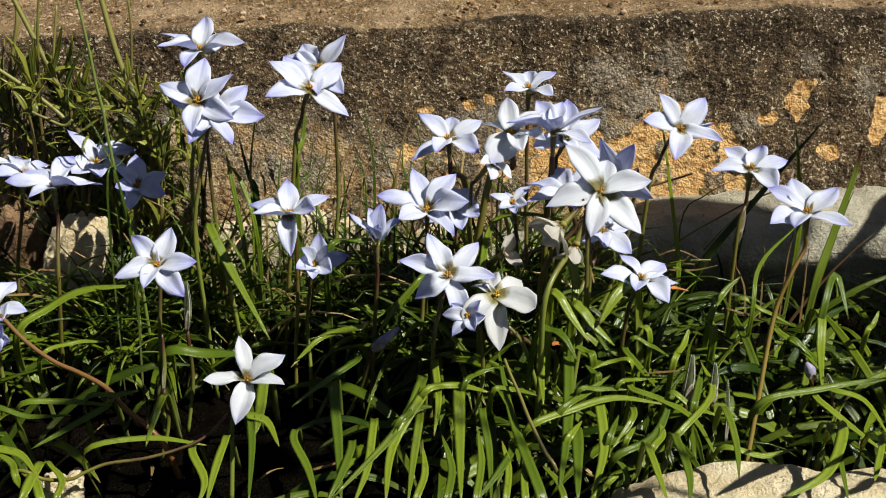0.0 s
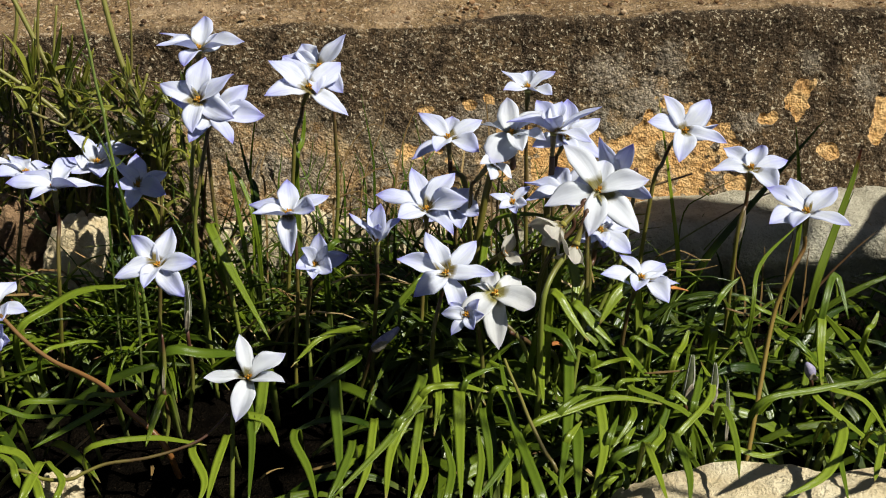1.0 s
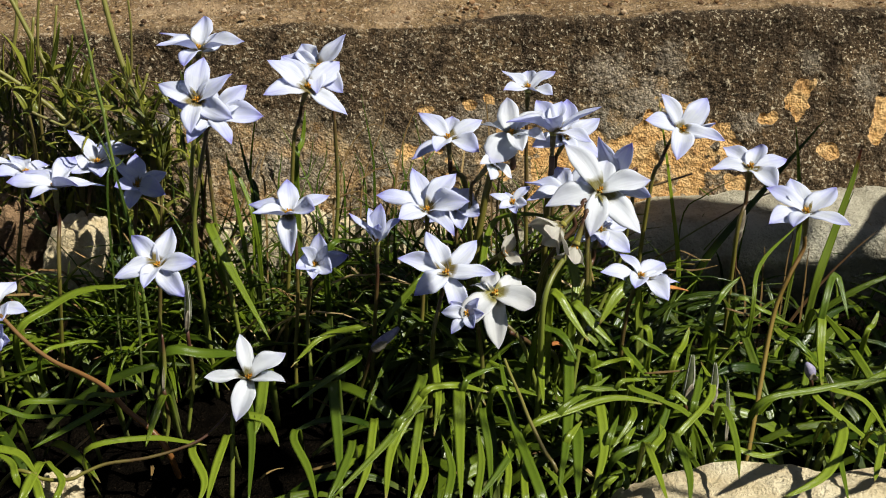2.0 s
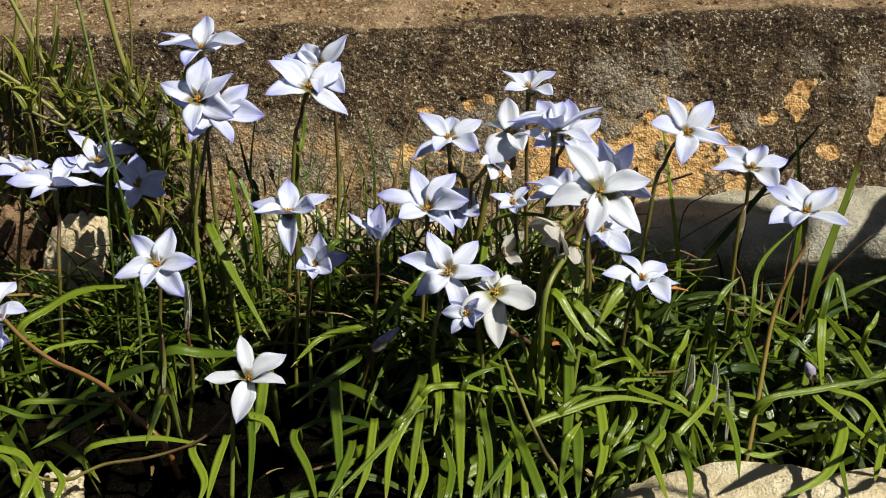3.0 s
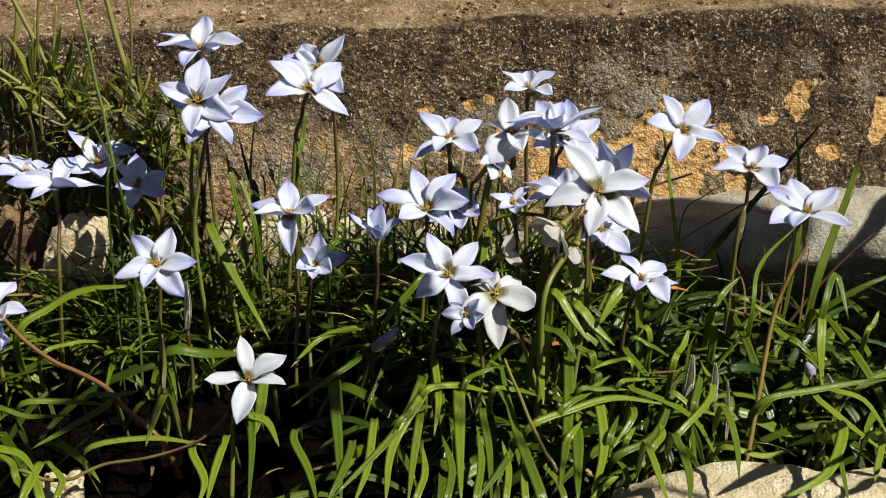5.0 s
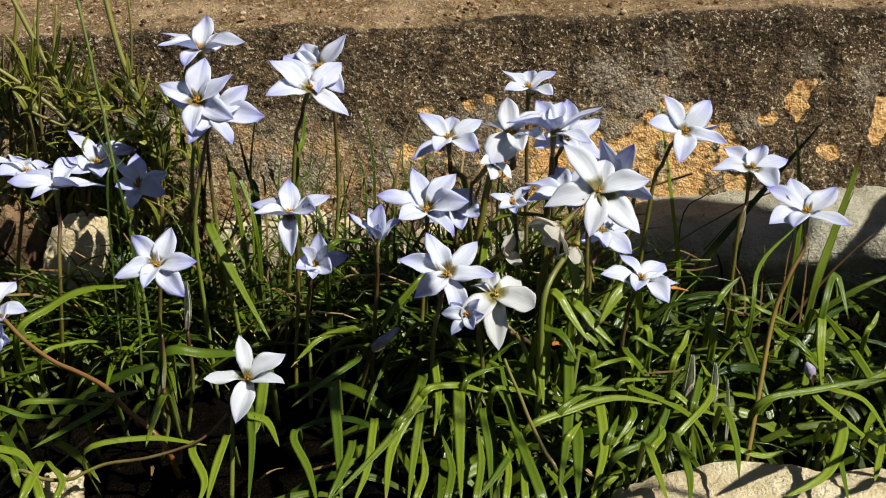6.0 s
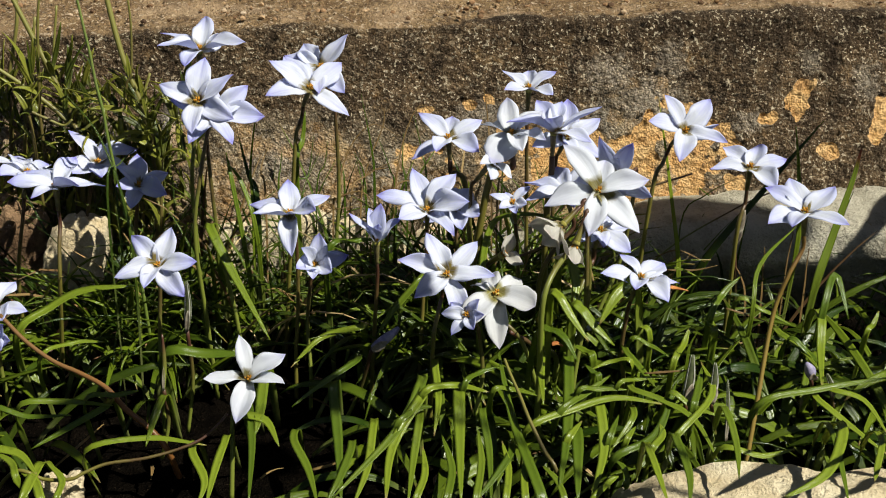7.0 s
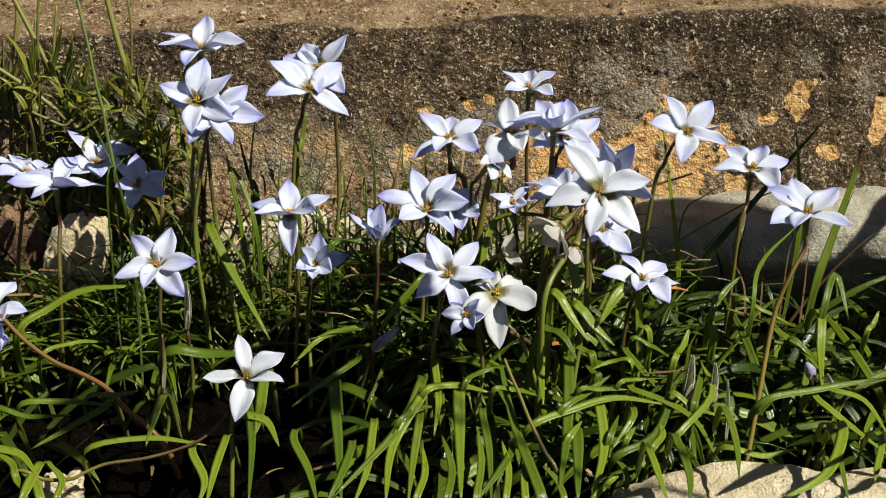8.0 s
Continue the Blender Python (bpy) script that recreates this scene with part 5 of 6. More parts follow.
leaf([(0.1017, -0.0605, 0.0000), (0.1017, -0.0725, 0.0378), (0.1056, -0.0615, 0.0419), (0.1096, -0.0475, 0.0445)], 0.0032, material=LEAF_SUNLIT)
leaf([(0.1173, -0.0180, 0.0000), (0.1173, -0.0300, 0.0484), (0.1169, -0.0250, 0.0527), (0.1141, -0.0212, 0.0560)], 0.0037, material=LEAF_SUNLIT)
leaf([(0.0651, -0.0446, 0.0000), (0.0651, -0.0566, 0.0427), (0.0633, -0.0510, 0.0438), (0.0604, -0.0461, 0.0448)], 0.0028, material=LEAF_SUNLIT)
leaf([(0.1484, -0.0198, 0.0000), (0.1484, -0.0318, 0.0480), (0.1566, -0.0388, 0.0464), (0.1595, -0.0447, 0.0451)], 0.0027, material=LEAF_SUNLIT)
leaf([(0.1281, -0.0060, 0.0000), (0.1281, -0.0180, 0.0588), (0.1403, -0.0200, 0.0570), (0.1519, -0.0250, 0.0527)], 0.0025, material=LEAF_SUNLIT)
leaf([(0.1831, -0.0180, 0.0000), (0.1831, -0.0300, 0.0484), (0.1877, -0.0250, 0.0527), (0.1913, -0.0200, 0.0570)], 0.0025, material=LEAF_SUNLIT)
leaf([(0.0804, -0.0355, 0.0000), (0.0804, -0.0475, 0.0445), (0.0724, -0.0440, 0.0452), (0.0623, -0.0492, 0.0442)], 0.0024, material=LEAF_SUNLIT)
leaf([(0.0530, -0.0180, 0.0000), (0.0530, -0.0300, 0.0484), (0.0607, -0.0250, 0.0527), (0.0683, -0.0220, 0.0553)], 0.0034, material=LEAF_SUNLIT)
leaf([(0.0898, -0.0180, 0.0000), (0.0898, -0.0300, 0.0484), (0.0853, -0.0250, 0.0527), (0.0808, -0.0200, 0.0570)], 0.0029, material=LEAF_SUNLIT)
leaf([(0.0971, -0.0355, 0.0000), (0.0971, -0.0475, 0.0445), (0.1040, -0.0335, 0.0476), (0.1074, -0.0260, 0.0519)], 0.0029, material=LEAF_SUNLIT)
leaf([(0.0550, -0.0530, 0.0000), (0.0550, -0.0650, 0.0413), (0.0646, -0.0615, 0.0419), (0.0763, -0.0615, 0.0419)], 0.0028, material=LEAF_SUNLIT)
leaf([(0.0716, -0.0495, 0.0000), (0.0716, -0.0615, 0.0419), (0.0818, -0.0552, 0.0430), (0.0938, -0.0538, 0.0433)], 0.0023, material=LEAF_SUNLIT)
leaf([(-0.1654, -0.0932, 0.0000), (-0.1654, -0.1052, 0.0276), (-0.1701, -0.0961, 0.0292), (-0.1786, -0.0900, 0.0304)], 0.0029, material=LEAF_SUNLIT)
leaf([(-0.1529, -0.1040, 0.0000), (-0.1529, -0.1160, 0.0243), (-0.1588, -0.1052, 0.0276), (-0.1671, -0.0991, 0.0286)], 0.0035, material=LEAF_SUNLIT)
leaf([(-0.1475, -0.1040, 0.0000), (-0.1475, -0.1160, 0.0243), (-0.1479, -0.1052, 0.0276), (-0.1572, -0.0946, 0.0295)], 0.0028, material=LEAF_SUNLIT)
leaf([(-0.0192, -0.0680, 0.0000), (-0.0192, -0.0800, 0.0345), (-0.0102, -0.0713, 0.0384), (-0.0044, -0.0700, 0.0390)], 0.0032, material=LEAF_SUNLIT)
leaf([(0.0013, -0.1040, 0.0000), (0.0013, -0.1160, 0.0243), (0.0035, -0.0991, 0.0286), (-0.0005, -0.0825, 0.0335)], 0.0032, material=LEAF_SUNLIT)
leaf([(0.0125, -0.1040, 0.0000), (0.0125, -0.1160, 0.0243), (0.0151, -0.0961, 0.0292), (0.0141, -0.0800, 0.0345)], 0.0030, material=LEAF_SUNLIT)
leaf([(0.0239, -0.1040, 0.0000), (0.0239, -0.1160, 0.0243), (0.0257, -0.0991, 0.0286), (0.0236, -0.0850, 0.0324)], 0.0028, material=LEAF_SUNLIT)
leaf([(0.0315, -0.1040, 0.0000), (0.0315, -0.1160, 0.0243), (0.0317, -0.1022, 0.0281), (0.0352, -0.0875, 0.0314)], 0.0030, material=LEAF_SUNLIT)
leaf([(-0.0106, -0.1040, 0.0000), (-0.0106, -0.1160, 0.0243), (-0.0071, -0.1022, 0.0281), (-0.0081, -0.0875, 0.0314)], 0.0030, material=LEAF_SUNLIT)
leaf([(0.0466, -0.1040, 0.0000), (0.0466, -0.1160, 0.0243), (0.0441, -0.1052, 0.0276), (0.0391, -0.0976, 0.0289)], 0.0026, material=LEAF_SUNLIT)
leaf([(0.0200, -0.0530, 0.0000), (0.0200, -0.0650, 0.0413), (0.0283, -0.0615, 0.0419), (0.0387, -0.0650, 0.0413)], 0.0028, material=LEAF_SUNLIT)
leaf([(0.0084, -0.0495, 0.0000), (0.0084, -0.0615, 0.0419), (0.0157, -0.0510, 0.0438), (0.0242, -0.0475, 0.0445)], 0.0028, material=LEAF_SUNLIT)
leaf([(-0.1851, -0.0180, 0.0000), (-0.1851, -0.0300, 0.0484), (-0.1722, -0.0190, 0.0579), (-0.1582, -0.0130, 0.0632), (-0.1359, -0.0112, 0.0648)], 0.0047, material=LEAF_SUNLIT)
leaf([(-0.1717, -0.0320, 0.0000), (-0.1717, -0.0440, 0.0452), (-0.1599, -0.0328, 0.0478), (-0.1467, -0.0318, 0.0480)], 0.0026, material=LEAF_SUNLIT)
leaf([(-0.1741, -0.0593, 0.0000), (-0.1741, -0.0713, 0.0384), (-0.1563, -0.0680, 0.0399), (-0.1352, -0.0695, 0.0392)], 0.0032, material=LEAF_SUNLIT)
leaf([(-0.1856, -0.0593, 0.0000), (-0.1856, -0.0713, 0.0384), (-0.1687, -0.0745, 0.0369), (-0.1516, -0.0737, 0.0373)], 0.0025, material=LEAF_SUNLIT)
leaf([(-0.1384, -0.0405, 0.0000), (-0.1384, -0.0565, 0.0333), (-0.1384, -0.0705, 0.0387), (-0.1525, -0.0805, 0.0343), (-0.1643, -0.0887, 0.0309)], 0.0035, material=LEAF_SUNLIT)
leaf([(-0.1426, -0.0780, 0.0000), (-0.1426, -0.0900, 0.0304), (-0.1189, -0.0840, 0.0328), (-0.0946, -0.0870, 0.0316)], 0.0029, material=LEAF_SUNLIT)
leaf([(-0.1193, -0.0292, 0.0000), (-0.1193, -0.0412, 0.0458), (-0.1014, -0.0398, 0.0462), (-0.0844, -0.0398, 0.0462)], 0.0056, material=LEAF_SUNLIT)
leaf([(-0.1161, -0.0388, 0.0000), (-0.1161, -0.0548, 0.0340), (-0.1161, -0.0688, 0.0395), (-0.1174, -0.0763, 0.0362), (-0.1187, -0.0875, 0.0314)], 0.0035, material=LEAF_SUNLIT)
leaf([(-0.1815, -0.0575, 0.0000), (-0.1815, -0.0735, 0.0270), (-0.1815, -0.0875, 0.0314), (-0.1680, -0.0915, 0.0301), (-0.1575, -0.1037, 0.0279)], 0.0036, material=LEAF_SUNLIT)
leaf([(-0.1596, -0.0722, 0.0000), (-0.1596, -0.0882, 0.0242), (-0.1596, -0.1022, 0.0281), (-0.1604, -0.1113, 0.0267), (-0.1626, -0.1169, 0.0228)], 0.0044, material=LEAF_SUNLIT)
leaf([(-0.1470, -0.0560, 0.0000), (-0.1470, -0.0680, 0.0399), (-0.1337, -0.0650, 0.0413), (-0.1261, -0.0622, 0.0418)], 0.0028, material=LEAF_SUNLIT)
leaf([(-0.1050, 0.0400, 0.0000), (-0.1050, 0.0240, 0.0714), (-0.1050, 0.0100, 0.0830), (-0.0941, -0.0050, 0.0690), (-0.0751, -0.0300, 0.0479)], 0.0043, material=LEAF_SUNLIT)
leaf([(-0.0515, 0.0110, 0.0000), (-0.0515, -0.0010, 0.0741), (-0.0395, 0.0110, 0.0761), (-0.0299, 0.0130, 0.0763)], 0.0033, material=LEAF_SUNLIT)
leaf([(-0.0085, 0.0200, 0.0000), (-0.0085, 0.0040, 0.0591), (-0.0085, -0.0100, 0.0687), (-0.0208, -0.0190, 0.0579), (-0.0285, -0.0284, 0.0498)], 0.0037, material=LEAF_SUNLIT)
leaf([(0.1675, 0.0120, 0.0000), (0.1675, 0.0000, 0.0552), (0.1759, 0.0100, 0.0788), (0.1849, 0.0200, 0.1023), (0.1889, 0.0250, 0.1173)], 0.0046, blunt=0.6, material=LEAF_RED, up=(0.3, -1, 0.3))
leaf([(0.1667, 0.0420, 0.0000), (0.1667, 0.0300, 0.0697), (0.1648, 0.0350, 0.0991), (0.1624, 0.0400, 0.1211)], 0.0029, blunt=0.6, material=LEAF_SUNLIT, up=(0.3, -1, 0.3))
leaf([(0.1160, 0.0420, 0.0000), (0.1230, 0.0420, 0.0440), (0.1520, 0.0500, 0.0829), (0.1810, 0.0600, 0.1168)], 0.0046, channel=0.1, blunt=0.7, material=LEAF, up=(-0.75, -0.65, 0.15))
leaf([(0.1120, 0.0420, 0.0000), (0.1120, 0.0300, 0.0490), (0.1067, 0.0350, 0.0877), (0.0991, 0.0450, 0.1336)], 0.0027, blunt=0.7, material=LEAF_SUNLIT, up=(0.3, -1, 0.3))
leaf([(0.1649, -0.0120, 0.0000), (0.1649, -0.0240, 0.0536), (0.1741, -0.0072, 0.0684), (0.1774, -0.0230, 0.0544)], 0.0032, material=LEAF_SUNLIT)
leaf([(0.1163, -0.0120, 0.0000), (0.1163, -0.0240, 0.0536), (0.1236, -0.0140, 0.0623), (0.1318, -0.0080, 0.0677)], 0.0032, material=LEAF_SUNLIT)
leaf([(0.1351, -0.0100, 0.0000), (0.1351, -0.0220, 0.0553), (0.1411, -0.0040, 0.0713), (0.1640, 0.0250, 0.0777)], 0.0020, material=LEAF_SUNLIT)
leaf([(-0.0690, 0.0520, 0.0000), (-0.0690, 0.0400, 0.0971), (-0.0662, 0.0500, 0.1102), (-0.0647, 0.0550, 0.1239)], 0.0034, blunt=0.6, material=LEAF_SUNLIT, up=(0.3, -1, 0.3))
leaf([(-0.0907, 0.0320, 0.0000), (-0.0907, 0.0200, 0.0568), (-0.0969, 0.0300, 0.0954), (-0.1007, 0.0400, 0.1083)], 0.0021, material=LEAF_SUNLIT, up=(0.3, -1, 0.3))
leaf([(-0.0873, 0.0420, 0.0000), (-0.0873, 0.0300, 0.0697), (-0.0939, 0.0400, 0.0914), (-0.1007, 0.0450, 0.1008)], 0.0021, material=LEAF_SUNLIT, up=(0.3, -1, 0.3))
leaf([(0.0164, -0.0020, 0.0000), (0.0164, -0.0140, 0.0623), (0.0223, 0.0200, 0.0799), (0.0377, 0.0200, 0.0856), (0.0586, 0.0200, 0.0822)], 0.0032, material=LEAF_SUNLIT)
leaf([(-0.0339, 0.0500, 0.0000), (-0.0339, 0.0700, 0.0776), (-0.0353, 0.0750, 0.0978), (-0.0399, 0.0800, 0.1237)], 0.0014, blunt=0.7, material=GRASS, up=(0.3, -1, 0.3))
leaf([(-0.0383, 0.0500, 0.0000), (-0.0383, 0.0700, 0.0776), (-0.0440, 0.0750, 0.0954)], 0.0011, blunt=0.7, material=GRASS, up=(0.3, -1, 0.3))
leaf([(-0.0404, 0.0500, 0.0000), (-0.0404, 0.0700, 0.0746), (-0.0292, 0.0800, 0.1083), (-0.0306, 0.0800, 0.1191)], 0.0008, blunt=0.7, material=STRAW, up=(0.3, -1, 0.3))
leaf([(-0.0514, 0.0500, 0.0000), (-0.0514, 0.0700, 0.0791), (-0.0373, 0.0800, 0.1069), (-0.0207, 0.0800, 0.1013)], 0.0008, blunt=0.7, material=STRAW, up=(0.3, -1, 0.3))
leaf([(-0.0235, 0.0500, 0.0000), (-0.0235, 0.0700, 0.0791), (-0.0130, 0.0800, 0.1162), (-0.0014, 0.0800, 0.1101)], 0.0008, blunt=0.7, material=STRAW, up=(0.3, -1, 0.3))
leaf([(-0.0403, 0.0500, 0.0000), (-0.0403, 0.0700, 0.0761), (-0.0294, 0.0750, 0.0867), (-0.0163, 0.0750, 0.0834)], 0.0008, blunt=0.7, material=STRAW, up=(0.3, -1, 0.3))
leaf([(-0.0081, 0.0500, 0.0000), (-0.0081, 0.0700, 0.0791), (-0.0104, 0.0800, 0.0926), (-0.0145, 0.0830, 0.1135)], 0.0011, blunt=0.7, material=GRASS, up=(0.3, -1, 0.3))
leaf([(0.0240, 0.0500, 0.0000), (0.0240, 0.0700, 0.0791), (0.0224, 0.0850, 0.1066), (0.0199, 0.0850, 0.1267)], 0.0011, blunt=0.7, material=STRAW, up=(0.3, -1, 0.3))
leaf([(-0.0816, 0.0500, 0.0000), (-0.0816, 0.0700, 0.0746), (-0.0807, 0.0750, 0.0861), (-0.0797, 0.0780, 0.0952)], 0.0011, blunt=0.7, material=GRASS, up=(0.3, -1, 0.3))
leaf([(-0.0892, 0.0300, 0.0000), (-0.0892, 0.0500, 0.0767), (-0.0942, 0.0600, 0.0891), (-0.0986, 0.0650, 0.1076)], 0.0030, blunt=0.7, material=LEAF, up=(0.3, -1, 0.3))
leaf([(-0.0914, 0.0300, 0.0000), (-0.0914, 0.0500, 0.0767), (-0.0931, 0.0600, 0.0926), (-0.0889, 0.0650, 0.1227)], 0.0019, blunt=0.7, material=LEAF, up=(0.3, -1, 0.3))
leaf([(-0.0539, 0.0400, 0.0000), (-0.0539, 0.0600, 0.0682), (-0.0511, 0.0600, 0.0769), (-0.0391, 0.0600, 0.0802), (-0.0319, 0.0550, 0.0713)], 0.0011, blunt=0.7, material=STRAW, up=(0.3, -1, 0.3))
leaf([(-0.0236, 0.0500, 0.0000), (-0.0236, 0.0700, 0.0731), (-0.0263, 0.0750, 0.0861), (-0.0324, 0.0800, 0.1021)], 0.0011, blunt=0.7, material=GRASS, up=(0.3, -1, 0.3))
leaf([(-0.0180, 0.0500, 0.0000), (-0.0180, 0.0700, 0.0731), (-0.0201, 0.0750, 0.0891), (-0.0193, 0.0800, 0.1036)], 0.0011, blunt=0.7, material=GRASS, up=(0.3, -1, 0.3))
leaf([(-0.0488, 0.0500, 0.0000), (-0.0488, 0.0700, 0.0731), (-0.0499, 0.0750, 0.0861), (-0.0543, 0.0800, 0.0977)], 0.0011, blunt=0.7, material=GRASS, up=(0.3, -1, 0.3))
leaf([(-0.0628, 0.0500, 0.0000), (-0.0628, 0.0700, 0.0746), (-0.0585, 0.0750, 0.0891), (-0.0569, 0.0780, 0.0999)], 0.0008, blunt=0.7, material=GRASS, up=(0.3, -1, 0.3))
leaf([(0.0017, 0.0500, 0.0000), (0.0017, 0.0700, 0.0731), (-0.0025, 0.0750, 0.0861), (-0.0081, 0.0800, 0.0956)], 0.0008, blunt=0.7, material=STRAW, up=(0.3, -1, 0.3))
leaf([(0.0100, 0.0400, 0.0000), (0.0100, 0.0600, 0.0743), (0.0045, 0.0700, 0.0821), (-0.0039, 0.0720, 0.0873)], 0.0011, blunt=0.7, material=STRAW, up=(0.3, -1, 0.3))
leaf([(0.0260, 0.0300, 0.0000), (0.0260, 0.0500, 0.0814), (0.0304, 0.0600, 0.0891), (0.0362, 0.0650, 0.0989)], 0.0011, blunt=0.7, material=STRAW, up=(0.3, -1, 0.3))
leaf([(0.1150, 0.0300, 0.0000), (0.1150, 0.0500, 0.0666), (0.1273, 0.0550, 0.0808), (0.1410, 0.0580, 0.0876)], 0.0008, blunt=0.7, material=GRASS, up=(0.3, -1, 0.3))
leaf([(-0.0260, 0.0400, 0.0000), (-0.0260, 0.0600, 0.0743), (-0.0123, 0.0700, 0.0836), (0.0045, 0.0750, 0.0891)], 0.0008, blunt=0.7, material=STRAW, up=(0.3, -1, 0.3))
leaf([(-0.0453, 0.0400, 0.0000), (-0.0453, 0.0600, 0.0743), (-0.0373, 0.0700, 0.0851), (-0.0178, 0.0750, 0.0936)], 0.0008, blunt=0.7, material=STRAW, up=(0.3, -1, 0.3))
leaf([(-0.0728, 0.0400, 0.0000), (-0.0728, 0.0600, 0.0772), (-0.0665, 0.0700, 0.0851), (-0.0634, 0.0750, 0.1040)], 0.0011, blunt=0.7, material=GRASS, up=(0.3, -1, 0.3))
leaf([(-0.0866, 0.0400, 0.0000), (-0.0866, 0.0600, 0.0772), (-0.0895, 0.0700, 0.0881), (-0.0849, 0.0750, 0.1010)], 0.0011, blunt=0.7, material=STRAW, up=(0.3, -1, 0.3))
leaf([(-0.1385, -0.0100, 0.0000), (-0.1385, 0.0000, 0.0833), (-0.1493, 0.0100, 0.1249), (-0.1642, 0.0150, 0.1453)], 0.0013, blunt=0.7, material=GRASS, up=(0.3, -1, 0.3))
leaf([(-0.1468, -0.0100, 0.0000), (-0.1468, 0.0000, 0.1037), (-0.1420, 0.0080, 0.1151), (-0.1348, 0.0120, 0.1210)], 0.0010, blunt=0.7, material=GRASS, up=(0.3, -1, 0.3))
leaf([(-0.1509, 0.0200, 0.0000), (-0.1509, 0.0300, 0.0954), (-0.1578, 0.0400, 0.1477), (-0.1693, 0.0450, 0.1581)], 0.0010, blunt=0.7, material=GRASS, up=(0.3, -1, 0.3))
leaf([(0.1534, 0.0300, 0.0000), (0.1531, 0.0300, 0.0185), (0.1528, 0.0300, 0.0369), (0.1521, 0.0300, 0.0520), (0.1518, 0.0300, 0.0644)], 0.0012, blunt=0.7, material=STRAW, up=(0.3, -1, 0.3))
leaf([(0.1729, 0.0300, 0.0000), (0.1728, 0.0300, 0.0222), (0.1728, 0.0300, 0.0445), (0.1726, 0.0300, 0.0535), (0.1727, 0.0300, 0.0638)], 0.0011, blunt=0.7, material=STRAW, up=(0.3, -1, 0.3))
leaf([(0.1459, 0.0200, 0.0000), (0.1440, 0.0200, 0.0222), (0.1421, 0.0200, 0.0444), (0.1396, 0.0200, 0.0533), (0.1358, 0.0200, 0.0604)], 0.0013, blunt=0.7, material=STRAW, up=(0.3, -1, 0.3))
leaf([(0.1621, 0.0300, 0.0000), (0.1626, 0.0300, 0.0275), (0.1630, 0.0300, 0.0550), (0.1636, 0.0300, 0.0638), (0.1645, 0.0300, 0.0726)], 0.0008, blunt=0.7, material=STRAW, up=(0.3, -1, 0.3))
leaf([(0.1241, -0.0200, 0.0582), (0.1356, -0.0200, 0.0542), (0.1473, -0.0200, 0.0494)], 0.0009, blunt=0.7, material=STRAW, up=(0.3, -1, 0.3))
leaf([(0.0840, -0.0550, 0.0459), (0.0946, -0.0550, 0.0467), (0.1056, -0.0550, 0.0475)], 0.0011, blunt=0.7, material=STRAW, up=(0.3, -1, 0.3))
leaf([(0.1035, -0.0410, 0.0000), (0.1035, -0.0450, 0.0453), (0.1044, -0.0450, 0.0540), (0.1066, -0.0450, 0.0595)], 0.0016, blunt=0.7, material=LEAF_SUNLIT, up=(0.3, -1, 0.3))
leaf([(0.1029, 0.0200, 0.0598), (0.1137, 0.0200, 0.0568), (0.1221, 0.0200, 0.0515)], 0.0012, blunt=0.7, material=LEAF_SUNLIT, up=(0.3, -1, 0.3))
leaf([(0.1071, 0.0340, 0.0506), (0.1207, 0.0340, 0.0506), (0.1313, 0.0340, 0.0530)], 0.0010, blunt=0.7, material=STRAW, up=(0.3, -1, 0.3))
leaf([(0.1016, 0.0360, 0.0566), (0.1121, 0.0360, 0.0601), (0.1262, 0.0360, 0.0536)], 0.0009, blunt=0.7, material=STRAW, up=(0.3, -1, 0.3))
bud((0.1617, -0.0500, 0.0000), (0.1538, -0.0550, 0.0440), (0.1512, -0.0550, 0.0508), 0.0028, BUD_BLUE, 'small closed violet-blue bud beside a leaf')
bud((-0.0468, -0.0300, 0.0000), (-0.0305, -0.0350, 0.0466), (-0.0190, -0.0300, 0.0540), 0.0026, BUD_BLUE, 'closed violet bud leaning over in shade')
bud((0.1045, -0.0600, 0.0000), (0.1010, -0.0600, 0.0349), (0.1036, -0.0550, 0.0548), 0.0025, BUD_PALE, 'spent pale bud with dark stripes')
bud((0.1149, -0.0600, 0.0000), (0.1119, -0.0600, 0.0349), (0.1133, -0.0550, 0.0510), 0.0020, BUD_PALE, 'spent pale bud with dark stripes')
bud((0.1203, -0.0650, 0.0000), (0.1172, -0.0700, 0.0220), (0.1179, -0.0600, 0.0459), 0.0009, BUD_PALE, 'thin dry whitish bud')
bud((-0.1148, -0.0300, 0.0000), (-0.1108, -0.0300, 0.0526), (-0.1091, -0.0300, 0.0764), 0.0016, BUD_PALE, 'slender whitish bud beside an open flower')
bud((0.1388, 0.0200, 0.0000), (0.1347, 0.0200, 0.0714), (0.1378, 0.0200, 0.0878), 0.0018, BRACT, 'dried papery bud head on a thin stalk')
bud((0.1681, -0.0500, 0.0000), (0.1637, -0.0550, 0.0352), (0.1605, -0.0550, 0.0456), 0.0016, BUD_PALE, 'thin dry whitish bud')
bud((-0.1225, -0.0500, 0.0000), (-0.1186, -0.0500, 0.0349), (-0.1181, -0.0450, 0.0589), 0.0010, STEM, 'plain green closed bud')
weed((-0.1865, 0.0700, 0.0000), [(-0.1808, 0.0750, 0.1069), (-0.1877, 0.0800, 0.1283), (-0.1973, 0.0850, 0.1494), (-0.2089, 0.0900, 0.1743)], 0.0017, 22, 0.024, 1, 'leafy green weed with narrow leaves against the wall')
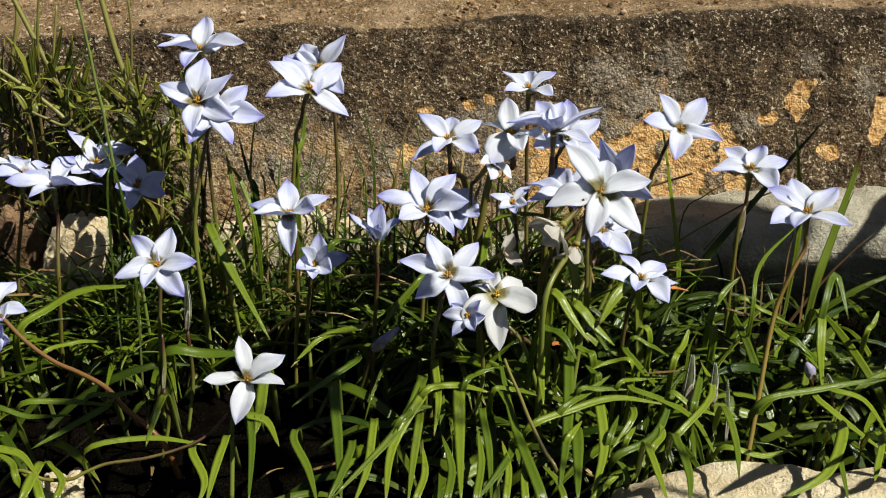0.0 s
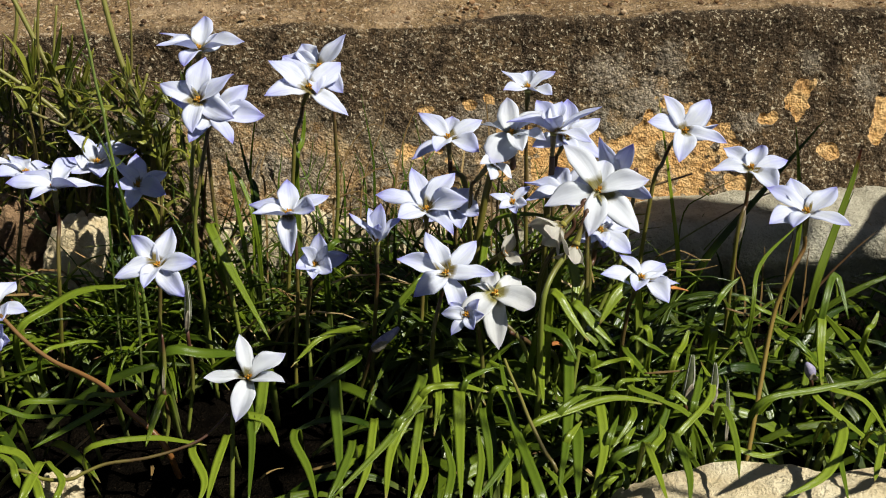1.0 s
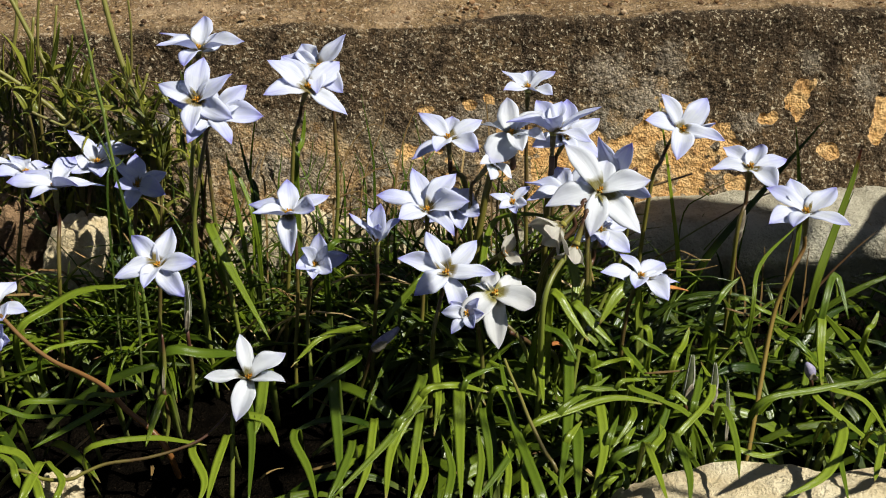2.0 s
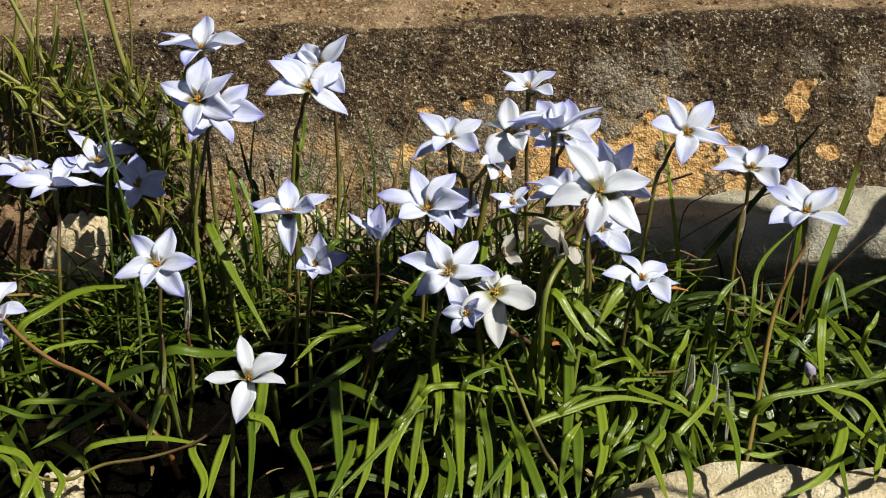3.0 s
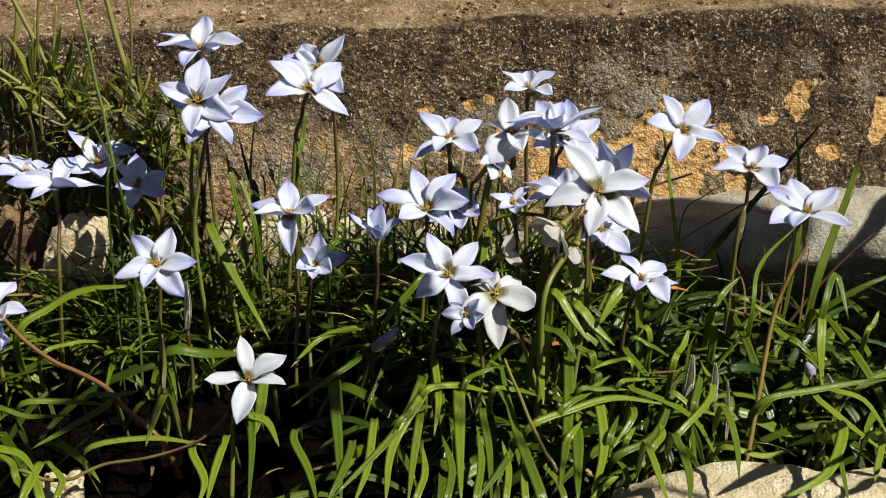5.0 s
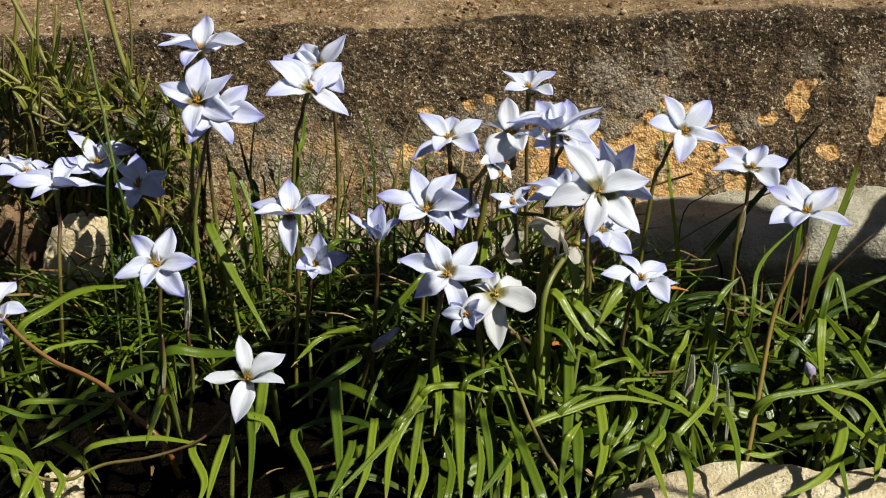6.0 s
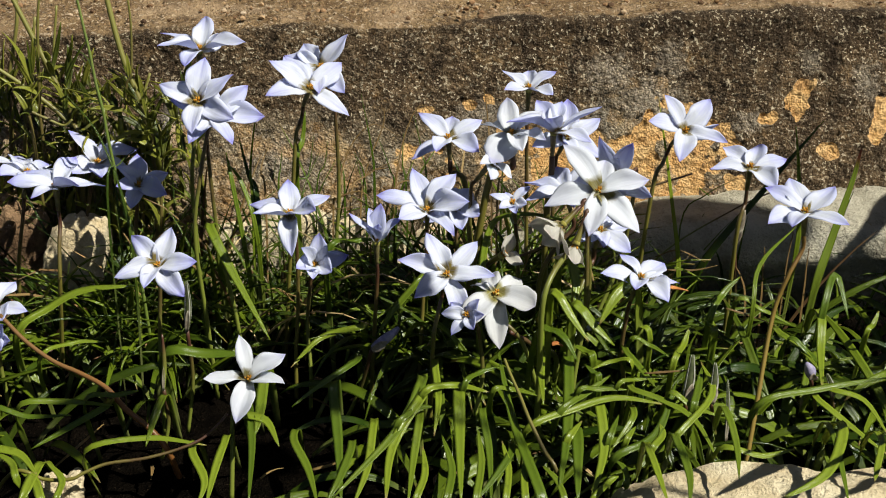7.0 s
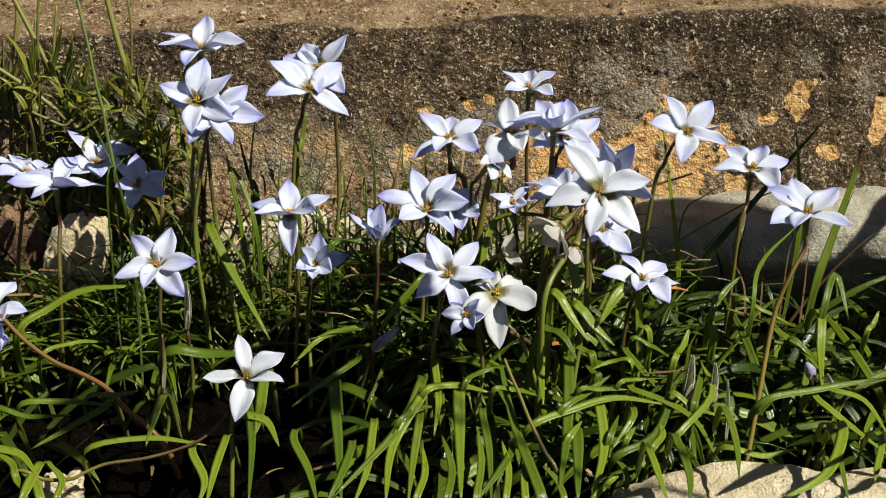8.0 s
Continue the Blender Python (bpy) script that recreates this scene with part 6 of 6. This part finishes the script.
weed((-0.1458, 0.0650, 0.0000), [(-0.1412, 0.0700, 0.0911), (-0.1454, 0.0750, 0.1156), (-0.1550, 0.0820, 0.1433), (-0.1622, 0.0900, 0.1743)], 0.0019, 26, 0.025, 2, 'leafy green weed with narrow leaves against the wall')
weed((-0.1853, 0.0650, 0.0000), [(-0.1765, 0.0680, 0.0978), (-0.1820, 0.0700, 0.1130), (-0.1969, 0.0730, 0.1263), (-0.2147, 0.0750, 0.1389)], 0.0015, 14, 0.022, 3, 'leafy green weed with narrow leaves against the wall')
weed((-0.1674, 0.0700, 0.0000), [(-0.1587, 0.0720, 0.0873), (-0.1548, 0.0750, 0.1040), (-0.1596, 0.0780, 0.1175)], 0.001, 36, 0.029, 4, 'leafy green weed with narrow leaves against the wall')
weed((-0.1434, 0.0600, 0.0000), [(-0.1380, 0.0650, 0.0841), (-0.1365, 0.0700, 0.0970), (-0.1389, 0.0750, 0.1113)], 0.001, 34, 0.028, 5, 'leafy green weed with narrow leaves against the wall')
weed((-0.2129, 0.0800, 0.0000), [(-0.1995, 0.0850, 0.1122), (-0.2022, 0.0900, 0.1338), (-0.1985, 0.0950, 0.1579)], 0.0011, 22, 0.026, 6, 'leafy green weed with narrow leaves against the wall')
weed((-0.2278, 0.0800, 0.0000), [(-0.2147, 0.0850, 0.1033), (-0.2145, 0.0900, 0.1251), (-0.2077, 0.0950, 0.1551), (-0.2082, 0.1000, 0.1719)], 0.0012, 24, 0.026, 7, 'leafy green weed with narrow leaves against the wall')
weed((-0.1865, 0.0700, 0.0000), [(-0.1734, 0.0700, 0.0881), (-0.1695, 0.0730, 0.1047), (-0.1702, 0.0760, 0.1167)], 0.001, 28, 0.026, 8, 'leafy green weed with narrow leaves against the wall')
weed((-0.2023, 0.0850, 0.0000), [(-0.1891, 0.0880, 0.1170), (-0.1907, 0.0900, 0.1367), (-0.1873, 0.0950, 0.1635)], 0.0009, 14, 0.024, 9, 'leafy green weed with narrow leaves against the wall')
weed((-0.2204, 0.0750, 0.0000), [(-0.2049, 0.0780, 0.1088), (-0.2046, 0.0800, 0.1255), (-0.2011, 0.0850, 0.1410)], 0.001, 22, 0.024, 10, 'leafy green weed with narrow leaves against the wall')
weed((-0.1571, 0.0700, 0.0000), [(-0.1468, 0.0750, 0.1010), (-0.1477, 0.0800, 0.1168), (-0.1430, 0.0850, 0.1325)], 0.001, 18, 0.022, 11, 'leafy green weed with narrow leaves against the wall')
weed((-0.1468, 0.0740, 0.0000), [(-0.1468, 0.0740, 0.1014), (-0.1429, 0.0740, 0.1188)], 0.0009, 14, 0.022, 20, 'fresh green weed with small broad leaves against the wall', 2.3)
weed((-0.1646, 0.0720, 0.0000), [(-0.1646, 0.0720, 0.0918), (-0.1604, 0.0720, 0.1094)], 0.0009, 14, 0.022, 21, 'fresh green weed with small broad leaves against the wall', 2.3)
weed((-0.1509, 0.0740, 0.0000), [(-0.1509, 0.0740, 0.0799), (-0.1469, 0.0740, 0.0979)], 0.0009, 14, 0.022, 22, 'fresh green weed with small broad leaves against the wall', 2.3)
weed((-0.1739, 0.0740, 0.0000), [(-0.1739, 0.0740, 0.0999), (-0.1696, 0.0740, 0.1174)], 0.0009, 12, 0.022, 23, 'fresh green weed with small broad leaves against the wall', 2.3)
weed((-0.1947, 0.0700, 0.0), [(-0.1947, 0.0700, 0.1058), (-0.1934, 0.0700, 0.1259), (-0.1909, 0.0700, 0.1509), (-0.1891, 0.0700, 0.1645), (-0.1871, 0.0700, 0.1751)], 0.0009, 13, 0.014, 43, 'olive weed stalk with short clasping leaves against the wall', 1.5)
weed((-0.1958, 0.0600, 0.0), [(-0.1958, 0.0600, 0.1065), (-0.1971, 0.0600, 0.1208), (-0.1902, 0.0600, 0.1188), (-0.1808, 0.0600, 0.1145), (-0.1761, 0.0600, 0.1174)], 0.0009, 13, 0.012, 44, 'olive weed stalk with short clasping leaves against the wall', 1.6)
weed((-0.1528, 0.0720, 0.0), [(-0.1528, 0.0720, 0.1166), (-0.1489, 0.0720, 0.1365), (-0.1469, 0.0720, 0.1558), (-0.1466, 0.0720, 0.1666), (-0.1473, 0.0720, 0.1773)], 0.0007, 7, 0.012, 45, 'olive weed stalk with short clasping leaves against the wall', 1.4)
stalk((-0.1367, 0.0120, 0.0), [(-0.1407, 0.0120, 0.0779), (-0.1430, 0.0120, 0.0896), (-0.1452, 0.0120, 0.1077), (-0.1471, 0.0120, 0.1268), (-0.1477, 0.0120, 0.1373), (-0.1494, 0.0120, 0.1500), (-0.1504, 0.0120, 0.1626), (-0.1518, 0.0120, 0.1749), (-0.1532, 0.0120, 0.1870), (-0.1542, 0.0120, 0.1941)], 0.0008, STEM_GREEN, 'grass_stalk', 'thin tall green grass stalk', 'grass')
stalk((-0.1123, -0.0640, 0.0000), [(-0.1153, -0.0680, 0.0167), (-0.1226, -0.0660, 0.0263), (-0.1324, -0.0620, 0.0329), (-0.1413, -0.0560, 0.0396), (-0.1536, -0.0500, 0.0432), (-0.1650, -0.0460, 0.0464), (-0.1778, -0.0400, 0.0529), (-0.1900, -0.0320, 0.0612)], 0.0013, STEM_RED, 'runner_stem', 'reddish brown bare runner stem lying over leaves', 'stem')
stalk((-0.1885, -0.0900, 0.0000), [(-0.1685, -0.1000, 0.0276), (-0.1556, -0.1020, 0.0256), (-0.1456, -0.1020, 0.0258), (-0.1402, -0.1000, 0.0276), (-0.1320, -0.0970, 0.0296), (-0.1186, -0.0940, 0.0299), (-0.1065, -0.0900, 0.0312), (-0.0969, -0.0860, 0.0336), (-0.0904, -0.0810, 0.0373), (-0.0872, -0.0770, 0.0401)], 0.0008, STEM_BROWN, 'runner_stem', 'dull brown bare runner stem lying over leaves', 'stem')
stalk((0.0488, -0.0980, 0.0000), [(0.0448, -0.1000, 0.0271), (0.0401, -0.0940, 0.0334), (0.0344, -0.0820, 0.0409), (0.0313, -0.0700, 0.0444), (0.0279, -0.0580, 0.0474), (0.0259, -0.0500, 0.0498)], 0.0009, STEM_WEED, 'dead_stalk', 'broken tan-brown old flower stalk', 'stem')
stalk((0.0455, -0.0200, 0.0000), [(0.0498, -0.0300, 0.0372), (0.0380, -0.0350, 0.0490), (0.0283, -0.0400, 0.0573)], 0.0013, STEM, 'flower_stalk', 'bent green flower stalk', 'stem')
stalk((0.0905, 0.0500, 0.0000), [(0.0830, 0.0600, 0.0787), (0.0988, 0.0500, 0.0873), (0.1196, 0.0550, 0.0917)], 0.0007, STEM, 'twig', 'thin dark bare twig', 'twig')
stalk((0.0600, 0.0100, 0.0000), [(0.0590, 0.0060, 0.0700), (0.0505, 0.0000, 0.0806), (0.0366, -0.0040, 0.0769), (0.0270, -0.0060, 0.0752)], 0.0008, STEM_BROWN, 'withered_stalk', 'withered brown flower stalk bent over', 'stem')
stalk((0.0779, 0.0400, 0.0000), [(0.1017, 0.0500, 0.0453), (0.1430, 0.0600, 0.0712), (0.1774, 0.0700, 0.0821)], 0.0005, STEM, 'twig', 'thin dark bare twig', 'twig')
fallen_petal((0.0629, -0.0200, 0.0472), (20, -25, 16))
dead_leaf([(0.0905, -0.0300, 0.0737), (0.0974, -0.0320, 0.0739), (0.1038, -0.0340, 0.0741)], 0.0032)
dead_leaf([(0.0470, -0.0350, 0.0482), (0.0490, -0.0350, 0.0486), (0.0518, -0.0360, 0.0484)], 0.0030)
# two unseen weeds, their leaves set to shade the grey block and the bed
shade_weed((0.560, 0.03, 0.0), [(0.575, 0.02, 0.25), (0.650, -0.09, 0.52), (0.712, -0.188, 0.79)],
           [((0.1240, 0.0790, 0.0430), 0.95, (-0.116, 0.004, 0.004), 0.064, 0.3), ((0.221, 0.093, 0.0425), 0.24, (-0.062, -0.070, -0.025), 0.011, 0.6), ((0.2200, 0.0560, 0.0350), 0.42, (-0.050, 0.030, 0.006), 0.036, 0.5), ((0.2250, 0.0150, 0.0350), 0.40, (-0.044, 0.008, 0.004), 0.030, 0.5),
            ((0.2050, -0.0280, 0.0400), 0.45, (-0.050, 0.012, 0.004), 0.013, 0.6), ((0.2000, -0.0540, 0.0400), 0.45, (-0.048, -0.008, 0.004), 0.011, 0.6)])
shade_weed((0.300, -0.250, 0.0), [(0.310, -0.245, 0.25), (0.325, -0.235, 0.48)],
           [((-0.0560, -0.0580, 0.0350), 0.60, (-0.034, 0.014, 0.006), 0.022, 0.6), ((-0.0500, -0.0330, 0.0350), 0.56, (-0.026, -0.012, 0.004), 0.016, 0.6), ((-0.1520, -0.0680, 0.0200), 0.64, (-0.046, -0.006, 0.004), 0.028, 0.6)])
weed_thicket(330)
grit(2000)
brown_debris()
leaves_at_random(170, 260)
back_row(200)
tuft(59, 110, (-0.035, 0.085, 0.030), (-0.005, 0.070), 0.080, (0.065, 0.110), (0.0016, 0.0038), 0.8)
tuft(60, 75, (-0.195, -0.095, -0.145), (0.020, 0.048), 0.074, (0.055, 0.090), (0.0010, 0.0022), 0.7)
tuft(62, 26, (-0.205, -0.155, -0.178), (0.028, 0.042), 0.084, (0.055, 0.090), (0.0010, 0.0024), 0.6)
tuft(61, 60, (-0.225, -0.085, -0.150), (-0.005, 0.032), 0.034, (0.050, 0.080), (0.0028, 0.0050), 0.8)
fine_grass()
shade_streak_leaves()
litter()


def motions():
    """The breeze: each stalk leans a little about its foot. Rows: seconds, lean sideways, lean forward in degrees."""
    sway = {}
    sway['star_a'] = [(0, 0, 0), (0.5, -0.14, 0.28), (1, 0, -0.28), (1.5, -0.29, 0), (3, 0, -0.58), (3.5, -0.14, -0.58), (4, -0.14, -0.28), (4.5, -0.14, 0), (6, 0, 0), (6.5, 0, 0), (7, 0, 0), (7.5, 0, 0), (8, 0, 0)]
    sway['star_b'] = [(0, 0, 0), (0.5, -0.14, -0.26), (1, -0.14, -0.26), (1.5, -0.26, -0.26), (3, 0, -0.51), (3.5, -0.14, -0.51), (4, -0.14, -0.51), (4.5, -0.26, -0.26), (6, 0, -0.26), (6.5, 0, -0.26), (7, 0, -0.26), (7.5, 0, -0.51), (8, 0, -0.51)]
    sway['star_c'] = [(0, 0, 0), (0.5, -0.16, -0.33), (1, -0.16, -0.33), (1.5, -0.47, -0.63), (3, -0.16, -0.63), (3.5, -0.16, -0.63), (4, -0.32, -0.63), (4.5, -0.16, -0.33), (6, 0, -0.33), (6.5, 0, -0.33), (7, 0, -0.33), (7.5, -0.32, -0.63), (8, 0, -0.33)]
    sway['star_c2'] = [(0, 0, 0), (0.5, 0, -0.32), (1, -0.15, -0.32), (1.5, -0.3, -0.32), (3, 0.15, -0.32), (3.5, 0, -0.32), (4, 0, -0.32), (4.5, -0.15, -0.32), (6, 0, -0.32), (6.5, 0.15, -0.32), (7, 0.15, -0.32), (7.5, 0, -0.32), (8, 0.15, -0.32)]
    sway['star_d'] = [(0, 0, 0), (0.5, 0, 0), (1, 0, -0.4), (1.5, 0, -0.4), (3, 0, -0.4), (3.5, 0, -0.4), (4, 0, -0.4), (4.5, 0, -0.4), (6, 0, -0.4), (6.5, 0, -0.4), (7, 0, -0.4), (7.5, 0, -0.4), (8, 0, -0.4)]
    sway['star_e'] = [(0, 0, 0), (0.5, -0.57, -0.37), (1, -0.37, -0.77), (1.5, -0.19, -0.77), (3, 0, -0.77), (3.5, -0.19, -1.52), (4, -0.37, -1.14), (4.5, -0.37, -0.77), (6, -0.37, 0), (6.5, -0.19, -0.37), (7, -0.37, -0.77), (7.5, -0.37, -0.77), (8, -0.19, -0.37)]
    sway['star_f'] = [(0, 0, 0), (0.5, 1.07, 1.05), (1, 0.72, 0.7), (1.5, 0.19, -0.73), (3, 1.07, 1.43), (3.5, 0.36, -0.73), (4, 0.54, -0.38), (4.5, 0.54, 0), (6, 0.72, 1.05), (6.5, 0.72, 0.7), (7, 0.9, 0.35), (7.5, 0.9, 0.7), (8, 1.07, 1.05)]
    sway['star_g'] = [(0, 0, 0), (0.5, 0, 0), (1, 0, 0), (1.5, 0, -0.8), (3, 0.19, -0.39), (3.5, 0, -0.8), (4, 0.19, -0.8), (4.5, 0.19, -0.39), (6, 0.19, -0.39), (6.5, 0.19, -0.39), (7, 0, -0.8), (7.5, 0.4, -0.39), (8, 0.4, -0.39)]
    sway['star_h'] = [(0, 0, 0), (0.5, -0.19, 0), (1, -0.19, 0), (1.5, 0, -0.73), (3, -0.19, -0.35), (3.5, -0.19, -0.73), (4, -0.19, -0.35), (4.5, -0.19, 0), (6, -0.19, 0), (6.5, -0.19, 0), (7, -0.36, -0.35), (7.5, 0, 0), (8, 0, 0)]
    sway['star_i'] = [(0, 0, 0), (0.5, 0, 0), (1, -0.22, -0.46), (1.5, 0, 0), (3, 0, -0.46), (3.5, 0, -0.46), (4, 0, -0.46), (4.5, 0, -0.46), (6, 0, 0), (6.5, 0, 0), (7, 0, 0), (7.5, -0.22, -0.46), (8, 0, 0)]
    sway['star_j'] = [(0, 0, 0), (0.5, -0.27, -0.5), (1, -0.52, -1.04), (1.5, -0.52, -1.55), (3, 0, -1.55), (3.5, -0.27, -1.55), (4, -0.52, -1.55), (4.5, 0, -0.5), (6, -0.27, -0.5), (6.5, 0, -0.5), (7, -0.27, -0.5), (7.5, 0, -0.5), (8, 0, -0.5)]
    sway['star_k'] = [(0, 0, 0), (0.5, 0, -0.56), (1, -0.26, -1.08), (1.5, -0.26, -1.08), (3, -0.26, -1.61), (3.5, -0.26, -1.61), (4, -0.26, -1.08), (4.5, -0.26, -1.08), (6, -0.26, -0.56), (6.5, 0, -0.56), (7, 0, -1.08), (7.5, 0, -1.61), (8, 0, -1.08)]
    sway['star_l'] = [(0, 0, 0), (0.5, 0.33, -0.67), (1, 0, -1.39), (1.5, 0, -2.06), (3, 0.33, -0.67), (3.5, 0, -2.06), (4, -0.36, -0.67), (4.5, 0.67, 0), (6, 0, -0.67), (6.5, 0, -0.67), (7, 0, -0.67), (7.5, 0, -0.67), (8, -0.36, -1.39)]
    sway['star_n'] = [(0, 0, 0), (0.5, 0.24, 0), (1, 0, 0), (1.5, 0, 0), (3, 0, -0.46), (3.5, 0, -0.46), (4, 0, -0.46), (4.5, 0, 0), (6, 0.24, 0), (6.5, 0.24, 0), (7, 0.24, 0), (7.5, 0.24, -0.46), (8, 0.24, 0)]
    sway['star_q'] = [(0, 0, 0), (0.5, 0.27, 0.58), (1, 0, 0), (1.5, 0, -1.66), (3, 0.27, 0), (3.5, 0, -0.54), (4, 0, -0.54), (4.5, 0, 0), (6, 0, 0), (6.5, 0.27, 0), (7, 0, -0.54), (7.5, 0, 0), (8, 0.27, 0)]
    sway['star_r'] = [(0, 0, 0), (0.5, 0.42, 0.42), (1, 0.42, 0.87), (1.5, 0.42, 0.42), (3, 0.42, 0.42), (3.5, 0.21, 0), (4, 0.21, 0.87), (4.5, 0.42, 0.87), (6, 0.64, 0.42), (6.5, 0.64, 0.42), (7, 0.64, 0.42), (7.5, 0.64, 0.42), (8, 0.64, 0.42)]
    sway['star_s'] = [(0, 0, 0), (0.5, 0, 0), (1, 0, 0), (1.5, 0, 0), (3, 0, -0.42), (3.5, 0, -0.42), (4, -0.22, -0.42), (4.5, 0, 0), (6, 0, 0), (6.5, 0, 0), (7, 0.21, 0), (7.5, 0, 0), (8, 0, 0)]
    sway['star_t'] = [(0, 0, 0), (0.5, 0, 0), (1, 0, -0.48), (1.5, -0.22, -0.48), (3, 0, -0.48), (3.5, 0, -0.48), (4, 0, -0.48), (4.5, 0, -0.48), (6, 0, -0.48), (6.5, 0, -0.48), (7, 0.22, -0.48), (7.5, 0, -0.48), (8, 0, -0.48)]
    sway['star_u'] = [(0, 0, 0), (0.5, 0, 0), (1, 0, -0.35), (1.5, -0.16, -0.35), (3, 0.18, -0.35), (3.5, 0, -0.69), (4, -0.16, -0.69), (4.5, 0, -0.35), (6, 0, 0), (6.5, 0, 0), (7, 0, -0.35), (7.5, 0, -0.35), (8, 0, -0.35)]
    sway['star_v'] = [(0, 0, 0), (0.5, -0.17, -0.33), (1, -0.17, -0.33), (1.5, -0.17, -0.33), (3, 0, -0.33), (3.5, -0.17, -0.33), (4, -0.17, -0.33), (4.5, -0.17, -0.33), (6, 0, -0.33), (6.5, 0, -0.33), (7, 0, -0.33), (7.5, -0.17, -0.33), (8, 0, -0.33)]
    sway['star_x'] = [(0, 0, 0), (0.5, -0.27, 0), (1, -0.27, 0), (1.5, -0.52, -0.5), (3, -0.27, -0.5), (3.5, -0.27, -0.5), (4, -0.52, -0.5), (4.5, -0.52, -0.5), (6, 0, 0), (6.5, 0, 0), (7, -0.27, -0.5), (7.5, -0.27, -0.5), (8, 0, -0.5)]
    sway['star_y'] = [(0, 0, 0), (0.5, -0.36, -0.67), (1, -0.36, -0.67), (1.5, -0.36, -1.39), (3, -0.36, -1.39), (3.5, -0.36, -1.39), (4, -0.36, -1.39), (4.5, -0.36, -0.67), (6, -0.36, -0.67), (6.5, -0.36, -0.67), (7, -0.36, -0.67), (7.5, -0.36, -1.39), (8, -0.36, -0.67)]
    sway['star_z'] = [(0, 0, 0), (0.5, 0, 0), (1, 0, 0), (1.5, 0, 0), (3, 0, -0.42), (3.5, 0, -0.42), (4, 0, -0.42), (4.5, 0, -0.42), (6, 0, -0.42), (6.5, 0, -0.42), (7, 0.23, -0.42), (7.5, 0, -0.42), (8, 0, -0.42)]
    sway['star_a2'] = [(0, 0, 0), (0.5, -0.16, 0.32), (1, 0, -0.32), (1.5, -0.32, 0), (3, 0, -0.65), (3.5, -0.16, -0.65), (4, -0.16, -0.32), (4.5, -0.16, 0), (6, 0, 0), (6.5, 0, 0), (7, 0, 0), (7.5, 0, 0), (8, 0, 0)]
    sway['star_u2'] = [(0, 0, 0), (0.5, 0, 0), (1, 0, -0.4), (1.5, -0.19, -0.4), (3, 0.2, -0.4), (3.5, 0, -0.77), (4, -0.19, -0.77), (4.5, 0, -0.4), (6, 0, 0), (6.5, 0, 0), (7, 0, -0.4), (7.5, 0, -0.4), (8, 0, -0.4)]
    sway['star_e2'] = [(0, 0, 0), (0.5, -0.21, 0), (1, -0.21, 0), (1.5, -0.41, -0.4), (3, -0.21, -0.4), (3.5, -0.21, -0.4), (4, -0.41, -0.4), (4.5, -0.41, -0.4), (6, 0, 0), (6.5, 0, 0), (7, -0.21, -0.4), (7.5, -0.21, -0.4), (8, 0, -0.4)]
    sway['weed_1'] = [(0, 0.54, 1.08), (0.5, 0.36, 1.79), (1, 0.36, 0.71), (1.5, 0, 0.35), (3, -0.18, 0.35), (3.5, 0.18, 0), (4, 0.18, 0.35), (4.5, 0.18, 0.35), (6, 0, 0), (6.5, 0, 0), (7, 0, 0), (7.5, 0, 0), (8, 0.18, 0)]
    sway['weed_6'] = [(0, 0.54, 1.08), (0.5, 0.36, 1.79), (1, 0.36, 0.71), (1.5, 0, 0.35), (3, -0.18, 0.35), (3.5, 0.18, 0), (4, 0.18, 0.35), (4.5, 0.18, 0.35), (6, 0, 0), (6.5, 0, 0), (7, 0, 0), (7.5, 0, 0), (8, 0.18, 0)]
    sway['weed_3'] = [(0, 0.54, 1.08), (0.5, 0.36, 1.79), (1, 0.36, 0.71), (1.5, 0, 0.35), (3, -0.18, 0.35), (3.5, 0.18, 0), (4, 0.18, 0.35), (4.5, 0.18, 0.35), (6, 0, 0), (6.5, 0, 0), (7, 0, 0), (7.5, 0, 0), (8, 0.18, 0)]
    sway['weed_2'] = [(0, -0.64, 0.87), (0.5, -1.07, 1.29), (1, -0.43, 0.42), (1.5, -0.43, 0.42), (3, -0.21, 0), (3.5, 0, 0), (4, -0.21, 0), (4.5, 0, 0), (6, -0.21, 0), (6.5, 0, 0), (7, 0, 0), (7.5, 0, 0), (8, 0, 0)]
    sway['weed_11'] = [(0, -0.64, 0.87), (0.5, -1.07, 1.29), (1, -0.43, 0.42), (1.5, -0.43, 0.42), (3, -0.21, 0), (3.5, 0, 0), (4, -0.21, 0), (4.5, 0, 0), (6, -0.21, 0), (6.5, 0, 0), (7, 0, 0), (7.5, 0, 0), (8, 0, 0)]
    # neighbours that move as one
    sway['star_e3'], sway['star_i2'] = sway['star_e'], sway['star_i']
    for key, rows in sway.items():
        ob, b, c = FLOWERS[key]
        walk(ob, [(t, Matrix.Translation(b) @ pose(0, 0, 0, ax, ay, 0)) for t, ay, ax in rows])


motions()
